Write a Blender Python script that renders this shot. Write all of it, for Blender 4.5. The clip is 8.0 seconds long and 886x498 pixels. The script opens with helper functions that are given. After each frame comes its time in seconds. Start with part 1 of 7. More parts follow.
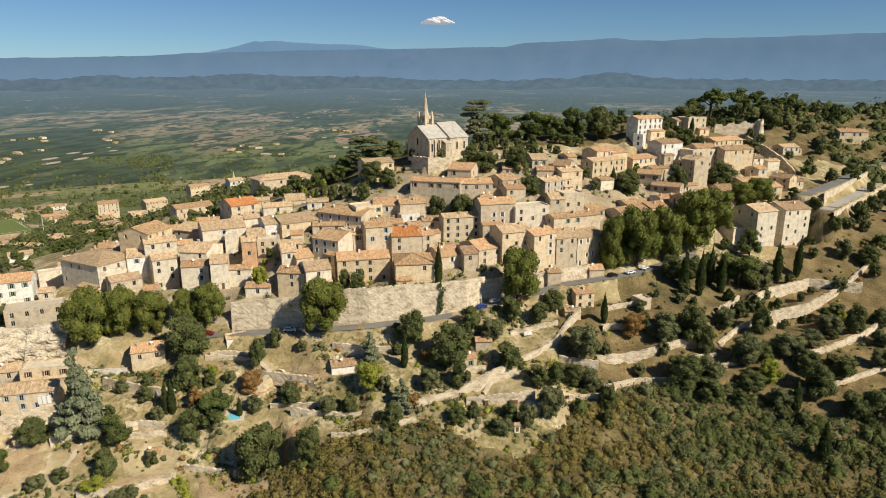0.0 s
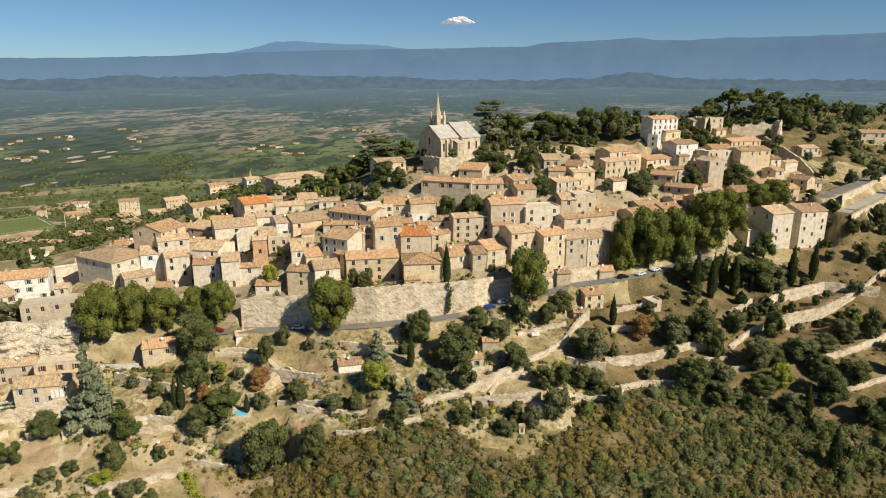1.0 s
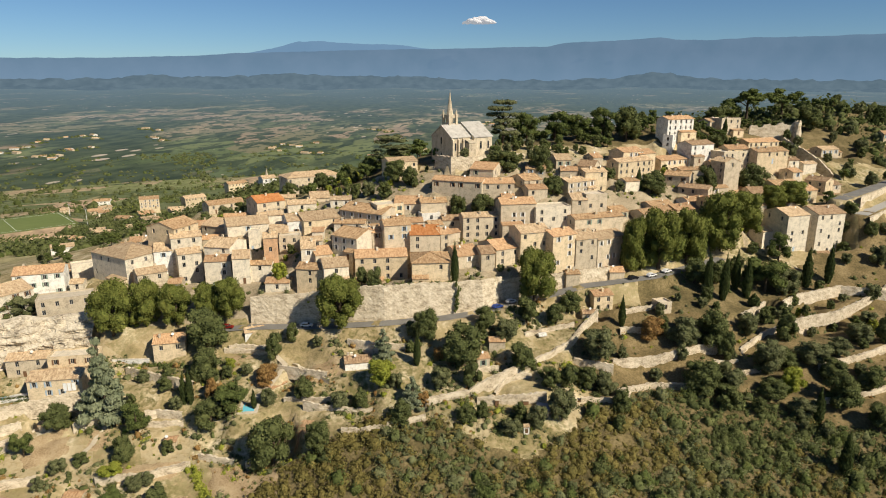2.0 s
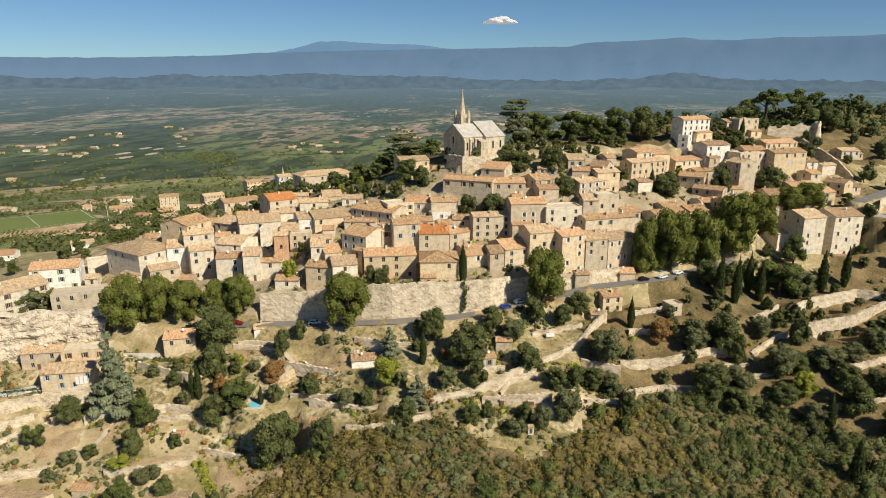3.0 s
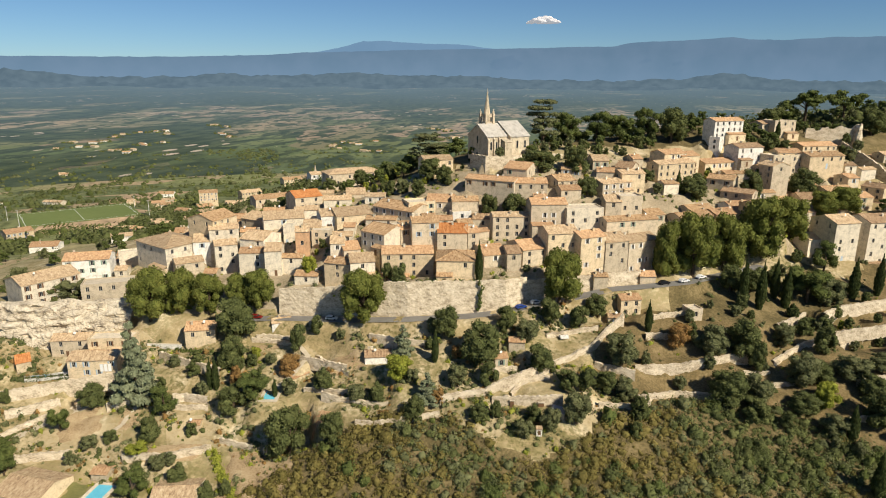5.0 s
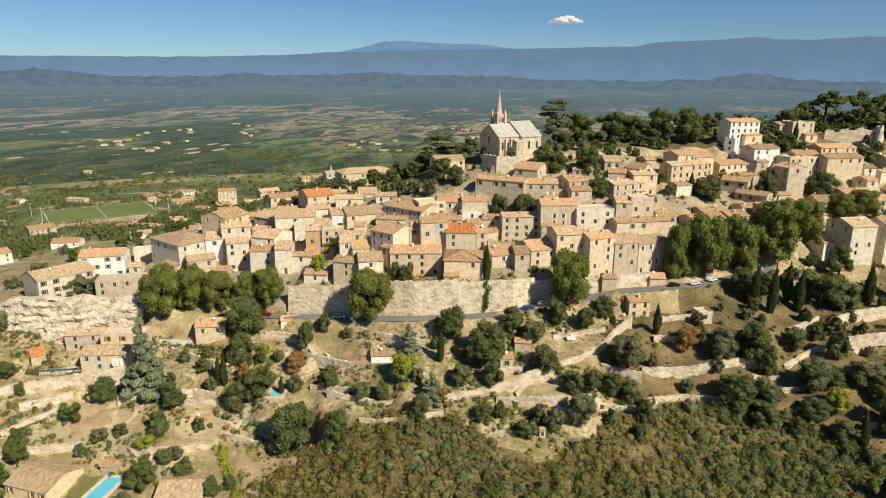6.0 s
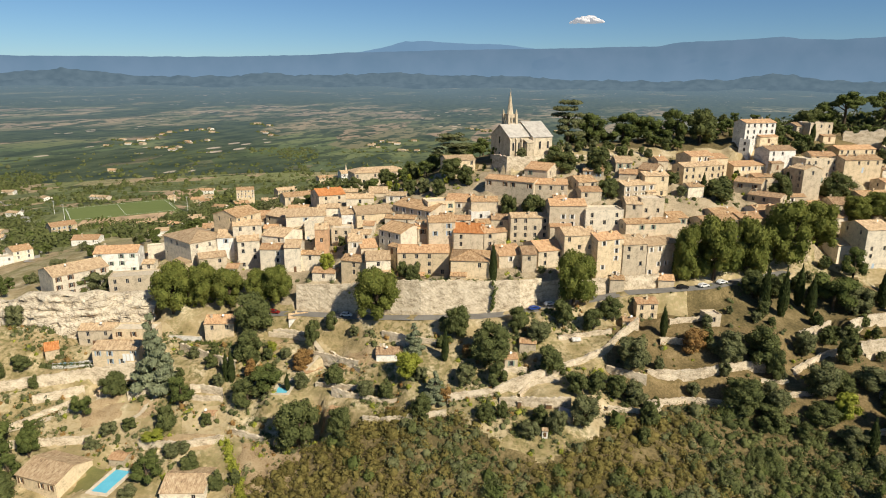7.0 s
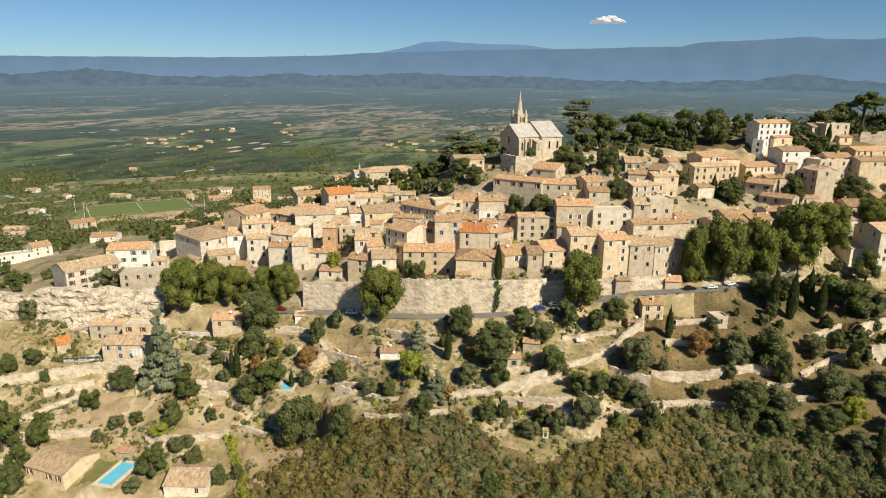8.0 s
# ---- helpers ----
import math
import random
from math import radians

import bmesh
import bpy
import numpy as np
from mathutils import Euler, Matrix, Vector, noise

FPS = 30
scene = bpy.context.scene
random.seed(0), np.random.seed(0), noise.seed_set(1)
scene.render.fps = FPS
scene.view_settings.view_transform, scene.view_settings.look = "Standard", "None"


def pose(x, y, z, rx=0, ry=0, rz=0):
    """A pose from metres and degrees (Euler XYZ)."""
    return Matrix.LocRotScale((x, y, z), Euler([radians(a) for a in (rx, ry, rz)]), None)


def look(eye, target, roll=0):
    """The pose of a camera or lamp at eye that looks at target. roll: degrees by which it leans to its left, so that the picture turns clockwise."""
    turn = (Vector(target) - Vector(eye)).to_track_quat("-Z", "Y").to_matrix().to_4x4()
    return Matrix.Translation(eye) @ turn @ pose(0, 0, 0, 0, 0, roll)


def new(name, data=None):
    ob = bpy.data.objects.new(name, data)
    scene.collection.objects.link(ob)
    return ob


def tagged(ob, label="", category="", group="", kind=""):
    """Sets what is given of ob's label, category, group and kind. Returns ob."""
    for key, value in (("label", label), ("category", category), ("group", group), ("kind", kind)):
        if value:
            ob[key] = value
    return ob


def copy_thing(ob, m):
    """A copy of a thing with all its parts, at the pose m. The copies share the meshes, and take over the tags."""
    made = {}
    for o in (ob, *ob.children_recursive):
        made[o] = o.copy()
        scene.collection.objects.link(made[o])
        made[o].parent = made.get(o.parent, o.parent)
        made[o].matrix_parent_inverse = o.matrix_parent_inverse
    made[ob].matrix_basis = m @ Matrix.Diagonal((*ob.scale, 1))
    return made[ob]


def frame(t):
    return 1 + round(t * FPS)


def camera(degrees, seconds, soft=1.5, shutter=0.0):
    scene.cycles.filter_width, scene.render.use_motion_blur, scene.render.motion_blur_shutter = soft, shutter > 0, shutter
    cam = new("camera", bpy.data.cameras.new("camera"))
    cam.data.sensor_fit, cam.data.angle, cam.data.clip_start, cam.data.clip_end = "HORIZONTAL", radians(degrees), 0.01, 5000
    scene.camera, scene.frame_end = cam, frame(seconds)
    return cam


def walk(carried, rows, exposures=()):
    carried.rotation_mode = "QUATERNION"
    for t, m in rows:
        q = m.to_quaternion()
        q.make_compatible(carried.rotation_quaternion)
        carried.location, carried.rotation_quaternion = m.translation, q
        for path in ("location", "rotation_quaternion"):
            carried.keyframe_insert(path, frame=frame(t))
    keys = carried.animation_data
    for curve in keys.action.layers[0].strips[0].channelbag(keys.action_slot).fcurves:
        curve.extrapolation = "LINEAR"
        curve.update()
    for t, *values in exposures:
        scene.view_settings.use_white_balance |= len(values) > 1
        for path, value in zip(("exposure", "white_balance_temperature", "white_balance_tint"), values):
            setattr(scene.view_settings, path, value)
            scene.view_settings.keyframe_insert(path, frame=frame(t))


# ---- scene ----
cam = camera(68.46, 8.0, soft=1.0)
PATH = [
    (0, -0.029, -0.018, 99.951, 75.106, -0.005, -0.01),
    (0.5, 1.889, -0.104, 100.004, 75.101, -0.002, 0.876),
    (1, 3.803, -0.135, 99.961, 75.098, -0.017, 1.761),
    (1.5, 5.716, -0.123, 99.858, 75.097, -0.044, 2.647),
    (3, 11.498, 0.083, 99.469, 75.091, -0.174, 5.333),
    (3.5, 13.455, 0.185, 99.378, 75.085, -0.224, 6.24),
    (4, 15.436, 0.297, 99.323, 75.078, -0.273, 7.151),
    (4.5, 17.447, 0.418, 99.307, 75.07, -0.32, 8.066),
    (6, 23.714, 0.836, 99.42, 75.043, -0.431, 10.807),
    (6.5, 25.904, 1.004, 99.458, 75.038, -0.456, 11.707),
    (7, 28.155, 1.196, 99.456, 75.037, -0.473, 12.592),
    (7.5, 30.475, 1.42, 99.379, 75.043, -0.483, 13.458),
    (8, 32.872, 1.686, 99.188, 75.058, -0.485, 14.297),
]
walk(cam, [(t, pose(x, y, z, rx, ry, rz)) for t, x, y, z, rx, ry, rz in PATH], exposures=[(0.0, 0.22), (8.0, 0.30)])

# ---- sky and sun ----
SUN_EL, SUN_AZ = 40.0, 126.0
world = bpy.data.worlds.new("sky")
scene.world = world
world.use_nodes = True
wn = world.node_tree
sky = wn.nodes.new("ShaderNodeTexSky")
sky.sky_type = "NISHITA"
sky.sun_disc = False
sky.sun_elevation, sky.sun_rotation = radians(SUN_EL), radians(SUN_AZ)
sky.altitude, sky.air_density, sky.dust_density, sky.ozone_density = 400, 0.75, 0.1, 3.0
wn.nodes["Background"].inputs["Strength"].default_value = 0.058
tint = wn.nodes.new("ShaderNodeMix")
tint.data_type, tint.blend_type = "RGBA", "MULTIPLY"
tint.inputs["Factor"].default_value, tint.inputs["B"].default_value = 1.0, (0.72, 0.92, 1.06, 1)
wn.links.new(sky.outputs[0], tint.inputs["A"])
wn.links.new(tint.outputs["Result"], wn.nodes["Background"].inputs["Color"])
sun = new("sun", bpy.data.lights.new("sun", "SUN"))
sun.data.energy, sun.data.angle, sun.data.color = 5.0, radians(0.5), (1.0, 0.905, 0.725)
sa, se = radians(SUN_AZ), radians(SUN_EL)
sun.matrix_basis = look((math.sin(sa) * 900, math.cos(sa) * 900, 900 * math.tan(se)), (0, 0, 0))


# ---- materials ----
def shade(name, stops, scale=1.0, fine=8.0, rough=0.9, bump=0.3, spread=0.12, space="object", island=False, metal=0.0, stretch=(1, 1, 1)):
    """Two scales of noise over a colour ramp, with some bump; spread: how far pieces differ from one another."""
    m = bpy.data.materials.new(name)
    m.use_nodes = True
    t = m.node_tree
    b = t.nodes["Principled BSDF"]
    if space == "world":
        co = t.nodes.new("ShaderNodeNewGeometry").outputs["Position"]
    else:
        co = t.nodes.new("ShaderNodeTexCoord").outputs["Object"]
    mp = t.nodes.new("ShaderNodeMapping")
    mp.inputs["Scale"].default_value = stretch
    t.links.new(co, mp.inputs[0])
    n1, n2 = t.nodes.new("ShaderNodeTexNoise"), t.nodes.new("ShaderNodeTexNoise")
    n1.inputs["Scale"].default_value, n2.inputs["Scale"].default_value = scale, fine
    n1.inputs["Detail"].default_value, n2.inputs["Detail"].default_value = 5, 3
    mix = t.nodes.new("ShaderNodeMath")
    mix.operation = "MULTIPLY_ADD"
    mix.inputs[1].default_value = 0.45
    t.links.new(mp.outputs[0], n1.inputs["Vector"])
    t.links.new(mp.outputs[0], n2.inputs["Vector"])
    half = t.nodes.new("ShaderNodeMath")
    half.operation = "MULTIPLY"
    half.inputs[1].default_value = 0.55
    t.links.new(n1.outputs[0], half.inputs[0])
    t.links.new(n2.outputs[0], mix.inputs[0])
    t.links.new(half.outputs[0], mix.inputs[2])
    ramp = t.nodes.new("ShaderNodeValToRGB")
    e = ramp.color_ramp.elements
    while len(e) < len(stops):
        e.new(0.5)
    for k, c in enumerate(stops):
        e[k].position = 0.33 + 0.34 * k / max(1, len(stops) - 1)
        e[k].color = (*c, 1)
    t.links.new(mix.outputs[0], ramp.inputs[0])
    hsv = t.nodes.new("ShaderNodeHueSaturation")
    rnd = t.nodes.new("ShaderNodeMapRange")
    rnd.inputs["To Min"].default_value, rnd.inputs["To Max"].default_value = 1 - spread, 1 + spread
    if island:
        t.links.new(t.nodes.new("ShaderNodeNewGeometry").outputs["Random Per Island"], rnd.inputs[0])
    else:
        t.links.new(t.nodes.new("ShaderNodeObjectInfo").outputs["Random"], rnd.inputs[0])
    t.links.new(rnd.outputs[0], hsv.inputs["Value"])
    t.links.new(ramp.outputs[0], hsv.inputs["Color"])
    t.links.new(hsv.outputs[0], b.inputs["Base Color"])
    if island:
        # thin leaves let some light through
        thin, both = t.nodes.new("ShaderNodeBsdfTranslucent"), t.nodes.new("ShaderNodeMixShader")
        t.links.new(hsv.outputs[0], thin.inputs["Color"])
        both.inputs[0].default_value = 0.25
        t.links.new(b.outputs[0], both.inputs[1])
        t.links.new(thin.outputs[0], both.inputs[2])
        t.links.new(both.outputs[0], t.nodes["Material Output"].inputs["Surface"])
    b.inputs["Roughness"].default_value, b.inputs["Metallic"].default_value = rough, metal
    b.inputs["Specular IOR Level"].default_value = 0.06 if island else 0.25
    if bump:
        bp = t.nodes.new("ShaderNodeBump")
        bp.inputs["Strength"].default_value, bp.inputs["Distance"].default_value = bump, 0.15
        t.links.new(mix.outputs[0], bp.inputs["Height"])
        t.links.new(bp.outputs[0], b.inputs["Normal"])
    return m


def tones(c, dark=0.72, light=1.18):
    return [tuple(v * dark for v in c), c, tuple(min(0.92, v * light) for v in c)]


WALL = {k: shade("wall_" + k, tones(c, 0.56, 1.2), 0.5, 2.2, 0.93, 0.6, 0.12) for k, c in {
    "stone": (0.53, 0.445, 0.325), "ochre": (0.61, 0.49, 0.325), "pale": (0.66, 0.585, 0.46), "white": (0.71, 0.68, 0.62),
    "grey": (0.42, 0.37, 0.30), "yellow": (0.62, 0.49, 0.27), "brick": (0.50, 0.31, 0.18)}.items()}
TILE = {k: shade("tile_" + k, s, 0.9, 2.6, 0.9, 0.5, 0.2, stretch=(1.6, 0.7, 0.7)) for k, s in {
    "tan": [(0.228, 0.150, 0.092), (0.480, 0.340, 0.203), (0.627, 0.505, 0.338)], "red": [(0.257, 0.140, 0.073), (0.475, 0.290, 0.156), (0.589, 0.430, 0.260)],
    "orange": [(0.304, 0.110, 0.036), (0.494, 0.200, 0.068), (0.551, 0.290, 0.125)], "grey": [(0.190, 0.180, 0.156), (0.314, 0.300, 0.270), (0.399, 0.380, 0.333)]}.items()}
TILE["clay"] = shade("tile_clay", [(0.162, 0.090, 0.047), (0.399, 0.255, 0.135), (0.570, 0.420, 0.255)], 0.9, 2.6, 0.9, 0.5, 0.16, stretch=(1.6, 0.7, 0.7))
TILE["brown"] = shade("tile_brown", [(0.142, 0.085, 0.050), (0.328, 0.215, 0.125), (0.475, 0.350, 0.218)], 0.9, 2.6, 0.9, 0.5, 0.16, stretch=(1.6, 0.7, 0.7))
LAUZE = shade("stone_slab_roof", [(0.29, 0.265, 0.235), (0.44, 0.41, 0.365), (0.54, 0.50, 0.45)], 0.5, 3, 0.95, 0.4, 0.05)
TRIM = shade("trim_lime", tones((0.60, 0.52, 0.40)), 0.8, 6, 0.9, 0.2)
STONE = shade("dry_stone", [(0.24, 0.19, 0.13), (0.55, 0.46, 0.335), (0.72, 0.635, 0.50)], 0.45, 2.2, 0.95, 0.28, 0.06, "world", stretch=(0.8, 0.8, 1.5))
ROCK = shade("limestone_rock", [(0.17, 0.135, 0.095), (0.50, 0.43, 0.325), (0.66, 0.585, 0.465)], 0.3, 1.6, 0.95, 0.8, 0.04, "world", stretch=(0.8, 0.8, 2.0))
FRAME = shade("window_frame_paint", tones((0.45, 0.42, 0.38)), 1, 6, 0.6, 0.05)
SHUTTER = [shade("shutter_" + k, tones(c, 0.85, 1.1), 1, 9, 0.6, 0.1) for k, c in {
    "blue": (0.36, 0.44, 0.52), "white": (0.68, 0.66, 0.62), "brown": (0.16, 0.09, 0.05), "green": (0.24, 0.31, 0.25)}.items()]
GLASS = shade("window_glass", [(0.015, 0.018, 0.022), (0.03, 0.034, 0.04)], 1, 4, 0.12, 0.0)
BARK = shade("bark", [(0.05, 0.035, 0.022), (0.13, 0.095, 0.06)], 1.5, 9, 0.95, 0.5)
ASPHALT = shade("asphalt", [(0.15, 0.142, 0.13), (0.24, 0.23, 0.21)], 0.2, 4, 0.9, 0.1, 0, "world")
SOIL = shade("garden_soil", [(0.22, 0.15, 0.08), (0.37, 0.27, 0.155), (0.46, 0.36, 0.22)], 0.25, 2.2, 1.0, 0.4, 0.08, "world")
GRAVEL = shade("pale_gravel", [(0.42, 0.35, 0.25), (0.60, 0.52, 0.39)], 0.25, 2.5, 0.95, 0.3, 0, "world")
LEAF = {k: shade("leaf_" + k, s, 0.25, 1.4, 0.75, 0.0, 0.19, "object", True) for k, s in {
    "plane": [(0.097, 0.117, 0.028), (0.162, 0.179, 0.043), (0.232, 0.236, 0.061)], "oak": [(0.066, 0.080, 0.030), (0.118, 0.134, 0.049), (0.180, 0.190, 0.070)],
    "olive": [(0.092, 0.104, 0.046), (0.155, 0.164, 0.075), (0.224, 0.224, 0.105)], "cypress": [(0.034, 0.050, 0.018), (0.065, 0.083, 0.028), (0.097, 0.116, 0.038)],
    "cedar": [(0.142, 0.165, 0.096), (0.226, 0.250, 0.149), (0.298, 0.315, 0.189)], "pine": [(0.058, 0.078, 0.024), (0.108, 0.132, 0.040), (0.162, 0.180, 0.055)],
    "lime": [(0.169, 0.192, 0.028), (0.278, 0.297, 0.049), (0.375, 0.372, 0.070)], "rust": [(0.195, 0.110, 0.041), (0.311, 0.186, 0.070), (0.375, 0.256, 0.093)],
    "scrub": [(0.104, 0.092, 0.030), (0.186, 0.156, 0.050), (0.280, 0.224, 0.078)]}.items()}
PALE_ROAD = shade("worn_pale_asphalt", [(0.30, 0.285, 0.26), (0.42, 0.40, 0.37)], 0.1, 2, 0.9, 0.1, 0, "world")
LITTER = shade("leaf_litter", [(0.070, 0.058, 0.024), (0.140, 0.108, 0.048), (0.25, 0.19, 0.095)], 0.12, 1.3, 1.0, 0.5, 0, "world")
LANES = shade("village_ground", [(0.16, 0.135, 0.075), (0.33, 0.265, 0.175), (0.47, 0.395, 0.28)], 0.16, 1.8, 1.0, 0.4, 0, "world")
DRY = shade("dry_grass", [(0.085, 0.068, 0.028), (0.172, 0.126, 0.058), (0.285, 0.212, 0.108)], 0.16, 1.5, 1.0, 0.4, 0, "world")
WATER = shade("pool_water", [(0.10, 0.42, 0.58), (0.16, 0.52, 0.66)], 0.3, 2, 0.08, 0.05)
CARS = [shade("car_paint_" + k, tones(c, 0.97, 1.03), 1, 3, 0.25, 0.0) for k, c in {"white": (0.75, 0.75, 0.74), "blue": (0.02, 0.05, 0.22), "black": (0.015, 0.015, 0.017), "red": (0.16, 0.015, 0.012)}.items()]
TYRE = shade("tyre", [(0.012, 0.012, 0.012), (0.025, 0.025, 0.025)], 3, 9, 0.85, 0)


# ---- building blocks ----
def part(name, bm, material, parent, label=""):
    me = bpy.data.meshes.new(name)
    bm.to_mesh(me)
    bm.free()
    me.materials.append(material)
    ob = new(name, me)
    if parent:
        ob.parent = parent
    return tagged(ob, label)


def piece(name, me, parent, m, label=""):
    """One more object on a mesh that is there already."""
    ob = new(name, me)
    ob.parent, ob.matrix_basis = parent, m
    return tagged(ob, label)


def base(name, m, label, category, group=""):
    ob = new(name)
    ob.matrix_basis = m
    return tagged(ob, label, category, group)


def box(bm, x0, x1, y0, y1, z0, z1, m=None):
    v = [bm.verts.new((x, y, z)) for x in (x0, x1) for y in (y0, y1) for z in (z0, z1)]
    if m:
        for w in v:
            w.co = m @ w.co
    for f in ((0, 1, 3, 2), (4, 6, 7, 5), (0, 4, 5, 1), (2, 3, 7, 6), (0, 2, 6, 4), (1, 5, 7, 3)):
        bm.faces.new([v[k] for k in f])


def poly(bm, *pts):
    return bm.faces.new([bm.verts.new(p) for p in pts])


def prism(bm, pts, lift):
    """A slab: the polygon pts as underside, raised by the vector lift."""
    lo = [bm.verts.new(p) for p in pts]
    hi = [bm.verts.new(Vector(p) + Vector(lift)) for p in pts]
    bm.faces.new(lo[::-1])
    bm.faces.new(hi)
    n = len(pts)
    for k in range(n):
        bm.faces.new((lo[k], lo[(k + 1) % n], hi[(k + 1) % n], hi[k]))


def tube(bm, a, b, ra, rb, sides=7):
    a, b = Vector(a), Vector(b)
    q = (b - a).to_track_quat("Z", "Y")
    rings = []
    for p, r in ((a, ra), (b, rb)):
        rings.append([bm.verts.new(p + q @ Vector((r * math.cos(k * math.tau / sides), r * math.sin(k * math.tau / sides), 0))) for k in range(sides)])
    for k in range(sides):
        bm.faces.new((rings[0][k], rings[0][(k + 1) % sides], rings[1][(k + 1) % sides], rings[1][k]))
    bm.faces.new(rings[0][::-1])
    bm.faces.new(rings[1])


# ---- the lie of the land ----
# Height knots of hill and slope, fitted to points tracked in the camera's view.
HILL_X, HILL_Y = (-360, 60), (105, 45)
HILL_FIT = (
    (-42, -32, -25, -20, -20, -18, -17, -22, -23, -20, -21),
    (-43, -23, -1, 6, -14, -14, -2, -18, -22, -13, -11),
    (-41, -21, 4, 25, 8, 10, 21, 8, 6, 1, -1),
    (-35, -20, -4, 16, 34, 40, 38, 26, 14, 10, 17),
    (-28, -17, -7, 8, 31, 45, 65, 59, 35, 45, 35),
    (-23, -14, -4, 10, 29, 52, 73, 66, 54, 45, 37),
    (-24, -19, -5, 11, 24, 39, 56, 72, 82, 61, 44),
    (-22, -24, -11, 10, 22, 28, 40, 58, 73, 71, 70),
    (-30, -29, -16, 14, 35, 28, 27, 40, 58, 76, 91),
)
SLOPE_X, SLOPE_Y = (-180, 30), (120, 20)
SLOPE_FIT = (
    (-0.3, -0.6, -0.4, -0.1, -0.6, -1.6, -2.1, -0.5, 1.3, 2.9, 4.1, 4.2, 2.6),
    (1.0, -0.3, 0.8, 2.1, -3.8, -1.8, -2.7, 0.5, 1.5, 0.1, 0.2, 1.4, 2.0),
    (2.5, 0.4, -1.1, 2.7, -6.0, 4.1, 1.5, 0.6, 0.6, -3.7, -2.3, 0.4, 1.9),
    (3.4, 0.6, -3.6, 3.4, 0.5, 2.7, -2.6, 0.2, 1.5, -4.5, -0.4, 1.9, 2.0),
    (3.2, 3.4, 0.4, -1.2, -4.2, -0.6, -2.2, -0.2, -0.8, -1.3, 0.9, 2.4, 2.3),
    (-1.3, 1.0, 0.7, -2.0, 3.7, 7.3, 3.3, -0.1, 1.4, 6.0, -0.4, -1.4, 2.9),
    (-9.5, -4.2, 3.5, -0.9, -2.0, -0.3, -2.8, -2.1, -3.5, 1.1, -2.2, -3.0, 5.5),
)


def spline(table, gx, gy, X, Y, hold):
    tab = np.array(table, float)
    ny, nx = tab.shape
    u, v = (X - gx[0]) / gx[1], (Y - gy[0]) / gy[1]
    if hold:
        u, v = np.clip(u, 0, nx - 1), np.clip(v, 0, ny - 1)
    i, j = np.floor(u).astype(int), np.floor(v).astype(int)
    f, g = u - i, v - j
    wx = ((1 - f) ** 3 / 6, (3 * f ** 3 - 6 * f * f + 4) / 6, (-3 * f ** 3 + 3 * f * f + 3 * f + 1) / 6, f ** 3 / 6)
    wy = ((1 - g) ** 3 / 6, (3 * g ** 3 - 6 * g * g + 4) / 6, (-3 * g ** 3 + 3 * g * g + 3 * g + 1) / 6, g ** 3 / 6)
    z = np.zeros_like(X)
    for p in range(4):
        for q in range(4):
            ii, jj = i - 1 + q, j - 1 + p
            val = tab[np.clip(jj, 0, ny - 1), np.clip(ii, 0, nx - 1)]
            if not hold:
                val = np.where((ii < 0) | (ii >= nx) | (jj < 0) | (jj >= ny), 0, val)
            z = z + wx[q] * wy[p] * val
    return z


def smooth(a):
    a = np.clip(a, 0, 1)
    return a * a * (3 - 2 * a)


def land(X, Y):
    """Height of the ground before it is cut: the fitted village hill, the plateau beyond it, and the valley that falls
    away, its far part squeezed and raised to fit the camera's view.
    """
    X, Y = np.asarray(X, float), np.asarray(Y, float)
    d = np.clip(np.hypot(X - 15, Y), 1, 4780)
    # beyond 1500 m distance is squeezed so that slopes look right from the camera
    D = np.where(d < 1500, d, 1500 - 6000 * np.log(np.maximum(1e-3, 1 - (d - 1500) / 3300)))
    zt = np.where(D > 700, -165 + 130 * np.exp(-(D - 700) / 1200), -35 + (700 - D) * 0.02)
    plain = 100 - (100 - zt) * d / D
    plain = plain + 130 * np.exp(-((X - 430) / 230) ** 2 - ((Y - 470) / 210) ** 2)
    far = smooth((d - 1400) / 2500)
    plain = plain + far * (7 * np.sin(X / 310 + 1.2) * np.sin(Y / 420 + X / 900) + 4 * np.sin(X / 130 + Y / 170) + 2 * np.sin(X / 57 - Y / 83))
    hill = spline(HILL_FIT, HILL_X, HILL_Y, X, Y, True)
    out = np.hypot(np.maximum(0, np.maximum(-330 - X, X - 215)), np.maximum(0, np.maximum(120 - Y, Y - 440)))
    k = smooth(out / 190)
    z = hill * (1 - k) + plain * k + spline(SLOPE_FIT, SLOPE_X, SLOPE_Y, X, Y, False)
    return z + (0.35 * np.sin(X * 0.31 + 2 * np.sin(Y * 0.13)) * np.sin(Y * 0.37 + 1) + 0.2 * np.sin(X * 0.83 + Y * 0.6)) * (1 - smooth(d / 900 - 0.4))


LOTS, TERRACES, ROADS, PADS = [], [], [], []


def house(x, y, z, w, d, h, turn, roof, wall, tile, label=""):
    """Books a plot: the middle of the front eave, width, depth, height of the front wall, the turn of the front."""
    LOTS.append((x, y, z, w, d, h, turn, roof, wall, tile, label))


def terrace(label, drop, *points):
    """Books a retaining wall along points (x, y, z of its top); drop: how far the ground behind stands over that before it."""
    TERRACES.append((label, drop, points))


def road(name, label, width, material, *points):
    """Books a road along points (x, y, z)."""
    points = [(x, y, float(land(x, y)) + 0.3 if z is None else z) for x, y, z in points]
    ROADS.append((name, label, width, material, points))


def pad(x, y, z, w, d, turn):
    """Books a level place: its middle, width, depth and turn."""
    PADS.append((x, y, z, w, d, turn))


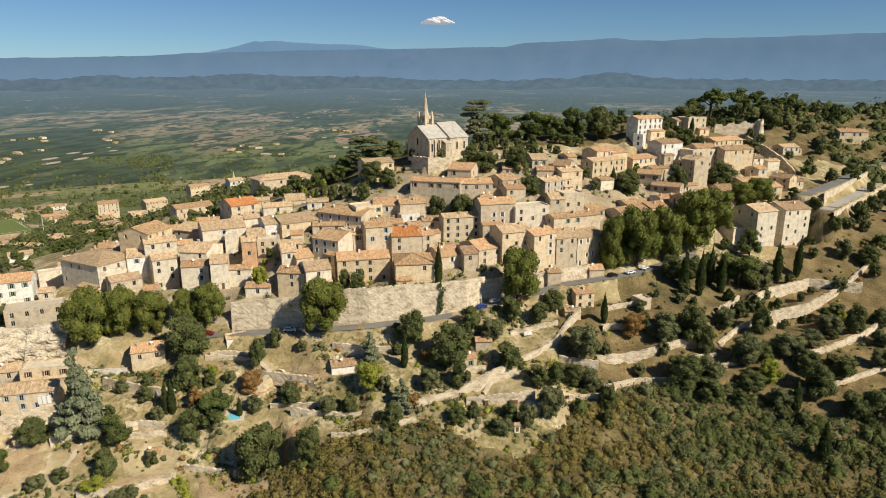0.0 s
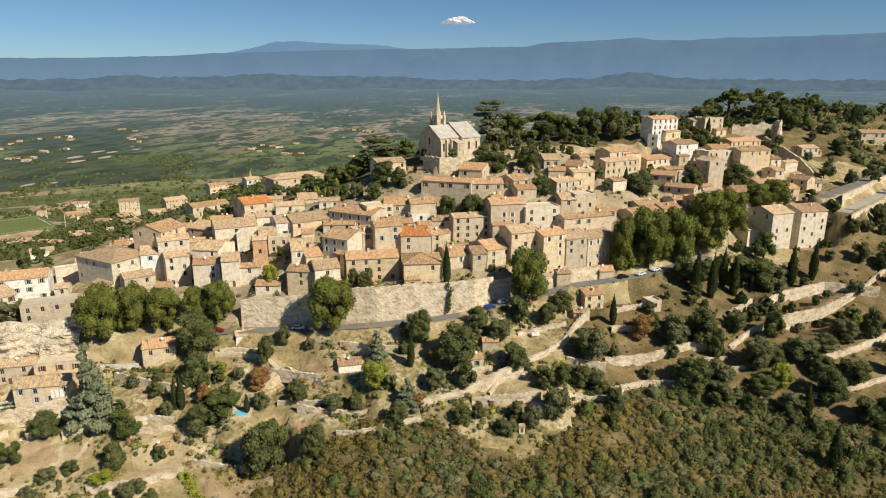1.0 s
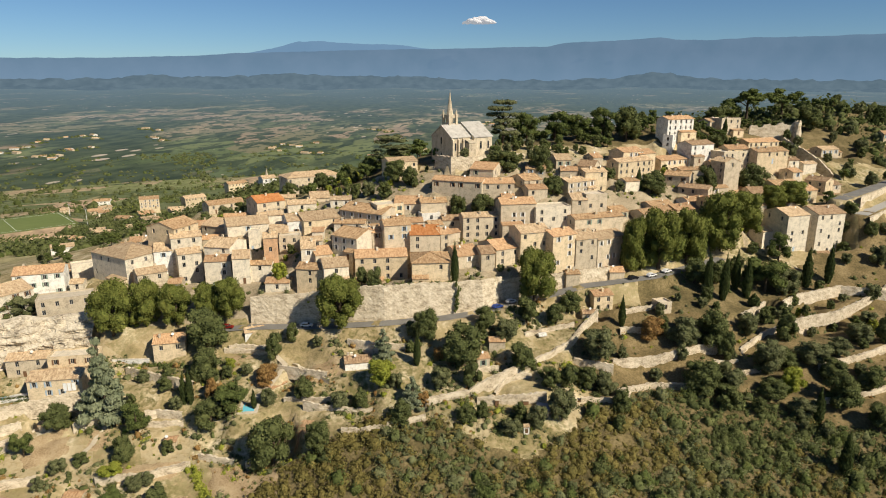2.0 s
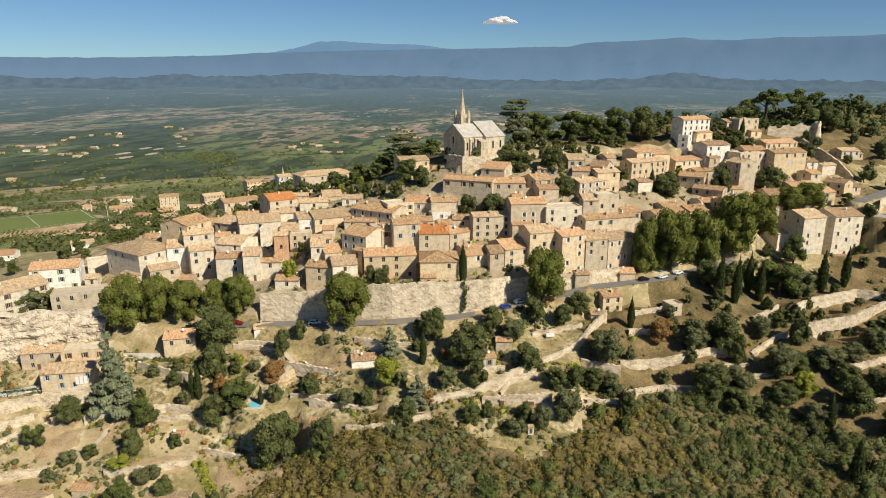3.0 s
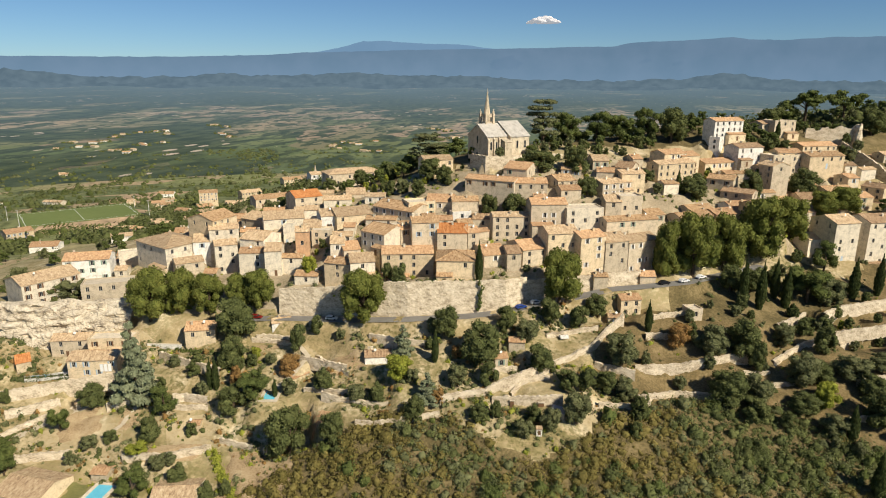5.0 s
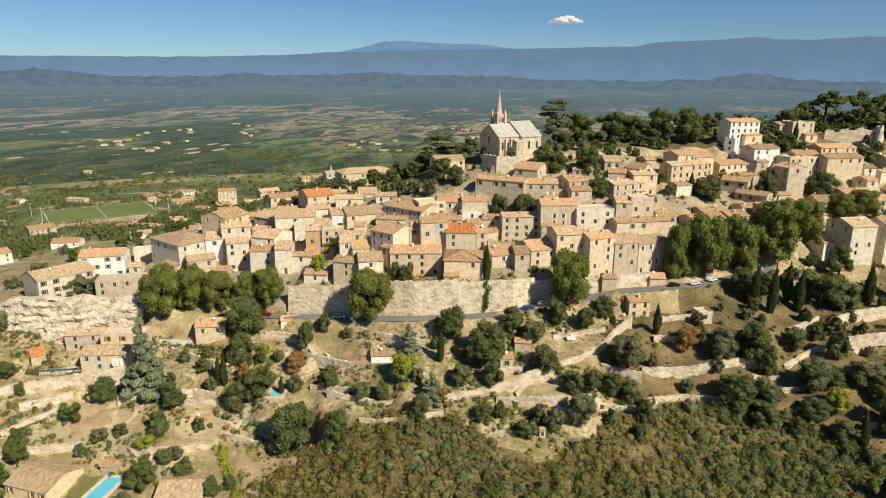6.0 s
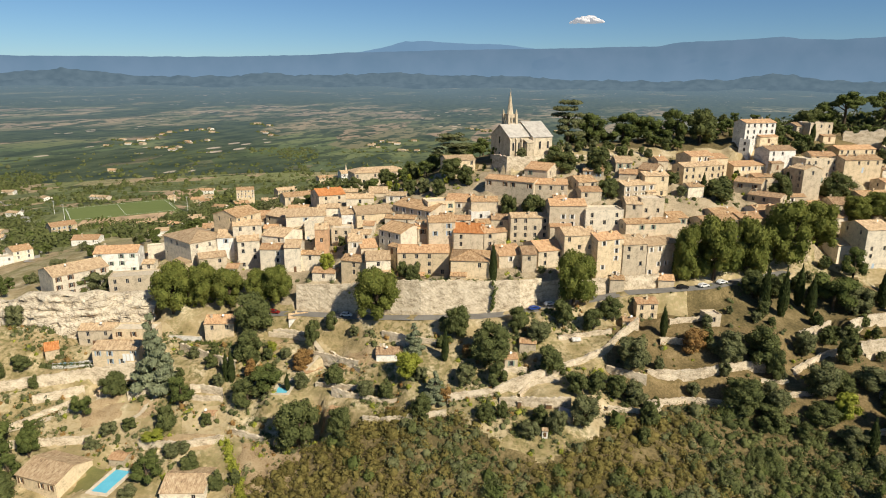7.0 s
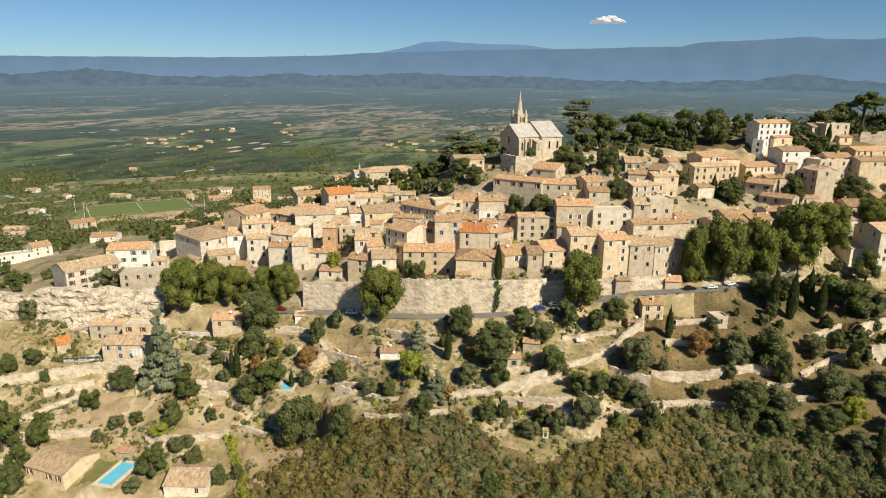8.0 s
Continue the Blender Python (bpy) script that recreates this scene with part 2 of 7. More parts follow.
house(108.8, 346.9, 78.4, 18.0, 8.0, 9.4, 30, "g", "white", "red", "tall white rendered house with reddish tiles and dark shutters")
house(116.3, 332.3, 67.0, 15.0, 9.5, 8.5, 29, "g", "white", "tan")
house(100.9, 340.0, 70.5, 4.9, 9.0, 6.3, -29, "f", "white", "tan")
house(144.4, 375.5, 76.9, 14.1, 9.0, 8.7, 27, "f", "stone", "tan")
house(136.3, 376.3, 75.4, 8.7, 8.8, 3.2, 28, "g", "stone", "tan")
house(135.1, 335.8, 64.5, 11.2, 9.5, 3.3, 10, "g", "ochre", "red")
house(160.0, 367.3, 65.1, 21.4, 9.5, 4.8, 24, "g", "ochre", "tan")
house(151.2, 333.6, 63.6, 20.0, 9.5, 5.6, 24, "g", "ochre", "tan")
house(133.1, 331.1, 63.5, 17.7, 9.0, 10.5, 26, "f", "stone", "tan")
house(118.1, 314.5, 61.0, 9.0, 9.5, 8.5, -64, "g", "stone", "tan")
house(102.7, 326.1, 60.2, 21.5, 9.5, 5.2, 31, "g", "ochre", "tan")
house(78.2, 306.7, 61.6, 21.5, 7.8, 10.9, 34, "g", "ochre", "tan")
house(78.5, 313.6, 65.2, 13.5, 9.5, 3.8, 35, "g", "ochre", "red")
house(86.1, 317.8, 63.9, 10.7, 9.5, 12.1, 33, "g", "ochre", "red")
house(96.1, 302.3, 55.7, 11.3, 9.5, 5.1, -27, "g", "stone", "tan")
house(101.2, 293.8, 51.4, 13.1, 7.8, 3.0, -32, "g", "stone", "tan")
house(129.7, 311.6, 46.2, 11.8, 13.1, 4.5, 26, "g", "stone", "tan")
house(138.7, 321.1, 51.0, 10.3, 8.4, 5.2, 0, "g", "stone", "tan")
house(136.4, 306.3, 47.1, 8.2, 13.2, 3.1, 9, "g", "stone", "tan")
house(152.0, 315.1, 50.1, 15.0, 9.8, 4.7, 23, "g", "ochre", "tan")
house(158.2, 307.0, 48.8, 9.4, 9.5, 6.4, 21, "g", "ochre", "red")
house(168.0, 323.1, 50.9, 9.8, 9.5, 10.1, -47, "g", "ochre", "tan")
house(179.5, 328.7, 48.1, 10.2, 9.5, 8.0, 18, "g", "stone", "tan")
house(201.8, 382.7, 57.9, 21.8, 9.5, 5.9, 20, "g", "ochre", "tan")
house(243.4, 481.4, 79.7, 14.8, 9.5, 4.1, 21, "g", "ochre", "tan")
house(137.4, 269.6, 44.6, 11.1, 13.5, 15.2, 22, "g", "pale", "tan")
house(154.2, 277.1, 44.0, 14.1, 13.5, 19.4, 19, "g", "pale", "tan")
house(130.6, 274.3, 37.0, 12.8, 10.0, 7.3, 23, "g", "pale", "tan")
house(81.5, 269.9, 45.0, 18.2, 8.1, 5.7, 30, "g", "stone", "tan")
house(98.7, 278.2, 45.3, 22.3, 9.9, 7.4, 29, "g", "yellow", "tan")
house(114.4, 275.9, 49.1, 22.0, 11.8, 5.3, 26, "g", "yellow", "tan")
house(102.6, 286.3, 47.2, 13.0, 7.8, 2.9, 26, "g", "white", "red")
house(84.4, 276.5, 46.4, 11.9, 9.5, 2.5, 26, "g", "stone", "tan")
house(-3.3, 269.5, 57.3, 21.8, 7.8, 4.3, -16, "g", "stone", "red")
house(14.1, 269.1, 56.6, 13.6, 8.9, 4.3, 9, "g", "stone", "tan")
house(7.0, 276.8, 61.3, 10.6, 13.5, 3.2, -20, "g", "stone", "red")
house(28.7, 273.9, 57.4, 8.5, 11.2, 3.1, 30, "g", "stone", "tan")
house(30.4, 267.0, 54.7, 8.5, 7.8, 3.6, 18, "g", "stone", "red")
house(43.5, 292.5, 63.6, 7.0, 12.0, 4.0, 9, "g", "stone", "tan")
house(53.0, 291.5, 61.0, 7.4, 12.3, 2.2, -20, "g", "stone", "tan")
house(56.7, 284.1, 59.6, 11.2, 7.8, 8.8, 26, "g", "ochre", "tan")
house(49.8, 278.1, 56.5, 16.1, 7.8, 5.6, 37, "g", "stone", "tan")
house(45.1, 285.5, 59.8, 7.4, 7.8, 2.1, -4, "g", "stone", "red")
house(30.7, 286.9, 60.3, 8.7, 10.5, 4.1, -3, "g", "stone", "tan")
house(47.1, 262.7, 51.2, 6.3, 11.0, 4.6, 9, "g", "stone", "tan")
house(54.2, 265.6, 52.8, 9.4, 8.5, 7.5, 16, "f", "stone", "tan")
house(54.1, 255.8, 45.5, 22.4, 6.9, 5.0, 24, "g", "stone", "tan")
house(64.9, 267.7, 45.6, 7.5, 9.2, 3.3, 26, "g", "stone", "tan")
house(21.9, 252.9, 51.1, 14.2, 10.2, 10.5, 13, "g", "stone", "tan")
house(35.8, 254.6, 49.4, 14.9, 9.0, 7.5, 17, "f", "pale", "tan")
house(7.7, 252.1, 45.9, 15.5, 7.0, 12.2, 16, "g", "stone", "tan")
house(-4.1, 255.7, 43.6, 8.4, 7.9, 5.1, 8, "g", "stone", "tan")
house(-12.1, 261.9, 49.5, 11.0, 7.8, 2.7, 15, "g", "stone", "tan")
house(-23.2, 263.4, 48.5, 11.3, 12.8, 3.2, 2, "g", "stone", "tan")
house(-13.1, 258.7, 45.3, 8.0, 4.5, 3.8, 25, "f", "white", "tan")
house(-13.3, 232.5, 43.0, 11.1, 13.2, 6.3, 8, "g", "stone", "orange")
house(-5.4, 234.5, 43.0, 5.0, 8.0, 6.1, 29, "g", "stone", "tan")
house(-9.7, 215.9, 37.0, 13.3, 13.5, 7.6, 8, "h", "ochre", "tan")
house(3.3, 227.3, 36.9, 9.0, 13.5, 4.5, 28, "g", "stone", "tan")
house(10.1, 226.0, 38.0, 5.2, 10.2, 6.6, 17, "g", "stone", "tan")
house(17.7, 231.7, 38.5, 10.8, 13.5, 6.3, 30, "g", "stone", "red")
house(27.3, 233.9, 44.2, 11.7, 11.2, 8.4, 21, "g", "ochre", "tan")
house(38.1, 234.5, 43.2, 10.7, 9.5, 17.5, 32, "g", "ochre", "tan")
house(47.1, 239.1, 40.8, 9.9, 12.5, 14.4, 28, "g", "stone", "tan")
house(57.5, 245.5, 39.9, 14.8, 10.6, 16.5, 36, "g", "stone", "tan")
house(-28.4, 293.3, 62.1, 13.9, 9.5, 7.2, 29, "g", "ochre", "tan")
house(-81.9, 340.9, 47.7, 30.2, 13.5, 8.2, 36, "h", "stone", "tan")
house(-87.3, 283.0, 44.9, 12.9, 13.5, 6.1, 40, "g", "stone", "orange")
house(-145.3, 375.5, 25.5, 22.1, 11.0, 5.1, 43, "g", "stone", "tan")
house(-71.2, 276.3, 45.3, 12.4, 7.4, 3.0, 21, "g", "pale", "tan")
house(-65.3, 284.8, 46.5, 8.7, 12.0, 1.7, 18, "g", "stone", "tan")
house(-67.5, 252.3, 43.1, 6.5, 11.5, 6.6, 28, "g", "white", "tan")
house(-57.4, 255.6, 43.2, 15.5, 13.5, 4.5, 34, "g", "ochre", "tan")
house(-42.0, 257.5, 46.0, 21.7, 13.5, 5.7, -28, "g", "stone", "tan")
house(-29.8, 259.6, 48.6, 11.6, 9.0, 6.6, 30, "f", "ochre", "tan")
house(-45.5, 251.9, 42.5, 12.5, 5.6, 4.1, 3, "g", "pale", "tan")
house(-23.4, 232.5, 46.5, 10.0, 8.8, 8.9, 19, "g", "stone", "tan")
house(-106.1, 262.7, 37.8, 13.3, 13.5, 4.9, -21, "g", "stone", "tan")
house(-87.1, 252.6, 41.1, 16.6, 13.5, 3.7, 27, "g", "pale", "tan")
house(-72.3, 245.3, 39.7, 7.1, 12.0, 3.3, 16, "g", "stone", "tan")
house(-92.7, 232.9, 36.7, 10.5, 13.5, 5.4, -7, "g", "pale", "tan")
house(-90.2, 226.5, 33.1, 9.4, 7.8, 10.2, 13, "g", "pale", "tan")
house(-79.9, 223.0, 35.3, 6.1, 11.1, 9.5, 16, "g", "pale", "tan")
house(-73.9, 225.7, 32.3, 8.3, 5.2, 6.7, 8, "g", "pale", "tan")
house(-82.7, 246.3, 39.9, 4.5, 5.0, 8.0, 8, "f", "pale", "tan")
house(-71.2, 231.3, 41.2, 5.2, 7.5, 7.6, 18, "g", "brick", "tan")
house(-67.1, 241.2, 39.3, 7.8, 6.6, 7.8, 8, "f", "stone", "tan")
house(-55.1, 224.8, 39.0, 5.3, 10.3, 3.5, 17, "g", "pale", "tan")
house(-49.4, 224.5, 37.0, 6.3, 11.2, 1.6, 30, "g", "stone", "red")
house(-42.8, 229.0, 42.6, 11.8, 13.5, 7.4, -29, "g", "pale", "tan")
house(-35.5, 236.3, 44.1, 3.5, 5.0, 7.0, 24, "f", "stone", "tan")
house(-31.3, 234.7, 43.2, 4.3, 6.5, 5.0, 31, "g", "stone", "red")
house(-52.9, 216.3, 33.8, 9.6, 7.8, 9.4, -5, "g", "ochre", "tan")
house(-42.9, 215.3, 35.1, 8.8, 11.6, 7.4, 22, "g", "pale", "tan")
house(-28.1, 222.4, 37.0, 18.7, 10.1, 10.5, 13, "g", "ochre", "tan")
house(-133.2, 228.4, 33.9, 21.5, 17.0, 10.5, -28, "h", "pale", "tan", "broad pale house with a wide hipped tan roof")
house(-114.5, 234.3, 34.5, 6.9, 11.9, 4.4, 23, "g", "white", "tan")
house(-112.8, 221.4, 29.6, 10.3, 7.8, 4.8, 39, "g", "stone", "tan")
house(-106.6, 237.9, 39.2, 11.3, 7.8, 3.7, 28, "g", "pale", "tan")
house(-109.1, 244.2, 42.3, 13.6, 13.5, 4.6, 73, "g", "ochre", "tan")
house(-103.1, 232.0, 34.3, 8.6, 7.8, 14.7, 32, "g", "pale", "tan")
house(-155.7, 219.9, 28.9, 16.6, 10.8, 9.1, 24, "g", "white", "tan")
house(-153.1, 198.2, 27.8, 19.8, 13.5, 8.7, 63, "g", "pale", "tan")
house(-323.7, 390.6, -17.9, 18.1, 13.5, 5.0, 22, "g", "white", "red")
house(-342.7, 491.7, -30.6, 28.2, 13.5, 5.9, 25, "g", "ochre", "tan")
house(-151.6, 243.3, 26.0, 11.1, 5.0, 9.1, 37, "f", "pale", "tan")
house(-332.5, 636.4, -22.8, 18.8, 13.5, 9.6, 29, "g", "ochre", "tan")
house(-325.6, 617.7, -34.0, 15.1, 13.5, 4.1, 49, "g", "white", "red")
house(-296.7, 570.7, -28.9, 16.1, 13.5, 4.1, 49, "g", "ochre", "tan")
house(-295.0, 617.3, -30.6, 9.8, 13.5, 4.7, 45, "g", "ochre", "tan")
house(-455.2, 752.1, -48.4, 19.7, 13.0, 3.9, 20, "g", "white", "tan")
house(-392.2, 657.5, -42.0, 14.8, 13.5, 3.8, 34, "g", "ochre", "tan")
house(-272.4, 724.6, -20.1, 22.5, 13.5, 5.3, 42, "g", "ochre", "tan")
house(-145.1, 456.1, 28.4, 10.3, 9.2, 2.9, 39, "g", "white", "tan")
house(-294.3, 660.3, -25.1, 22.4, 13.5, 5.3, 45, "g", "ochre", "tan")
house(-122.5, 174.6, 9.6, 15.5, 8.5, 5.8, 14, "g", "ochre", "tan", "long ochre house with tan tiles above the lane")
house(-122.0, 183.6, 13.0, 14.5, 6.5, 6.0, 14, "f", "ochre", "tan", "flat-topped ochre wing behind the long house")
house(-138.0, 184.6, 11.2, 12.5, 7.0, 6.0, 16, "g", "stone", "tan", "low stone wing with tan tiles beside the cliff")
house(-144.7, 190.0, 10.0, 11.3, 8.5, 4.2, 34, "g", "ochre", "red")
house(-145.5, 172.3, 8.1, 4.2, 8.0, 2.0, 43, "g", "ochre", "orange")
house(-94.6, 193.0, 14.6, 10.0, 9.0, 5.0, 18, "g", "ochre", "tan")
house(-82.0, 163.4, -3.4, 3.4, 3.0, 2.4, 12, "g", "ochre", "red", "tiny garden shed with pinkish walls and tiles")
house(-121.1, 166.1, -1.0, 3.6, 3.2, 2.3, 24, "g", "stone", "tan", "small tiled stone hut beside a bare plot")
house(-136.1, 204.3, 25.0, 17.3, 8.0, 6.1, 27, "f", "stone", "red")
house(-68.7, 201.9, 15.7, 6.6, 5.0, 3.1, 26, "g", "white", "tan")
house(-30.7, 188.4, 11.7, 8.6, 6.0, 2.7, 16, "g", "white", "tan")
house(-55.5, 184.4, 5.0, 6.3, 5.5, 2.4, 58, "g", "stone", "red")
house(51.3, 222.4, 24.3, 7.4, 6.5, 5.7, 17, "g", "ochre", "red")
house(45.9, 216.3, 19.6, 5.4, 4.0, 3.2, 2, "g", "stone", "tan")
house(13.2, 195.6, 17.0, 5.2, 4.0, 2.0, 3, "g", "stone", "tan")
house(8.8, 189.0, 14.0, 4.2, 4.5, 3.1, 19, "g", "stone", "tan")
house(73.0, 221.6, 22.1, 4.9, 5.0, 4.0, 21, "f", "stone", "tan")
house(-321.1, 335.5, -11.1, 11.7, 13.5, 5.7, 64, "g", "pale", "tan")
house(-329.3, 323.3, -14.0, 17.7, 9.0, 5.5, 48, "f", "white", "tan")
house(-373.2, 426.7, -18.2, 18.8, 13.5, 6.1, 58, "g", "ochre", "red")
house(-100.5, 302.4, 39.2, 6.3, 8.8, 3.5, 23, "g", "stone", "tan")
house(58.5, 236.8, 28.8, 5.5, 6.7, 3.0, 4, "g", "stone", "red")
house(-146.7, 281.5, 26.0, 6.1, 4.7, 4.3, 26, "g", "stone", "tan")
house(61.0, 307.3, 63.1, 4.8, 8.7, 3.3, 21, "g", "stone", "red")
house(73.0, 286.6, 55.4, 7.2, 6.0, 4.5, 24, "g", "pale", "tan")
house(-129.8, 253.3, 33.2, 5.6, 8.6, 4.5, 21, "g", "pale", "tan")
house(-65.0, 217.2, 28.2, 8.6, 6.6, 3.3, 5, "g", "pale", "tan")
house(-18.4, 248.0, 44.3, 6.1, 6.6, 3.5, 14, "g", "pale", "red")
house(164.8, 340.2, 58.6, 5.7, 7.4, 4.5, 11, "g", "pale", "tan")
house(-146.1, 271.5, 28.0, 5.5, 8.8, 4.5, 18, "g", "pale", "tan")
house(-166.2, 235.9, 20.1, 9.0, 6.6, 4.5, 12, "g", "stone", "tan")
house(-133.2, 272.2, 31.5, 6.4, 5.5, 4.5, 12, "g", "ochre", "tan")
house(-103.2, 279.9, 38.6, 9.4, 4.8, 4.0, 20, "g", "stone", "tan")
house(-116.8, 266.0, 34.5, 6.2, 6.5, 3.2, 13, "g", "pale", "tan")
house(-45.5, 242.3, 39.4, 5.1, 7.9, 2.4, 25, "g", "ochre", "tan")
house(-160.1, 266.6, 21.5, 7.1, 6.2, 3.3, 28, "g", "pale", "tan")
house(-147.9, 251.8, 26.9, 6.8, 5.3, 4.5, 19, "g", "stone", "tan")
house(161.2, 326.8, 54.5, 5.9, 8.7, 4.5, 22, "g", "stone", "red")
house(-165.5, 258.6, 19.8, 8.4, 6.9, 3.6, 24, "g", "stone", "red")
house(-153.3, 257.6, 23.5, 7.0, 8.1, 3.3, 19, "g", "stone", "tan")
house(-123.6, 252.1, 34.4, 4.7, 8.6, 4.5, 6, "g", "ochre", "tan")
house(-138.3, 251.5, 30.8, 5.8, 8.6, 4.5, 21, "g", "pale", "tan")
house(-117.8, 277.2, 34.7, 9.6, 8.6, 3.9, 20, "g", "stone", "tan")
house(-53.1, 272.0, 48.2, 8.8, 6.0, 3.1, 8, "g", "pale", "tan")
house(-140.9, 264.7, 30.0, 6.7, 7.8, 4.5, 24, "g", "pale", "red")
house(-85.5, 298.7, 43.8, 9.1, 5.9, 3.7, 13, "g", "ochre", "tan")
house(-104.0, 219.5, 26.4, 4.7, 6.1, 3.9, 11, "g", "stone", "tan")
house(-85.7, 272.1, 40.2, 8.5, 8.2, 2.4, 20, "g", "pale", "tan")
house(148.0, 300.0, 44.3, 5.1, 6.9, 2.4, 22, "g", "stone", "tan")
house(41.0, 228.6, 30.2, 5.0, 4.7, 4.5, 9, "g", "stone", "tan")
house(130.2, 292.5, 44.1, 8.8, 8.2, 3.3, 21, "g", "pale", "tan")
house(-126.5, 266.1, 33.2, 9.6, 5.2, 4.5, 4, "g", "stone", "tan")
house(-162.2, 274.1, 22.0, 7.9, 8.0, 4.5, 20, "g", "stone", "tan")
house(112.1, 320.2, 56.1, 9.5, 5.9, 2.7, 14, "g", "stone", "tan")
house(-114.3, 256.8, 35.2, 6.7, 5.3, 3.4, 26, "g", "pale", "tan")
house(117.0, 304.3, 50.1, 7.9, 4.8, 3.3, 15, "g", "stone", "tan")
house(-159.9, 247.0, 20.0, 7.4, 6.0, 3.3, 11, "g", "ochre", "red")
house(121.8, 325.7, 58.5, 5.6, 6.1, 4.5, 23, "g", "stone", "tan")
house(-33.6, 244.0, 42.8, 7.1, 4.8, 4.0, 14, "g", "pale", "tan")
house(-28.6, 212.5, 28.9, 4.8, 5.9, 2.4, 23, "g", "pale", "tan")
house(174.4, 343.2, 56.6, 8.7, 5.0, 4.5, 24, "g", "pale", "tan")
house(28.6, 227.3, 30.5, 6.8, 4.8, 3.3, 24, "g", "stone", "red")
house(-57.0, 236.7, 38.9, 7.8, 6.0, 4.5, 13, "g", "pale", "tan")
house(-10.4, 249.3, 43.0, 5.8, 6.4, 2.4, 21, "g", "pale", "tan")
house(23.3, 245.5, 41.1, 6.4, 4.6, 4.5, 20, "g", "pale", "tan")
house(-142.5, 243.1, 26.5, 4.6, 4.9, 3.6, 24, "g", "pale", "tan")
house(-56.4, 244.1, 40.8, 4.5, 5.9, 4.2, 9, "g", "pale", "tan")
house(-129.5, 279.1, 31.3, 5.3, 5.9, 4.0, 18, "g", "pale", "tan")
house(-131.4, 243.0, 30.6, 9.5, 6.0, 4.0, 25, "g", "pale", "tan")
house(-78.8, 263.3, 43.0, 6.4, 6.7, 4.3, 22, "g", "pale", "tan")
house(-24.6, 247.9, 45.0, 5.3, 6.4, 4.4, 20, "g", "stone", "tan")
house(-101.9, 250.4, 35.4, 7.3, 6.1, 2.4, 18, "g", "stone", "red")
house(-136.7, 277.6, 29.2, 7.0, 6.4, 4.1, 29, "g", "pale", "tan")
house(-3.3, 245.2, 41.0, 5.7, 4.8, 2.4, 29, "g", "stone", "red")
house(120.0, 294.6, 44.4, 4.5, 6.6, 2.4, 15, "g", "pale", "tan")
house(-143.1, 222.3, 24.7, 4.6, 5.4, 3.1, 18, "g", "pale", "tan")
house(18.1, 263.7, 51.8, 5.2, 5.1, 3.8, 7, "g", "stone", "tan")
house(-154.2, 271.0, 24.0, 5.1, 5.0, 4.1, 13, "g", "stone", "tan")
house(104.4, 317.3, 56.3, 5.8, 6.3, 2.5, 29, "g", "ochre", "red")
house(253, 405, 66.5, 17, 10, 5.2, -4, "g", "ochre", "red", "long stone house on the hilltop among trees")
house(200, 376, 60.5, 12, 8, 4.2, 20, "g", "stone", "tan", "low stone house beside the castle rampart")
house(-115.5, 130.6, -9.6, 14.5, 12.5, 3.2, -6, "g", "ochre", "tan", "wide low villa with sun-bleached tiles beside a pool")
house(-74.5, 136.8, -11.4, 12.0, 11.5, 3.6, 14, "g", "pale", "tan", "pale villa with shaded porch and tan tiled roof")
house(-101.0, 144.6, -10.0, 4.8, 4.2, 2.5, 4, "g", "stone", "red", "small open pool house with red tiles")

terrace("pale stone wall along the sloping path", 2.1, (-8.1, 173.0, 7.9), (4.8, 178.5, 8.2), (9.7, 181.5, 10.4), (16.4, 185.5, 11.9), (23.3, 190.0, 13.1), (30.5, 195.5, 13.9), (37.9, 201.0, 16.1), (41.9, 206.5, 19.1), (48.1, 214.0, 21.8))
terrace("low pale garden wall with dark niches", 3.2, (7.0, 176.5, 6.9), (14.2, 177.0, 7.5), (21.6, 177.5, 8.0), (27.9, 179.0, 8.2))
terrace("short pale wall over the grassy ramp", 1.6, (12.7, 181.0, 6.1), (15.3, 184.5, 9.1), (19.9, 186.5, 9.9), (23.9, 188.0, 9.8))
terrace("long dry stone terrace wall among olives", 2.6, (50.4, 196.2, 11.5), (57.8, 198.9, 10.9), (66.9, 200.9, 11.5), (74.1, 203.5, 12.5), (81.7, 208.1, 12.3), (88.0, 209.7, 11.9))
terrace("broken dry stone terrace wall over scrub", 2, (50.1, 183.1, 7.6), (62.4, 193.2, 5.1), (74.2, 193.6, 4.8), (79.9, 190.3, 6.0))
terrace("short pale dry stone wall", 2.5, (37.8, 195.9, 11.9), (43.0, 194.0, 11.7), (50.0, 192.6, 11.5))
terrace("dry stone wall before the garden hut", 2.5, (55.0, 209.5, 17.0), (57.3, 210.9, 17.0), (64.4, 210.8, 17.0))
terrace("bright rubble retaining wall under the villa garden", 3.8, (118.6, 232.7, 20.1), (126.3, 240.4, 20.1), (146.2, 247.9, 21.6), (164.8, 243.4, 21.3))
terrace("collapsed pale rubble wall on the slope", 3.5, (100.6, 224.1, 18.1), (104.8, 227.9, 18.1), (114.1, 237.2, 18.1))
terrace("dry stone terrace wall between olive trees", 2.2, (96.0, 210.5, 10.2), (98.6, 212.6, 10.8), (108.2, 221.0, 12.8), (113.0, 222.4, 14.0))
terrace("low dry stone wall across the olive terrace", 1.5, (88.0, 198.5, 6.3), (93.2, 200.6, 6.4), (102.8, 204.3, 6.9), (109.0, 207.0, 7.2))
terrace("bleached dry stone terrace wall in dry grass", 2.6, (121.9, 225.8, 11.6), (126.3, 228.1, 11.6), (136.8, 234.6, 11.2))
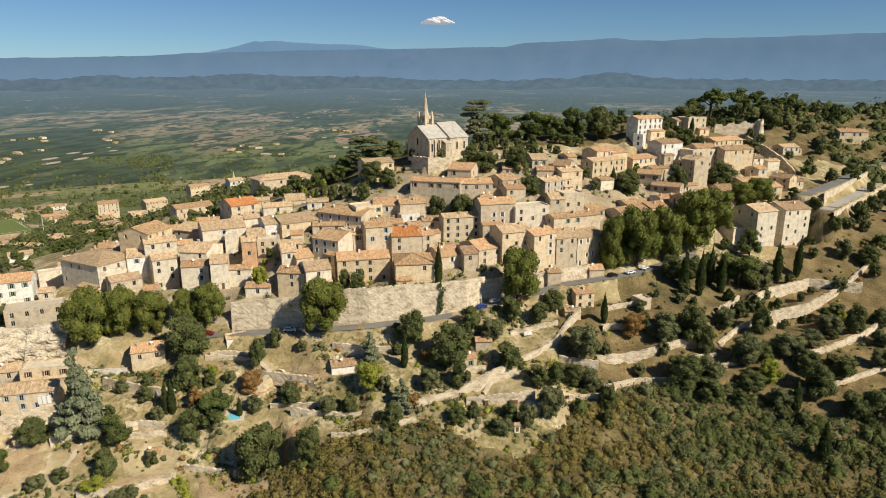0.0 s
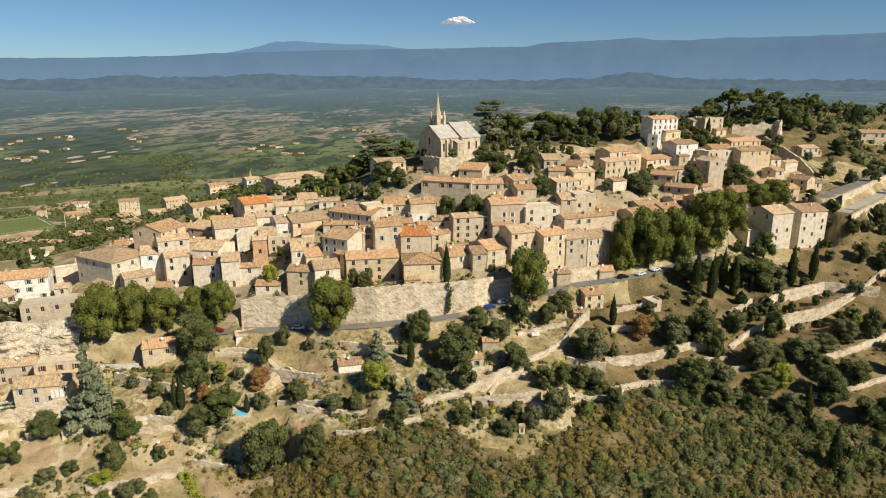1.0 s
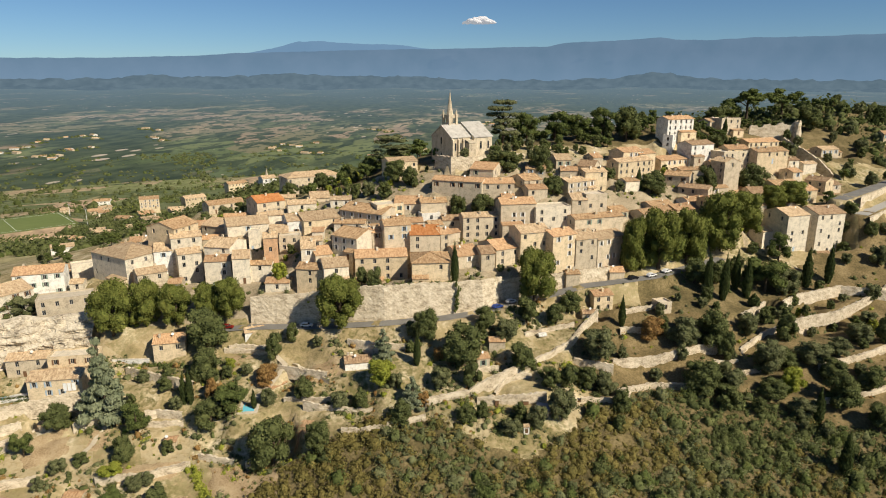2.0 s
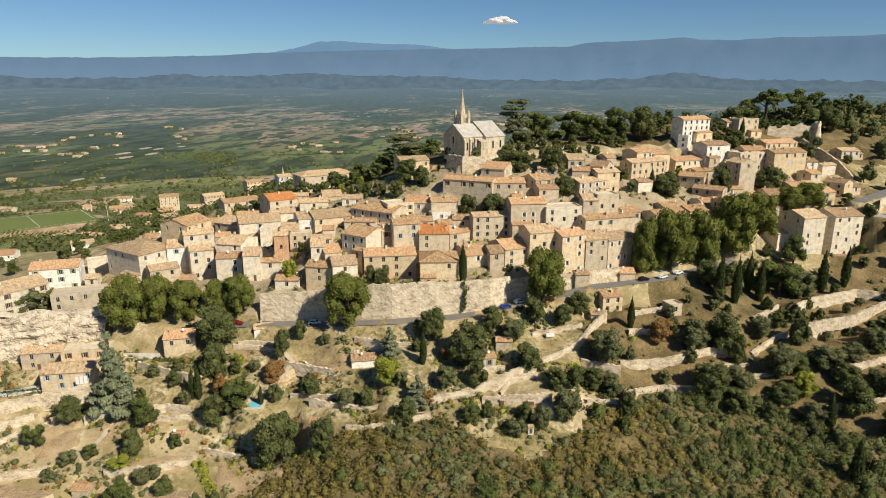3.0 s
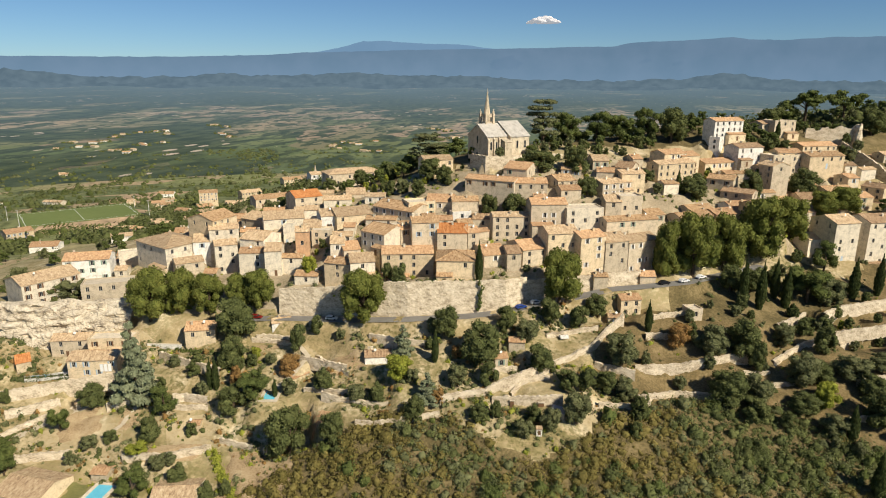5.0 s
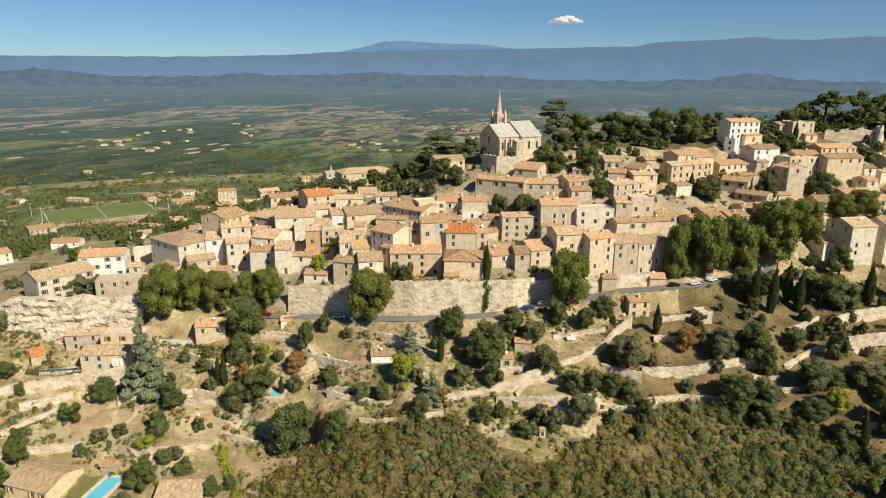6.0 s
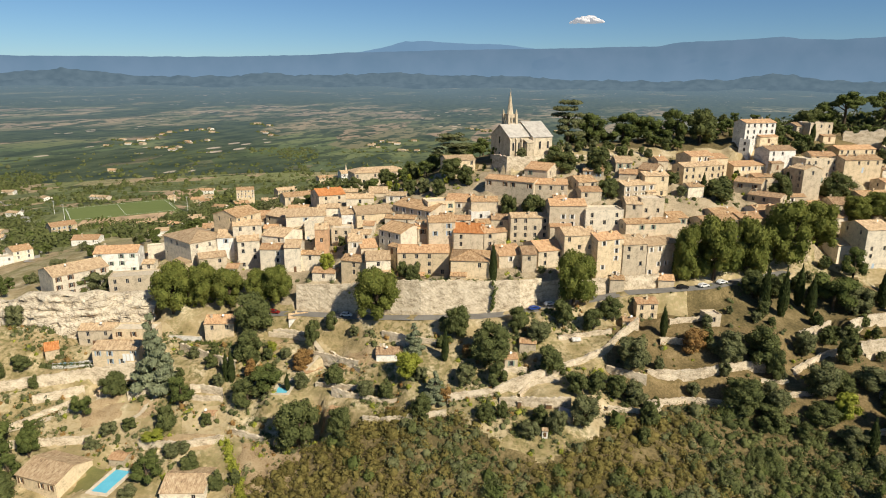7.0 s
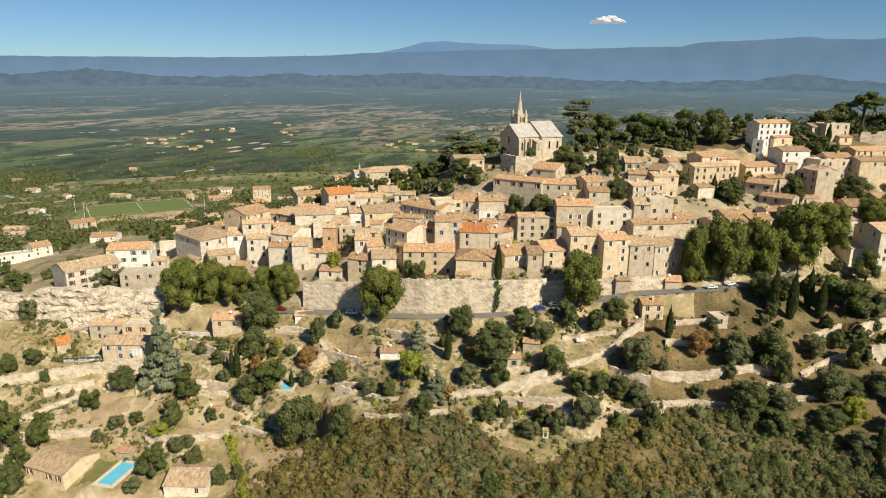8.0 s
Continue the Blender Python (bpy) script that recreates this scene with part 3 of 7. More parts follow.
terrace("rough garden retaining wall with dry grass", 2.2, (-92.8, 170.9, 1.9), (-90.3, 172.8, 1.3), (-82.0, 172.4, 1.3))
terrace("weathered retaining wall under the cottage lawn", 3.2, (-108.1, 189.1, 7.4), (-101.3, 186.8, 7.4), (-82.0, 181.0, 6.9))
terrace("pale rubble retaining wall over the dry field", 2.4, (-59.1, 160.8, -7.4), (-56.6, 161.2, -7.4), (-46.9, 166.9, -7.4))
terrace("low dry stone wall along a footpath", 1.8, (-31.4, 163.3, 2.7), (-24.0, 163.6, 3.1), (-18.7, 165.6, 3.6), (-7.7, 170.0, 4.1))
terrace("low rendered garden wall", 1.5, (-45.0, 173.4, 5.9), (-39.8, 172.3, 5.1), (-30.1, 172.9, 4.0), (-24.0, 173.5, 3.9))
terrace("low retaining wall under the roadside plot", 2.2, (-76.5, 198.0, 12.0), (-74.5, 199.1, 12.0), (-63.9, 198.7, 12.0))
terrace("low crumbling wall across the orchard", 1.2, (-53.6, 193.0, 8.6), (-45.6, 186.6, 8.6), (-39.1, 183.2, 8.0))
terrace("pale retaining wall under a roadside hut", 1.9, (-77.9, 197.0, 11.4), (-69.0, 197.4, 11.2), (-61.5, 194.0, 11.6))
terrace("short pale wall under a stone hut", 1.8, (4.6, 187.8, 11.0), (13.8, 190.0, 11.0))
terrace("pale dry wall over vegetable beds", 1.5, (22.5, 202.2, 17.5), (31.0, 206.4, 18.0), (39.4, 208.6, 19.0))
terrace("pale dry wall below a kitchen garden", 1.6, (38.5, 180.8, 5.6), (47.0, 182.3, 5.0), (54.0, 184.8, 5.0))
terrace("pale garden wall beside the stone hut", 1.8, (58.6, 219.2, 20.3), (63.5, 221.4, 20.6), (69.4, 223.2, 20.8))
terrace("low dry wall above the olive terrace", 1.2, (85.2, 203.9, 8.6), (93.9, 206.1, 8.2))
terrace("pale stone platform wall under the church", 5, (-14.0, 294.0, 65.2), (-6.5, 286.5, 65.2), (3.0, 290.5, 65.0), (13.0, 300.0, 64.6), (27.0, 311.0, 64.2))
terrace("bleached limestone cliff with hollows", 11, (-205.0, 178.0, 17.0), (-181.0, 184.0, 19.5), (-160.0, 187.0, 21.5), (-147.0, 192.0, 21.5), (-136.0, 198.5, 21.0), (-124.0, 201.5, 21.0))
terrace("tall weathered limestone retaining wall above the road", 11, (-72.0, 208.5, 25.5), (-53.0, 209.5, 27.0), (-40.0, 208.5, 30.0), (-25.0, 207.5, 31.2), (-15.0, 209.5, 31.4), (-3.0, 212.0, 31.4), (8.0, 214.5, 31.6), (15.0, 221.0, 31.0))
terrace("pale rubble retaining wall below the houses", 6, (15.0, 221.0, 30.0), (31.0, 227.0, 30.0), (44.0, 232.0, 30.5), (56.0, 238.0, 30.5))
terrace("pale rendered wall between two roads", 3.6, (172.0, 290.0, 48.8), (205.0, 325.0, 49.0), (243.0, 365.0, 50.0))
terrace("long bleached stone wall along the sunken lane", 3.4, (-172.0, 147.0, 1.5), (-157.0, 155.5, 2.0), (-141.0, 164.5, 3.0), (-131.0, 170.0, 3.6), (-113.0, 177.0, 5.4))
terrace("bleached rubble wall above the villa", 2.4, (-136.0, 141.5, -7.4), (-124.6, 146.0, -7.4), (-114.0, 150.0, -7.4))
terrace("pale rubble wall above the lower villa", 2.4, (-97.4, 150.2, -6.8), (-85.2, 152.5, -6.8), (-74.3, 159.0, -6.8))
terrace("crumbling dry wall with a niche in the garden", 2.2, (-141.0, 157.5, -1.2), (-134.0, 162.0, -0.5), (-128.0, 165.4, 0.1))
terrace("pale garden wall behind a bare plot", 1.8, (-126.0, 166.5, -3.6), (-113.5, 173.5, -3.4))
terrace("low pale garden wall between plots", 2.2, (-113.0, 166.5, -0.9), (-107.0, 169.8, 0.1), (-102.0, 171.2, 0.4), (-96.5, 171.4, 0.6))
terrace("tall dark rampart wall below the ruined keep", 8, (175.2, 380.0, 66.6), (181.1, 369.0, 61.6), (185.6, 358.0, 56.9), (187.6, 345.0, 50.5))
terrace("long dry stone terrace wall on the eastern slope", 2.2, (118.0, 203.0, 8.6), (135.0, 210.0, 9.4), (152.0, 219.0, 10.6), (170.0, 231.0, 13.6))
terrace("broken terrace wall among olives on the slope", 2, (120.0, 226.0, 15.5), (138.0, 233.0, 16.5), (158.0, 245.0, 19.5), (178.0, 260.0, 25.5))
terrace("low bleached terrace wall in dry grass", 1.8, (112.0, 190.0, 2.4), (130.0, 194.0, 4.0), (150.0, 202.0, 5.8))
terrace("pale dry stone wall under a garden terrace", 1.8, (-96.0, 169.5, -0.8), (-88.0, 169.6, -0.8), (-81.0, 170.6, -0.8))
terrace("bleached rocky wall beside the climbing lane", 1.6, (-140.0, 146.5, -5.6), (-135.0, 154.0, -4.2), (-128.5, 161.5, -2.8))
terrace("low rubble wall at the end of the dry field", 1.8, (-73.0, 161.5, -6.0), (-62.0, 160.3, -6.8))
terrace("low pale wall between orchard terraces", 1.7, (-57.5, 189.0, 9.7), (-48.6, 186.6, 9.6), (-40.0, 184.3, 10.0))
terrace("pale garden wall under the orchard", 1.7, (-52.0, 177.2, 4.6), (-42.0, 176.4, 5.2), (-33.0, 176.0, 5.6))
terrace("dry stone wall under the roadside terrace", 1.9, (-36.0, 196.6, 16.2), (-24.0, 193.6, 16.0), (-14.0, 194.0, 15.6))
terrace("pale rubble retaining wall below the lower road", 4.5, (169.0, 276.0, 42.9), (178.0, 284.0, 43.4), (205.0, 311.0, 43.8), (248.0, 356.0, 44.8))

road("road", "grey asphalt road along the foot of the tall wall", 5.0, "asphalt", (-92, 203, 14.6), (-71, 204.3, 16.4), (-53, 205, 16.8), (-44, 204.4, 17.3), (-25, 203.8, 19.1), (-5, 208, 19.9), (7, 211.2, 21), (17, 218, 21.9), (32, 222.5, 24), (45, 228, 26), (58, 232, 26.6), (72, 238, 26.9), (86, 248, 27.2), (104, 258, 29))
road("road", "pale grey lower road under the parapet wall", 5.5, "pale", (168, 281, 43), (176, 289, 43.5), (203, 316, 44), (246, 361, 45), (272, 384, 46))
road("road", "grey asphalt upper road with a pale parapet", 6.0, "asphalt", (164, 292, 47.5), (174, 301, 48), (208, 335, 48), (241, 370, 49), (268, 395, 50))
road("path", "sunken gravel lane between dry walls", 3.0, "gravel", (-168, 128, -10.0), (-150, 140, -8.4), (-133.5, 151.8, -6.2), (-130, 156.6, -5.2), (-126.5, 161.8, -4.2), (-122.9, 165.2, -3.2), (-116, 168.5, -2.2))
road("path", "worn earth path between garden plots", 1.6, "gravel", (-102.6, 171.0, -1.6), (-105.0, 167.4, -2.9), (-105.2, 162.3, -5.0), (-107.5, 156.0, -6.2))
road("path", "narrow dusty footpath down the slope", 1.8, "gravel", (-62, 196, 12.0), (-55, 190, 9.5), (-58, 183, 5.5), (-62, 178, 3.0))
road("road", "far pale country road across the valley", 7.0, "pale", (-900, 790, None), (-788, 729, None), (-683, 666, None), (-620, 622, None), (-559, 570, None), (-505, 520, None), (-458, 475, None), (-430, 450, None), (-405, 426, None), (-372, 395, None), (-343, 367, None), (-326, 350, None), (-312, 330, None))
pad(-97.6, 138.0, -12.4, 10, 15, 4)
pad(-62, 174.6, 2.2, 7, 8, 10)
pad(-410, 538, -29, 100, 78, 45)


def village_front(x):
    return np.interp(x, [-160, -80, -20, 20, 60, 90, 165], [201, 208, 211, 226, 242, 260, 285])


def ground(X, Y):
    """The land, cut for the terraces and the plots."""
    X, Y = np.asarray(X, float), np.asarray(Y, float)
    Z = land(X, Y)
    for _, drop, pts in TERRACES:
        for (ax, ay, az), (bx, by, bz) in zip(pts, pts[1:]):
            near = (X > min(ax, bx) - 14) & (X < max(ax, bx) + 14) & (Y > min(ay, by) - 14) & (Y < max(ay, by) + 14)
            if not near.any():
                continue
            ux, uy = bx - ax, by - ay
            n = math.hypot(ux, uy)
            ux, uy = ux / n, uy / n
            s = (X - ax) * ux + (Y - ay) * uy
            q = (Y - ay) * ux - (X - ax) * uy
            top = az + (bz - az) * np.clip(s / n, 0, 1)
            side = smooth((s + 2) / 2) * smooth((n + 2 - s) / 2) * near
            up = smooth((10 - q) / 9) * (q > 0.9)
            low = smooth((10 + q) / 9) * (q <= 0.9)
            Z = Z + side * (up * (top - 0.5 - Z) + low * (np.minimum(Z, top - drop) - Z))
    for x, y, z, w, d, turn in PADS:
        c, s = math.cos(radians(turn)), math.sin(radians(turn))
        lx, ly = (X - x) * c + (Y - y) * s, -(X - x) * s + (Y - y) * c
        out = np.hypot(np.maximum(0, np.abs(lx) - w / 2), np.maximum(0, np.abs(ly) - d / 2))
        Z = Z + (z - Z) * smooth(1 - out / 5)
    for x, y, z, w, d, h, turn, *_ in LOTS:
        if not (-175 < x < 200 and 205 < y < 400) or (X.size == 1 and abs(float(X.flat[0]) - x) > w + d + 30):
            continue
        near = (np.abs(X - x) < w / 2 + d + 9) & (np.abs(Y - y) < w / 2 + d + 9)
        if not near.any():
            continue
        c, s = math.cos(radians(turn)), math.sin(radians(turn))
        lx, ly = (X - x) * c + (Y - y) * s, -(X - x) * s + (Y - y) * c
        out = np.hypot(np.maximum(0, np.abs(lx) - w / 2), np.maximum(0, np.maximum(-ly, ly - d)))
        yard = z - h - 0.2 - np.maximum(0, out - 2.0) * 0.8
        Z = np.where(near & (out < 8) & (Y > village_front(X)), np.maximum(Z, yard), Z)
    for x, y, z, w, d, h, turn, *_ in LOTS:
        if X.size == 1 and abs(float(X.flat[0]) - x) > w + d + 30:
            continue
        r = 0.5 * math.hypot(w, d) + 12
        near = (np.abs(X - x) < r + d) & (np.abs(Y - y) < r + d)
        if not near.any():
            continue
        c, s = math.cos(radians(turn)), math.sin(radians(turn))
        lx, ly = (X - x) * c + (Y - y) * s, -(X - x) * s + (Y - y) * c
        out = np.hypot(np.maximum(0, np.abs(lx) - w / 2), np.maximum(0, np.maximum(-ly, ly - d)))
        cut = z - h + np.maximum(0, out - 1.5) * 0.9 + np.maximum(0, ly) * 0.5
        Z = np.where(near, np.minimum(Z, cut), Z)
    for _, _, width, _, pts in ROADS:
        for (ax, ay, az), (bx, by, bz) in zip(pts, pts[1:]):
            ux, uy = bx - ax, by - ay
            n2 = ux * ux + uy * uy
            f = np.clip(((X - ax) * ux + (Y - ay) * uy) / n2, 0, 1)
            out = np.hypot(X - ax - f * ux, Y - ay - f * uy) - width / 2
            Z = Z + (az + f * (bz - az) - 0.08 - Z) * smooth(1 - (out - 0.3) / (1.5 if width < 5.4 else 5.0))
    return Z


def at(x, y):
    return float(ground(np.array([x]), np.array([y]))[0])


# ---- ground: one sheet to the horizon ----
def ground_material(name="land", far=False):
    m = bpy.data.materials.new(name)
    m.use_nodes = True
    t = m.node_tree
    nd, ln = t.nodes, t.links
    b = nd["Principled BSDF"]
    pos = nd.new("ShaderNodeNewGeometry").outputs["Position"]

    def noise_of(scale, detail=6.0, dist=0.0):
        n = nd.new("ShaderNodeTexNoise")
        n.inputs["Scale"].default_value, n.inputs["Detail"].default_value, n.inputs["Distortion"].default_value = scale, detail, dist
        ln.new(pos, n.inputs["Vector"])
        return n.outputs[0]

    def ramp_of(v, *stops, hard=False):
        r = nd.new("ShaderNodeValToRGB")
        e = r.color_ramp.elements
        while len(e) < len(stops):
            e.new(0.5)
        for k, (p, c) in enumerate(stops):
            e[k].position, e[k].color = p, (*c, 1)
        if hard:
            r.color_ramp.interpolation = "CONSTANT"
        ln.new(v, r.inputs[0])
        return r.outputs[0]

    def blend(f, a, c):
        x = nd.new("ShaderNodeMix")
        x.data_type = "RGBA"
        ln.new(f, x.inputs["Factor"])
        ln.new(a, x.inputs["A"])
        ln.new(c, x.inputs["B"])
        return x.outputs["Result"]

    soil = ramp_of(noise_of(0.13, 10), (0.30, (0.17, 0.140, 0.064)), (0.43, (0.320, 0.248, 0.132)), (0.55, (0.455, 0.360, 0.212)), (0.69, (0.64, 0.545, 0.38)))
    tuft = ramp_of(noise_of(0.7, 5), (0.45, (0, 0, 0)), (0.62, (1, 1, 1)))
    grass = ramp_of(noise_of(0.35), (0.35, (0.075, 0.078, 0.024)), (0.65, (0.15, 0.13, 0.05)))
    green = ramp_of(noise_of(0.035, 3), (0.42, (0, 0, 0)), (0.56, (1, 1, 1)))
    mul = nd.new("ShaderNodeMath")
    mul.operation = "MULTIPLY"
    ln.new(tuft, mul.inputs[0])
    ln.new(green, mul.inputs[1])
    # plots: some of bare earth, some of dry or greener grass
    plots = nd.new("ShaderNodeTexVoronoi")
    plots.inputs["Scale"].default_value = 0.075
    ln.new(pos, plots.inputs["Vector"])
    pick = nd.new("ShaderNodeSeparateColor")
    ln.new(plots.outputs["Color"], pick.inputs[0])
    turf = ramp_of(pick.outputs[0], (0.0, (0.19, 0.175, 0.072)), (0.3, (0.34, 0.26, 0.138)), (0.55, (0.25, 0.22, 0.10)), (0.8, (0.45, 0.37, 0.235)))
    part_of = nd.new("ShaderNodeMath")
    part_of.operation = "MULTIPLY"
    part_of.inputs[1].default_value = 0.6
    ln.new(ramp_of(noise_of(0.9, 6), (0.38, (0, 0, 0)), (0.56, (1, 1, 1))), part_of.inputs[0])
    near = blend(part_of.outputs[0], blend(mul.outputs[0], soil, grass), turf)
    # fields of the valley
    mp = nd.new("ShaderNodeMapping")
    mp.inputs["Scale"].default_value, mp.inputs["Rotation"].default_value = (0.014, 0.0085, 0.0), (0, 0, 0.5)
    ln.new(pos, mp.inputs[0])
    vo = nd.new("ShaderNodeTexVoronoi")
    vo.inputs["Scale"].default_value = 1.0
    ln.new(mp.outputs[0], vo.inputs["Vector"])
    sep = nd.new("ShaderNodeSeparateColor")
    ln.new(vo.outputs["Color"], sep.inputs[0])
    fields = ramp_of(sep.outputs[0], (0.0, (0.137, 0.163, 0.072)), (0.24, (0.195, 0.215, 0.098)), (0.42, (0.156, 0.176, 0.085)), (0.56, (0.293, 0.267, 0.143)), (0.70, (0.390, 0.305, 0.189)), (0.84, (0.455, 0.332, 0.215)), (0.93, (0.221, 0.240, 0.104)), hard=True)
    streak = ramp_of(noise_of(0.11, 10), (0.32, (0.55, 0.56, 0.55)), (0.68, (1.25, 1.22, 1.2)))
    mm = nd.new("ShaderNodeMix")
    mm.data_type, mm.blend_type = "RGBA", "MULTIPLY"
    mm.inputs["Factor"].default_value = 1.0
    ln.new(fields, mm.inputs["A"])
    ln.new(streak, mm.inputs["B"])
    woods = ramp_of(noise_of(0.012, 10, 0.3), (0.60, (0, 0, 0)), (0.64, (1, 1, 1)))
    wood = ramp_of(noise_of(0.05, 5), (0.35, (0.040, 0.054, 0.028)), (0.65, (0.105, 0.120, 0.058)))
    valley = blend(woods, mm.outputs["Result"], wood)
    # where the hill ends and the fields begin
    ds = nd.new("ShaderNodeVectorMath")
    ds.operation = "DISTANCE"
    ln.new(pos, ds.inputs[0])
    ds.inputs[1].default_value = (20, 240, 20)
    rng = nd.new("ShaderNodeMapRange")
    rng.inputs["From Min"].default_value, rng.inputs["From Max"].default_value = 290, 400
    ln.new(ds.outputs["Value"], rng.inputs[0])
    if far:
        # the far valley backdrop, glowing with painted blue haze: fields, woods and hamlets projected from the eye as a
        # plain that reaches on for miles
        rel = nd.new("ShaderNodeVectorMath")
        rel.operation = "SUBTRACT"
        rel.inputs[1].default_value = (15, 0, 100)
        ln.new(pos, rel.inputs[0])
        xyz = nd.new("ShaderNodeSeparateXYZ")
        ln.new(rel.outputs[0], xyz.inputs[0])

        def calc(op, p, q=None):
            n = nd.new("ShaderNodeMath")
            n.operation = op
            for k, w in enumerate((p, q)):
                if isinstance(w, (int, float)):
                    n.inputs[k].default_value = w
                elif w is not None:
                    ln.new(w, n.inputs[k])
            return n.outputs[0]

        span = calc("DIVIDE", -230.0, calc("MINIMUM", xyz.outputs[2], -14.0))
        plain = nd.new("ShaderNodeCombineXYZ")
        ln.new(calc("MULTIPLY", xyz.outputs[0], span), plain.inputs[0])
        ln.new(calc("MULTIPLY", calc("MULTIPLY", xyz.outputs[1], span), 0.42), plain.inputs[1])
        pos = plain.outputs[0]
        lot = nd.new("ShaderNodeTexVoronoi")
        lot.inputs["Scale"].default_value = 0.0058
        ln.new(pos, lot.inputs["Vector"])
        which = nd.new("ShaderNodeSeparateColor")
        ln.new(lot.outputs["Color"], which.inputs[0])
        crop = ramp_of(which.outputs[0], (0.0, (0.095, 0.125, 0.055)), (0.26, (0.155, 0.180, 0.080)), (0.44, (0.115, 0.145, 0.066)), (0.62, (0.19, 0.175, 0.10)), (0.76, (0.27, 0.205, 0.135)), (0.87, (0.31, 0.23, 0.155)), (0.94, (0.14, 0.16, 0.07)), hard=True)
        away = calc("MULTIPLY", span, ds.outputs["Value"])

        def zone(lo, hi, a, c):
            n = nd.new("ShaderNodeMapRange")
            for k, w in zip(("From Min", "From Max", "To Min", "To Max"), (lo, hi, a, c)):
                n.inputs[k].default_value = w
            ln.new(away, n.inputs[0])
            return n.outputs[0]

        # russet ploughland in the middle of the plain, woods beyond it
        plough = ramp_of(which.outputs[1], (0.0, (0.20, 0.185, 0.11)), (0.3, (0.33, 0.255, 0.165)), (0.55, (0.27, 0.215, 0.15)), (0.75, (0.13, 0.145, 0.075)), (0.88, (0.36, 0.28, 0.19)), hard=True)
        crop = blend(calc("MULTIPLY", zone(2300, 2900, 0.0, 0.9), zone(4000, 5200, 1.0, 0.35)), crop, plough)
        forest = ramp_of(calc("ADD", noise_of(0.0016, 8, 0.4), zone(4000, 5600, -0.02, 0.12)), (0.49, (0, 0, 0)), (0.54, (1, 1, 1)))
        dark = ramp_of(noise_of(0.02, 4), (0.35, (0.030, 0.046, 0.026)), (0.65, (0.078, 0.098, 0.050)))
        copse = ramp_of(noise_of(0.011, 6, 0.5), (0.50, (0, 0, 0)), (0.55, (1, 1, 1)))
        dots = ramp_of(noise_of(0.032, 3), (0.55, (0, 0, 0)), (0.60, (1, 1, 1)))
        open_land = blend(dots, blend(copse, crop, dark), dark)
        roofs = nd.new("ShaderNodeTexVoronoi")
        roofs.inputs["Scale"].default_value = 0.017
        ln.new(pos, roofs.inputs["Vector"])
        town = ramp_of(noise_of(0.0021, 4, 0.3), (0.50, (0.04, 0.04, 0.04)), (0.66, (0.25, 0.25, 0.25)))
        spot = calc("LESS_THAN", roofs.outputs["Distance"], town)
        houses = nd.new("ShaderNodeRGB")
        houses.outputs[0].default_value = (0.62, 0.50, 0.40, 1)
        m2 = nd.new("ShaderNodeMix")
        m2.data_type = "RGBA"
        ln.new(calc("MULTIPLY", spot, 0.7), m2.inputs["Factor"])
        ln.new(blend(forest, open_land, dark), m2.inputs["A"])
        ln.new(houses.outputs[0], m2.inputs["B"])
        pos = rel.inputs[0].links[0].from_socket
        # haze painted in: with distance the colour fades and a blue glow rises
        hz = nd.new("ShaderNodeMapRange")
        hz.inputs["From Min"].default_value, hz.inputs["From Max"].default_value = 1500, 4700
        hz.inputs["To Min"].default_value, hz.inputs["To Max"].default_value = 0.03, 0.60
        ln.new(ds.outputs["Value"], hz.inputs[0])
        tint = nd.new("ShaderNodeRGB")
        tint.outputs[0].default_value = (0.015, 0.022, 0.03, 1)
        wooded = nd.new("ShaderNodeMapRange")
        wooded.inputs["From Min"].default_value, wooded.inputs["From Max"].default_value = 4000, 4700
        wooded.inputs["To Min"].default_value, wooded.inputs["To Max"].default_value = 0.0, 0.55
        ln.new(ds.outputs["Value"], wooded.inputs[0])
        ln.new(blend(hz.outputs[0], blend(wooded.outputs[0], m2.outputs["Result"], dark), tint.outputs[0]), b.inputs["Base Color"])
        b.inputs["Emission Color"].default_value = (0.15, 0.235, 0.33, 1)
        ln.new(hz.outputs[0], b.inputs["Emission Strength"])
    else:
        ln.new(blend(rng.outputs[0], near, valley), b.inputs["Base Color"])
    b.inputs["Roughness"].default_value = 1.0
    b.inputs["Specular IOR Level"].default_value = 0.1
    bp = nd.new("ShaderNodeBump")
    bp.inputs["Strength"].default_value, bp.inputs["Distance"].default_value = 0.6, 0.4
    ln.new(noise_of(1.2, 8), bp.inputs["Height"])
    ln.new(bp.outputs[0], b.inputs["Normal"])
    return m


def steps(lo, hi, fine, far_lo, far_hi, grow):
    a = list(np.arange(lo, hi + 0.01, fine))
    s = fine
    while a[-1] < far_hi:
        s *= grow
        a.append(a[-1] + s)
    s = fine
    while a[0] > far_lo:
        s *= grow
        a.insert(0, a[0] - s)
    return np.array(a)


def sheet(name, material, X, Y, Z):
    ny, nx = X.shape
    co = np.stack([X, Y, Z], -1).reshape(-1, 3)
    k = (np.arange(ny - 1)[:, None] * nx + np.arange(nx - 1)[None]).ravel()
    quad = np.stack([k, k + 1, k + nx + 1, k + nx], 1)
    me = bpy.data.meshes.new(name)
    me.from_pydata(co.tolist(), [], quad.tolist())
    me.materials.append(material)
    me.polygons.foreach_set("use_smooth", [True] * len(me.polygons))
    return new(name, me)


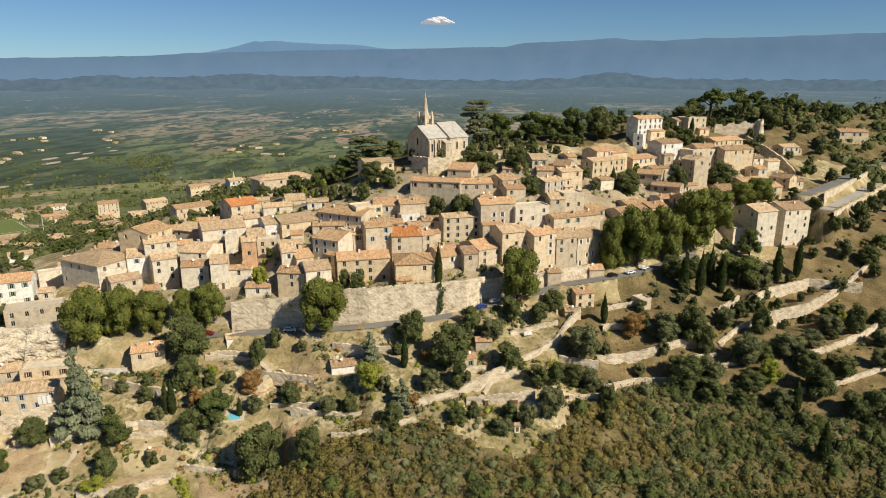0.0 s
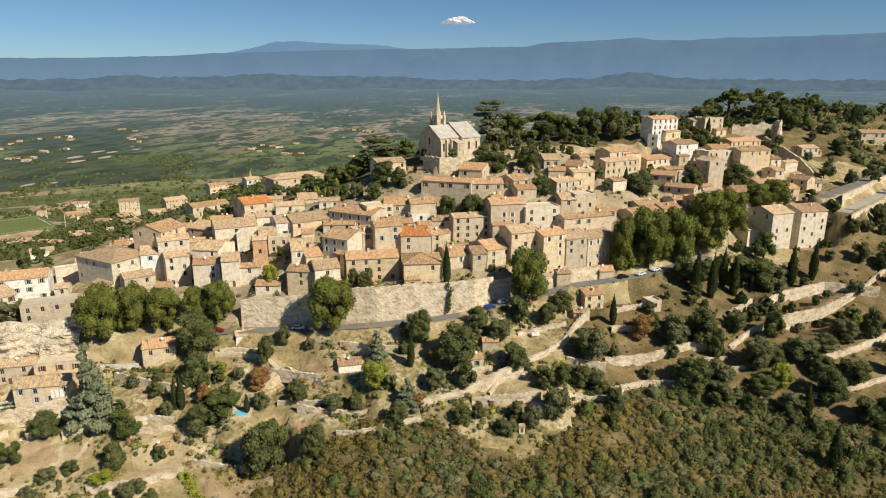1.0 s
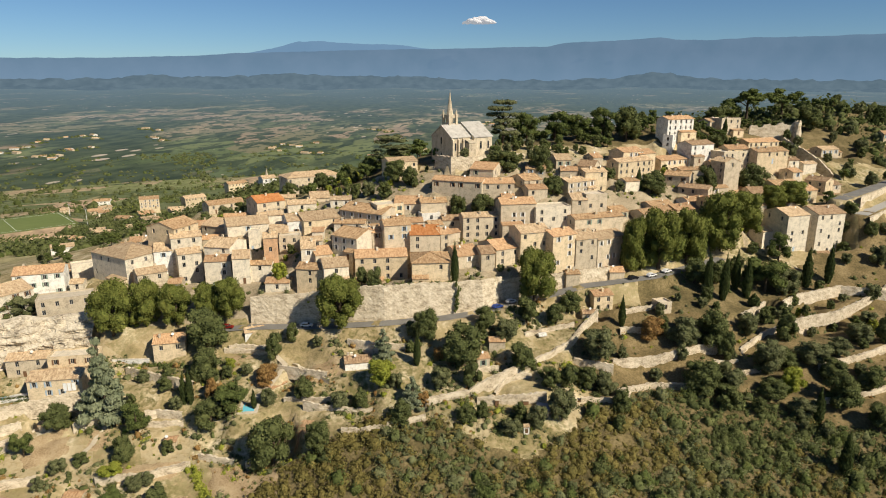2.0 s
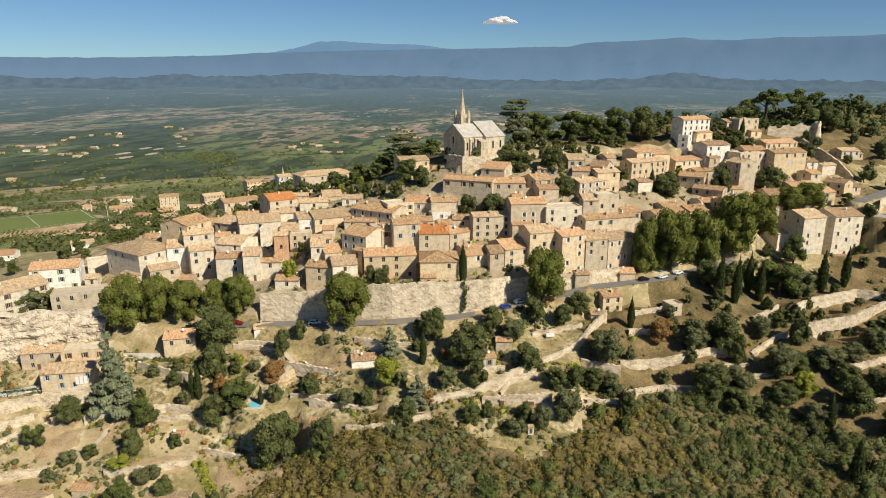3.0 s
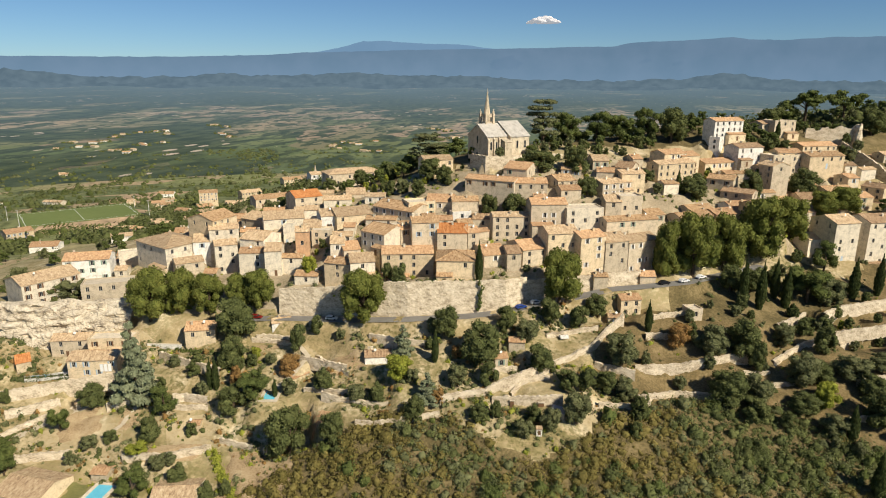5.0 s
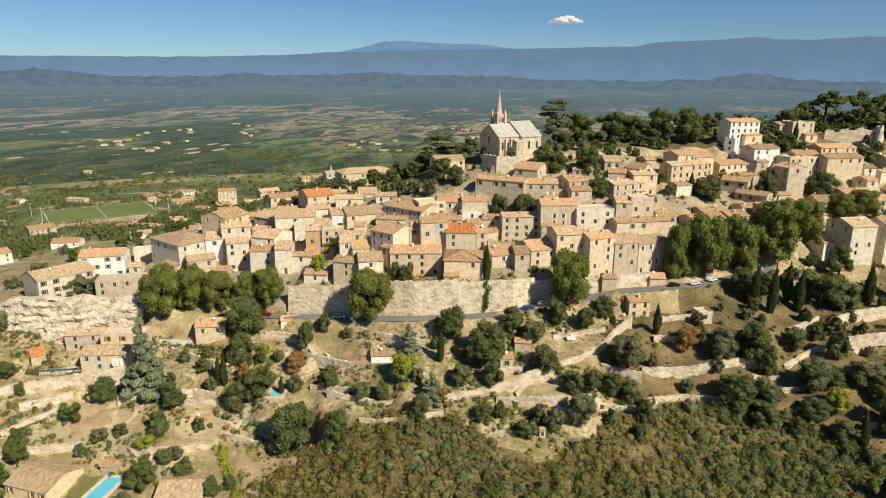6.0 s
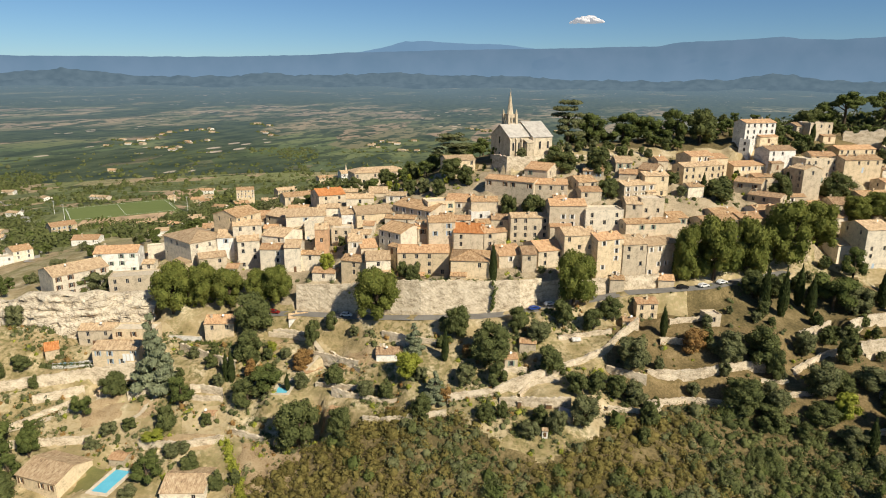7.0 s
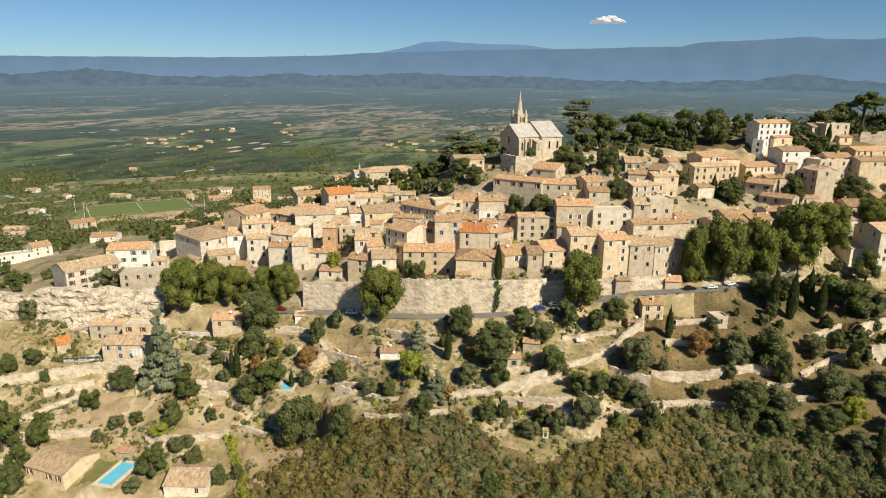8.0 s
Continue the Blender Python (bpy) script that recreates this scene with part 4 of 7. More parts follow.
GX, GY = np.meshgrid(steps(-200, 215, 1.7, -4700, 4700, 1.10), steps(105, 400, 1.7, -900, 4760, 1.085))
def lower_edge(x):
    """Upper edge of the scrub on the lower slope."""
    return np.interp(x, [-70, -48, -35, -18, 0, 12, 22, 31, 40, 58, 80, 100, 125, 160], [140, 158, 162, 172, 169, 161, 160, 168, 178, 189, 196, 192, 182, 180])


def village_back(x):
    return np.interp(x, [-160, -60, 0, 60, 150], [296, 300, 284, 316, 350])


land_sheet = tagged(sheet("ground", ground_material(), GX, GY, ground(GX, GY) - 40 * smooth((np.hypot(GX - 15, GY) - 1250) / 900)), "dry sloping ground with terraces, running into valley fields", "ground", kind="structure")
land_sheet.data.materials.append(LITTER)
land_sheet.data.materials.append(LANES)
land_sheet.data.materials.append(DRY)
mx, my = (0.25 * (a[:-1, :-1] + a[1:, :-1] + a[:-1, 1:] + a[1:, 1:]) for a in (GX, GY))
wave = 3 * np.sin(mx * 0.21 + my * 0.1) + 2 * np.sin(my * 0.37 - mx * 0.13)
kindof = np.zeros(mx.shape, int)
kindof[(mx > 38 + wave) & (mx < 260) & (my < 196 + 0.5 * mx + wave) & (my > 100)] = 3
kindof[(mx > -62) & (mx < 190) & (my > 60) & (my < lower_edge(mx) + 0.3 * wave - 1)] = 1
kindof[(mx > 5) & (mx < 340) & (my > 322 + 0.24 * mx + wave) & (my < 560)] = 1
kindof[(mx > 66) & (mx < 130) & (my < 210 + 0.42 * mx + wave) & (my > 222)] = 1
kindof[(mx > -75) & (mx < 0) & (my > 298 + wave) & (my < 410)] = 1
kindof[(mx > -130) & (mx < 150) & (my > village_front(mx)) & (my < village_back(mx) + wave)] = 2
land_sheet.data.polygons.foreach_set("material_index", kindof.ravel())


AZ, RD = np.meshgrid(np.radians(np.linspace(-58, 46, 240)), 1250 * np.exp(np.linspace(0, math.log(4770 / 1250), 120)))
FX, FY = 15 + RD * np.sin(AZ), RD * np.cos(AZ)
tagged(sheet("backdrop", ground_material("far_valley_haze_glow", True), FX, FY, land(FX, FY) + 2.5 * smooth((RD - 1250) / 300) - 0.5), "far valley backdrop of fields, woods and hamlets with painted haze", "valley", kind="structure")


# ---- mountains on the skyline and a cloud ----
# Haze is painted on: nearly black ranges whose hazy blue is emitted colour.
def haze_glow_material(name, colour, dark, strength, mist=0.42, grain=0.006):
    m = bpy.data.materials.new(name)
    m.use_nodes = True
    t = m.node_tree
    b = t.nodes["Principled BSDF"]
    n = t.nodes.new("ShaderNodeTexNoise")
    n.inputs["Scale"].default_value, n.inputs["Detail"].default_value = grain, 9
    t.links.new(t.nodes.new("ShaderNodeNewGeometry").outputs["Position"], n.inputs["Vector"])
    r = t.nodes.new("ShaderNodeValToRGB")
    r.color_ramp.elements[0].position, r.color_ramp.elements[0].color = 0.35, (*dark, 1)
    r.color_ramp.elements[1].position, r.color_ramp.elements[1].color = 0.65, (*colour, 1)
    t.links.new(n.outputs[0], r.inputs[0])
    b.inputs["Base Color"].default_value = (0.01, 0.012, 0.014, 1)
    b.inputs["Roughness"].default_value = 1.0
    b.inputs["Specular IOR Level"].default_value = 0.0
    # a paler blue glow painted towards the foot, for mist
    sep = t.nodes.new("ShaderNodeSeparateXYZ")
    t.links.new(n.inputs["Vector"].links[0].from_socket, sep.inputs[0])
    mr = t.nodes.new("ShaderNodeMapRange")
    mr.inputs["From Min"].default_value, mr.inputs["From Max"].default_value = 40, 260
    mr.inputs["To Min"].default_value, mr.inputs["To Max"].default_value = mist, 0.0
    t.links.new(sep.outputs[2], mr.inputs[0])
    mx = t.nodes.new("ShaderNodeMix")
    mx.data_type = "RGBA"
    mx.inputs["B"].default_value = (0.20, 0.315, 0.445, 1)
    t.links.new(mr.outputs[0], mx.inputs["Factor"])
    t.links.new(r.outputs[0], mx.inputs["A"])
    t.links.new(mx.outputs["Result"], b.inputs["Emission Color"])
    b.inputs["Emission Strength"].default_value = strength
    return m


def ridge(name, material, dist, foot, profile, rough, label):
    """A far range: profile gives bearing (degrees right of straight ahead) and elevation over eye level."""
    az = np.linspace(profile[0][0], profile[-1][0], 420)
    el = np.interp(az, [p[0] for p in profile], [p[1] for p in profile])
    el = el + rough * np.array([noise.fractal(Vector((a * 0.9, 3.1 * dist / 1000, 0)), 0.6, 2.1, 6) for a in az])
    rows = 9
    k = np.linspace(0, 1, rows)[:, None]
    dd = dist + 120 * k
    X = 15 + dd * np.sin(np.radians(az))[None]
    Y = dd * np.cos(np.radians(az))[None]
    top = 100 + (dist + 120) * np.tan(np.radians(el))[None]
    Z = foot + (top - foot) * np.sin(k * math.pi / 2)
    return tagged(sheet(name, material, X, Y, Z), label, "mountain", kind="structure")


ridge("backdrop", haze_glow_material("blue_mountain_haze_glow", (0.150, 0.262, 0.400), (0.140, 0.250, 0.385), 0.9), 4740, -20,
      [(-60, 0.8), (-30, 1.0), (-24, 1.3), (-20, 1.7), (-17.6, 2.15), (-15.6, 2.7), (-14, 2.74), (-12, 2.6), (-7.5, 2.5), (-5, 2.2), (0, 2.0), (40, 1.6)], 0.05, "far pale blue mountain with painted haze")
ridge("backdrop", haze_glow_material("blue_ridge_haze_glow", (0.128, 0.205, 0.300), (0.108, 0.186, 0.276), 0.9), 4640, -20,
      [(-62, 1.0), (-45, 1.1), (-40, 1.16), (-30, 1.28), (-24, 1.5), (-20, 1.75), (-10, 2.08), (-2, 2.2), (1, 2.3), (5.2, 2.34), (6.6, 2.66), (12, 2.82), (14, 2.98), (15.2, 2.8), (18, 2.72), (20.5, 2.85), (26, 2.85), (31, 2.95), (40, 2.9), (60, 2.9)], 0.04, "long blue mountain plateau with painted haze")
HILLS = haze_glow_material("wooded_hills_haze_glow", (0.112, 0.165, 0.202), (0.078, 0.124, 0.160), 0.9, 0.06, 0.016)
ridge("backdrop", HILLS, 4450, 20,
      [(-62, -0.35), (-52, -0.3), (-46, -0.15), (-42, 0.25), (-40, 0.1), (-36, -0.3), (-30, -0.2), (-27, 0.05), (-24, -0.15), (-20, 0.0), (-16, 0.15), (-12, -0.05), (-6, -0.1), (0, -0.35), (7, -0.35), (11, -0.1), (13.8, 0.35), (16, 0.0), (19, -0.2), (25, -0.3), (50, -0.3)], 0.16, "low wooded hills with painted blue haze")
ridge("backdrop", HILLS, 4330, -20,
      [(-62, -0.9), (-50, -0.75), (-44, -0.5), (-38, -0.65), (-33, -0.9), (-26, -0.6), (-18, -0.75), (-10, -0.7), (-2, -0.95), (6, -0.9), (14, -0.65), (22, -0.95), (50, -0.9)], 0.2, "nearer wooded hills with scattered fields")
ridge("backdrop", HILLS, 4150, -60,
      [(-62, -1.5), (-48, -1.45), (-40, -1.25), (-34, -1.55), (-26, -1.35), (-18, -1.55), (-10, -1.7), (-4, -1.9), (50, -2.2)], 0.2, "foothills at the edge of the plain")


def cloud(x, y, z, w, h, seed):
    """A small fair-weather cloud of many soft lumps."""
    rng = random.Random(seed)
    m = bpy.data.materials.new("cloud_glow")
    m.use_nodes = True
    b = m.node_tree.nodes["Principled BSDF"]
    b.inputs["Base Color"].default_value, b.inputs["Roughness"].default_value = (0.42, 0.40, 0.40, 1), 1.0
    # part of the cloud's brightness is painted: the lumps glow by themselves
    b.inputs["Emission Color"].default_value, b.inputs["Emission Strength"].default_value = (0.60, 0.60, 0.63, 1), 0.42
    bm = bmesh.new()
    for k in range(120):
        a = max(-1, min(1, rng.gauss(0.08, 0.5)))
        r = h * rng.uniform(0.07, 0.25) * (1.1 - 0.6 * abs(a))
        up = rng.uniform(0, 1) * (1 - a * a) * h * 0.42
        bmesh.ops.create_icosphere(bm, subdivisions=2, radius=r, matrix=pose(a * w / 2, rng.uniform(-0.3, 0.3) * h, up - 0.2 * h) @ Matrix.Diagonal((1.6, 1.2, 0.8, 1)))
    for v in bm.verts:
        v.co += v.co.normalized() * noise.noise(v.co * 0.12) * h * 0.07
    ob = part("cloud", bm, m, None)
    ob.location = (x, y, z)
    for f in ob.data.polygons:
        f.use_smooth = True
    tagged(ob, "small white fair-weather cloud over the hills", "cloud", kind="structure")


cloud(-35, 4500, 448, 205, 78, 2)
cloud(1010, 4380, 585, 60, 26, 5)
cloud(1230, 4330, 590, 50, 22, 6)


# ---- village houses ----
WIN_W, WIN_H = 1.15, 1.75


def window_meshes():
    bm = bmesh.new()
    a, h, f = WIN_W / 2, WIN_H, 0.09
    box(bm, -a, a, 0, 0.08, 0, f)
    box(bm, -a, a, 0, 0.08, h - f, h)
    for x in (-a, a - f, -f / 2):
        box(bm, x, x + f, 0.002, 0.078, f, h - f)
    frame_me = bpy.data.meshes.new("window_frame")
    bm.to_mesh(frame_me)
    bm.free()
    frame_me.materials.append(FRAME)
    bm = bmesh.new()
    box(bm, -a + f, a - f, 0.05, 0.07, f, h - f)
    pane_me = bpy.data.meshes.new("pane")
    bm.to_mesh(pane_me)
    bm.free()
    pane_me.materials.append(GLASS)
    shut = []
    for s in SHUTTER:
        bm = bmesh.new()
        box(bm, 0, 0.48, -0.05, 0, -0.03, h + 0.03)
        for z in (0.15, h / 2, h - 0.15):
            box(bm, 0.04, 0.44, -0.075, -0.052, z - 0.05, z + 0.05)
        me = bpy.data.meshes.new("shutter")
        bm.to_mesh(me)
        bm.free()
        me.materials.append(s)
        shut.append(me)
    return frame_me, pane_me, shut


FRAME_ME, PANE_ME, SHUT_ME = window_meshes()


def facade(bm, o, u, width, low, high, cols, rows, keep=None):
    """A wall with openings. o: its lower left corner seen from outside; u: its direction; cols: left edges, rows: sills of the openings, from o."""
    u = Vector(u)
    n = Vector((u.y, -u.x, 0))
    keep = {(a, b) for a in cols for b in rows} if keep is None else keep
    us = sorted({0.0, width, *cols, *(c + WIN_W for c in cols)})
    vs = sorted({low, high, *rows, *(r + WIN_H for r in rows)})
    P = lambda a, v, dep=0.0: Vector(o) + u * a + Vector((0, 0, v)) - n * dep
    for a0, a1 in zip(us, us[1:]):
        for v0, v1 in zip(vs, vs[1:]):
            if (a0, v0) in keep:
                for q in ((P(a0, v0), P(a1, v0), P(a1, v0, 0.30), P(a0, v0, 0.30)), (P(a0, v1), P(a0, v1, 0.30), P(a1, v1, 0.30), P(a1, v1)),
                          (P(a0, v0), P(a0, v0, 0.30), P(a0, v1, 0.30), P(a0, v1)), (P(a1, v0), P(a1, v1), P(a1, v1, 0.30), P(a1, v0, 0.30))):
                    poly(bm, *q)
            else:
                poly(bm, P(a0, v0), P(a1, v0), P(a1, v1), P(a0, v1))
    return [(P(c + WIN_W / 2, r, 0.27), math.degrees(math.atan2(u.y, u.x))) for c, r in sorted(keep)]


def tiled_slope(bm, x0, x1, y0, z0, y1, z1, thick=0.2, pitch=0.5):
    """One slope of channel tiles from the eave (y0, z0) to the ridge (y1, z1)."""
    n = max(2, int((x1 - x0) / pitch))
    top, low = [], []
    for k in range(2 * n + 1):
        x = x0 + (x1 - x0) * k / (2 * n)
        a = thick + (0.055 if k % 2 else 0.0) - 0.07 * math.sin(math.pi * k / (2 * n))
        top.append((bm.verts.new((x, y0, z0 + a)), bm.verts.new((x, y1, z1 + a))))
        low.append((bm.verts.new((x, y0, z0)), bm.verts.new((x, y1, z1))))
    for k in range(2 * n):
        bm.faces.new((top[k][0], top[k + 1][0], top[k + 1][1], top[k][1]))
        bm.faces.new((low[k][1], low[k + 1][1], low[k + 1][0], low[k][0]))
        bm.faces.new((low[k][0], low[k + 1][0], top[k + 1][0], top[k][0]))
    for k in (0, -1):
        bm.faces.new((low[k][0], low[k][1], top[k][1], top[k][0]))


LOOK = {"stone": "weathered stone", "ochre": "ochre rendered", "pale": "pale rendered", "white": "white rendered", "grey": "grey stone", "yellow": "yellow rendered", "brick": "brick red rendered"}
ROOFS = {"clay": "mottled clay-brown", "brown": "weathered brown", "tan": "sun-bleached tan", "red": "reddish", "orange": "bright orange", "grey": "grey"}
FORM = {"g": "gabled", "h": "hipped", "f": "flat-roofed"}


def build_house(k, x, y, z, w, d, h, turn, roof, wall, tile, label):
    rng = random.Random(k * 7 + 3)
    if tile == "tan" and not label:
        # paler tiles on the lower western houses, browner ones higher up
        west = x < -45
        tile = random.Random(k).choice(("tan", "tan", "tan", "clay", "red") if west else ("clay", "brown", "clay", "tan", "red"))
    c, s = math.cos(radians(turn)), math.sin(radians(turn))
    corners = [(x + a * c - b * s, y + a * s + b * c) for a in (-w / 2, w / 2) for b in (0, d)]
    foot = min(min(at(*p) for p in corners) - 0.5, z - h - 0.3)
    H = z - foot
    size = "small" if w * h < 35 else "tall" if h > 9 else "long" if w > 15 else "two-storey" if h > 5 else "low"
    what = f"{size} {LOOK[wall]} {FORM[roof]} house" + (f" with {ROOFS[tile]} tiles" if roof != "f" else " with parapet terrace")
    root = base("house", pose(x, y, foot, 0, 0, turn), label or what, "house", "village houses")
    bm = bmesh.new()
    cols = []
    gap = rng.uniform(2.9, 4.6)
    n = max(1, int((w - 0.8) / gap)) if w > 2.6 else 0
    for i in range(n):
        cc = (i + 0.5) * w / n - WIN_W / 2 + rng.uniform(-0.15, 0.15)
        cols.append(round(cc, 3))
    rows, v = [], H - rng.uniform(0.5, 0.8) - WIN_H
    while v > H - h + 0.35:
        rows.append(round(v, 3))
        v -= rng.uniform(2.7, 3.0)
    fill = rng.uniform(0.45, 0.9) if wall != "yellow" and not (wall == "pale" and h > 9) else 0.35
    keep = {(a, b) for a in cols for b in rows if rng.random() < fill}
    wins = facade(bm, (-w / 2, 0, 0), (1, 0, 0), w, 0, H, cols, rows, keep)
    nside = max(0, int(d / 5.2))
    scols = [round((i + 0.5) * d / nside - WIN_W / 2, 3) for i in range(nside)]
    srows = rows[:1]
    wins += facade(bm, (-w / 2, d, 0), (0, -1, 0), d, 0, H, scols if rng.random() < 0.6 else [], srows)
    wins += facade(bm, (w / 2, 0, 0), (0, 1, 0), d, 0, H, scols if rng.random() < 0.6 else [], srows)
    facade(bm, (w / 2, d, 0), (-1, 0, 0), w, 0, H, [], [])
    rise = 0.16 * d if roof == "g" else 0.0
    if roof == "g":
        poly(bm, (-w / 2, d, H), (-w / 2, 0, H), (-w / 2, d / 2, H + rise))
        poly(bm, (w / 2, 0, H), (w / 2, d, H), (w / 2, d / 2, H + rise))
    if roof == "f":
        for a in ((-w / 2, w / 2, 0, 0.3), (-w / 2, w / 2, d - 0.3, d), (-w / 2, -w / 2 + 0.3, 0.31, d - 0.31), (w / 2 - 0.3, w / 2, 0.31, d - 0.31)):
            box(bm, *a, H + 0.005, H + 0.5)
    part("wall", bm, WALL[wall], root)
    bm = bmesh.new()
    if roof == "g":
        o = 0.35
        tiled_slope(bm, -w / 2 - 0.2, w / 2 + 0.2, -o, H - o * 0.3, d / 2, H + rise)
        tiled_slope(bm, -w / 2 - 0.2, w / 2 + 0.2, d + o, H - o * 0.3, d / 2, H + rise)
        tube(bm, (-w / 2 - 0.2, d / 2, H + rise + 0.2), (w / 2 + 0.2, d / 2, H + rise + 0.2), 0.16, 0.16, 6)
        part("roof", bm, TILE[tile], root)
    elif roof == "h":
        o, r = 0.4, min(w, d) / 2
        e = [(-w / 2 - o, -o, H), (w / 2 + o, -o, H), (w / 2 + o, d + o, H), (-w / 2 - o, d + o, H)]
        rz = H + 0.30 * (r + o)
        if w >= d:
            p, q = (-w / 2 + r, d / 2, rz), (w / 2 - r + 0.01, d / 2, rz)
            hips = ((e[0], e[1], q, p), (e[1], e[2], q), (e[2], e[3], p, q), (e[3], e[0], p))
        else:
            p, q = (0, r, rz), (0, d - r + 0.01, rz)
            hips = ((e[0], e[1], p), (e[1], e[2], q, p), (e[2], e[3], q), (e[3], e[0], p, q))
        for f in hips:
            poly(bm, *[Vector(a) + Vector((0, 0, 0.18)) for a in f])
        poly(bm, *e[::-1])
        for i in range(4):
            a, b2 = Vector(e[i]), Vector(e[(i + 1) % 4])
            poly(bm, a, b2, b2 + Vector((0, 0, 0.18)), a + Vector((0, 0, 0.18)))
        for i, a in enumerate(e):
            tip = p if (i in (0, 3) if w >= d else i in (0, 1)) else q
            tube(bm, Vector(a) + Vector((0, 0, 0.18)), Vector(tip) + Vector((0, 0, 0.2)), 0.15, 0.15, 5)
        part("roof", bm, TILE[tile], root)
    else:
        box(bm, -w / 2 + 0.31, w / 2 - 0.31, 0.31, d - 0.31, H - 0.2, H + 0.02)
        part("roof_terrace", bm, TRIM, root)
    if roof != "f" and h > 2.6:
        bm = bmesh.new()
        for i in range(3):
            box(bm, -w / 2, w / 2, -0.08 - 0.07 * i, -0.002, H - 0.34 + 0.1 * i, H - 0.242 + 0.1 * i)
        part("cornice", bm, TRIM, root)
        for i in range(rng.choice((0, 1, 1, 2))):
            bm = bmesh.new()
            cx, cy = rng.uniform(-w / 2 + 0.7, w / 2 - 0.7), rng.uniform(d * 0.3, d * 0.7)
            zz = H + rise * (1 - abs(cy - d / 2) / (d / 2)) if roof == "g" else H
            box(bm, cx - 0.35, cx + 0.35, cy - 0.28, cy + 0.28, zz - 0.2, zz + 1.15)
            box(bm, cx - 0.45, cx + 0.45, cy - 0.38, cy + 0.38, zz + 1.152, zz + 1.27)
            part("chimney", bm, WALL[rng.choice(("stone", "pale", "ochre"))], root)
    if h > 5 and rng.random() < 0.6:
        dx = rng.uniform(-w / 2 + 1, w / 2 - 1)
        if all(abs(dx + w / 2 - a - WIN_W / 2) > 1.2 for a, _ in keep):
            bm = bmesh.new()
            box(bm, dx - 0.5, dx + 0.5, -0.05, -0.003, H - h - 0.4, H - h + 2.1)
            part("door", bm, SHUTTER[rng.choice((0, 2, 3))], root, "painted plank door")
    if roof != "f" and rng.random() < 0.28:
        bm = bmesh.new()
        dx = rng.uniform(-w / 3, w / 3)
        zz = H + rise * 0.7 + 0.5
        tube(bm, (dx, d * 0.3, zz - 0.6), (dx, d * 0.3, zz + 0.5), 0.03, 0.03, 5)
        tube(bm, (dx, d * 0.3 - 0.02, zz + 0.55), (dx + 0.05, d * 0.3 - 0.15, zz + 0.6), 0.12, 0.45, 12)
        part("satellite_dish", bm, SHUTTER[1], root, "white satellite dish")
    if h > 6.5 and w > 5.5 and rng.random() < 0.3:
        # a lean-to against the front
        aw, ad, ah = rng.uniform(0.35, 0.6) * w, rng.uniform(2.0, 3.0), rng.uniform(2.6, 3.4)
        ax = rng.choice((-1, 1)) * (w - aw) / 2
        bm = bmesh.new()
        box(bm, ax - aw / 2, ax + aw / 2, -ad, -0.004, -1.0, H - h + ah - 0.35)
        annex = part("lean_to", bm, WALL[rng.choice(("stone", "ochre", wall))], root)
        bm = bmesh.new()
        tiled_slope(bm, ax - aw / 2 - 0.15, ax + aw / 2 + 0.15, -ad - 0.3, H - h + ah - 0.33, -0.02, H - h + ah + 0.45)
        part("roof", bm, TILE[tile], annex)
        bm = bmesh.new()
        box(bm, ax - 0.6, ax + 0.6, -ad - 0.05, -ad - 0.003, H - h - 0.2, H - h + 2.0)
        part("door", bm, SHUTTER[2], annex, "dark brown plank door")
    style = rng.randrange(len(SHUT_ME))
    shut = rng.random() < 0.45
    for p, ang in wins:
        fr = piece("window", FRAME_ME, root, pose(*p, 0, 0, ang))
        piece("pane", PANE_ME, fr, pose(0, 0, 0))
        if shut and ang == 0 and w > 4:
            for side in (-1, 1):
                m = pose(*p, 0, 0, ang) @ pose(side * (WIN_W / 2 + (0.48 if side < 0 else 0)), -0.273, 0)
                piece("shutter", SHUT_ME[style], root, m)


for number, lot in enumerate(LOTS):
    build_house(number, *lot)


# ---- retaining walls ----
def build_terrace(k, label, drop, pts):
    rng = random.Random(k)
    root = base("stone_wall", pose(*pts[0]), label, "wall", "stone walls")
    o = Vector(pts[0])
    bm = bmesh.new()
    thick = 0.8
    ring = []
    for (ax, ay, az), (bx, by, bz) in zip(pts, pts[1:]):
        n = max(1, int(math.hypot(bx - ax, by - ay) / 0.8))
        for i in range(n + (1 if (bx, by, bz) == tuple(pts[-1]) else 0)):
            f = i / n
            ring.append((ax + (bx - ax) * f, ay + (by - ay) * f, az + (bz - az) * f))
    rows = max(3, int((drop + 2) / 0.7))
    grid = []
    for i, (px, py, pz) in enumerate(ring):
        q = ring[min(i + 1, len(ring) - 1)]
        p = ring[max(i - 1, 0)]
        t = Vector((q[0] - p[0], q[1] - p[1], 0)).normalized()
        out = Vector((t.y, -t.x, 0))
        top = pz + rng.uniform(-0.25, 0.3)
        line = []
        for r in range(rows + 1):
            f = r / rows
            zz = top - f * (drop + 2.5)
            j = rng.uniform(-0.06, 0.06) if 0 < r else 0.0
            line.append(bm.verts.new(Vector((px, py, zz)) + out * (f * drop * 0.10 + j) - o))
        line.insert(0, bm.verts.new(Vector((px, py, top)) - out * thick - o))
        grid.append(line)
    for a, b in zip(grid, grid[1:]):
        for r in range(len(a) - 1):
            bm.faces.new((a[r], a[r + 1], b[r + 1], b[r]))
    part("masonry", bm, STONE, root)


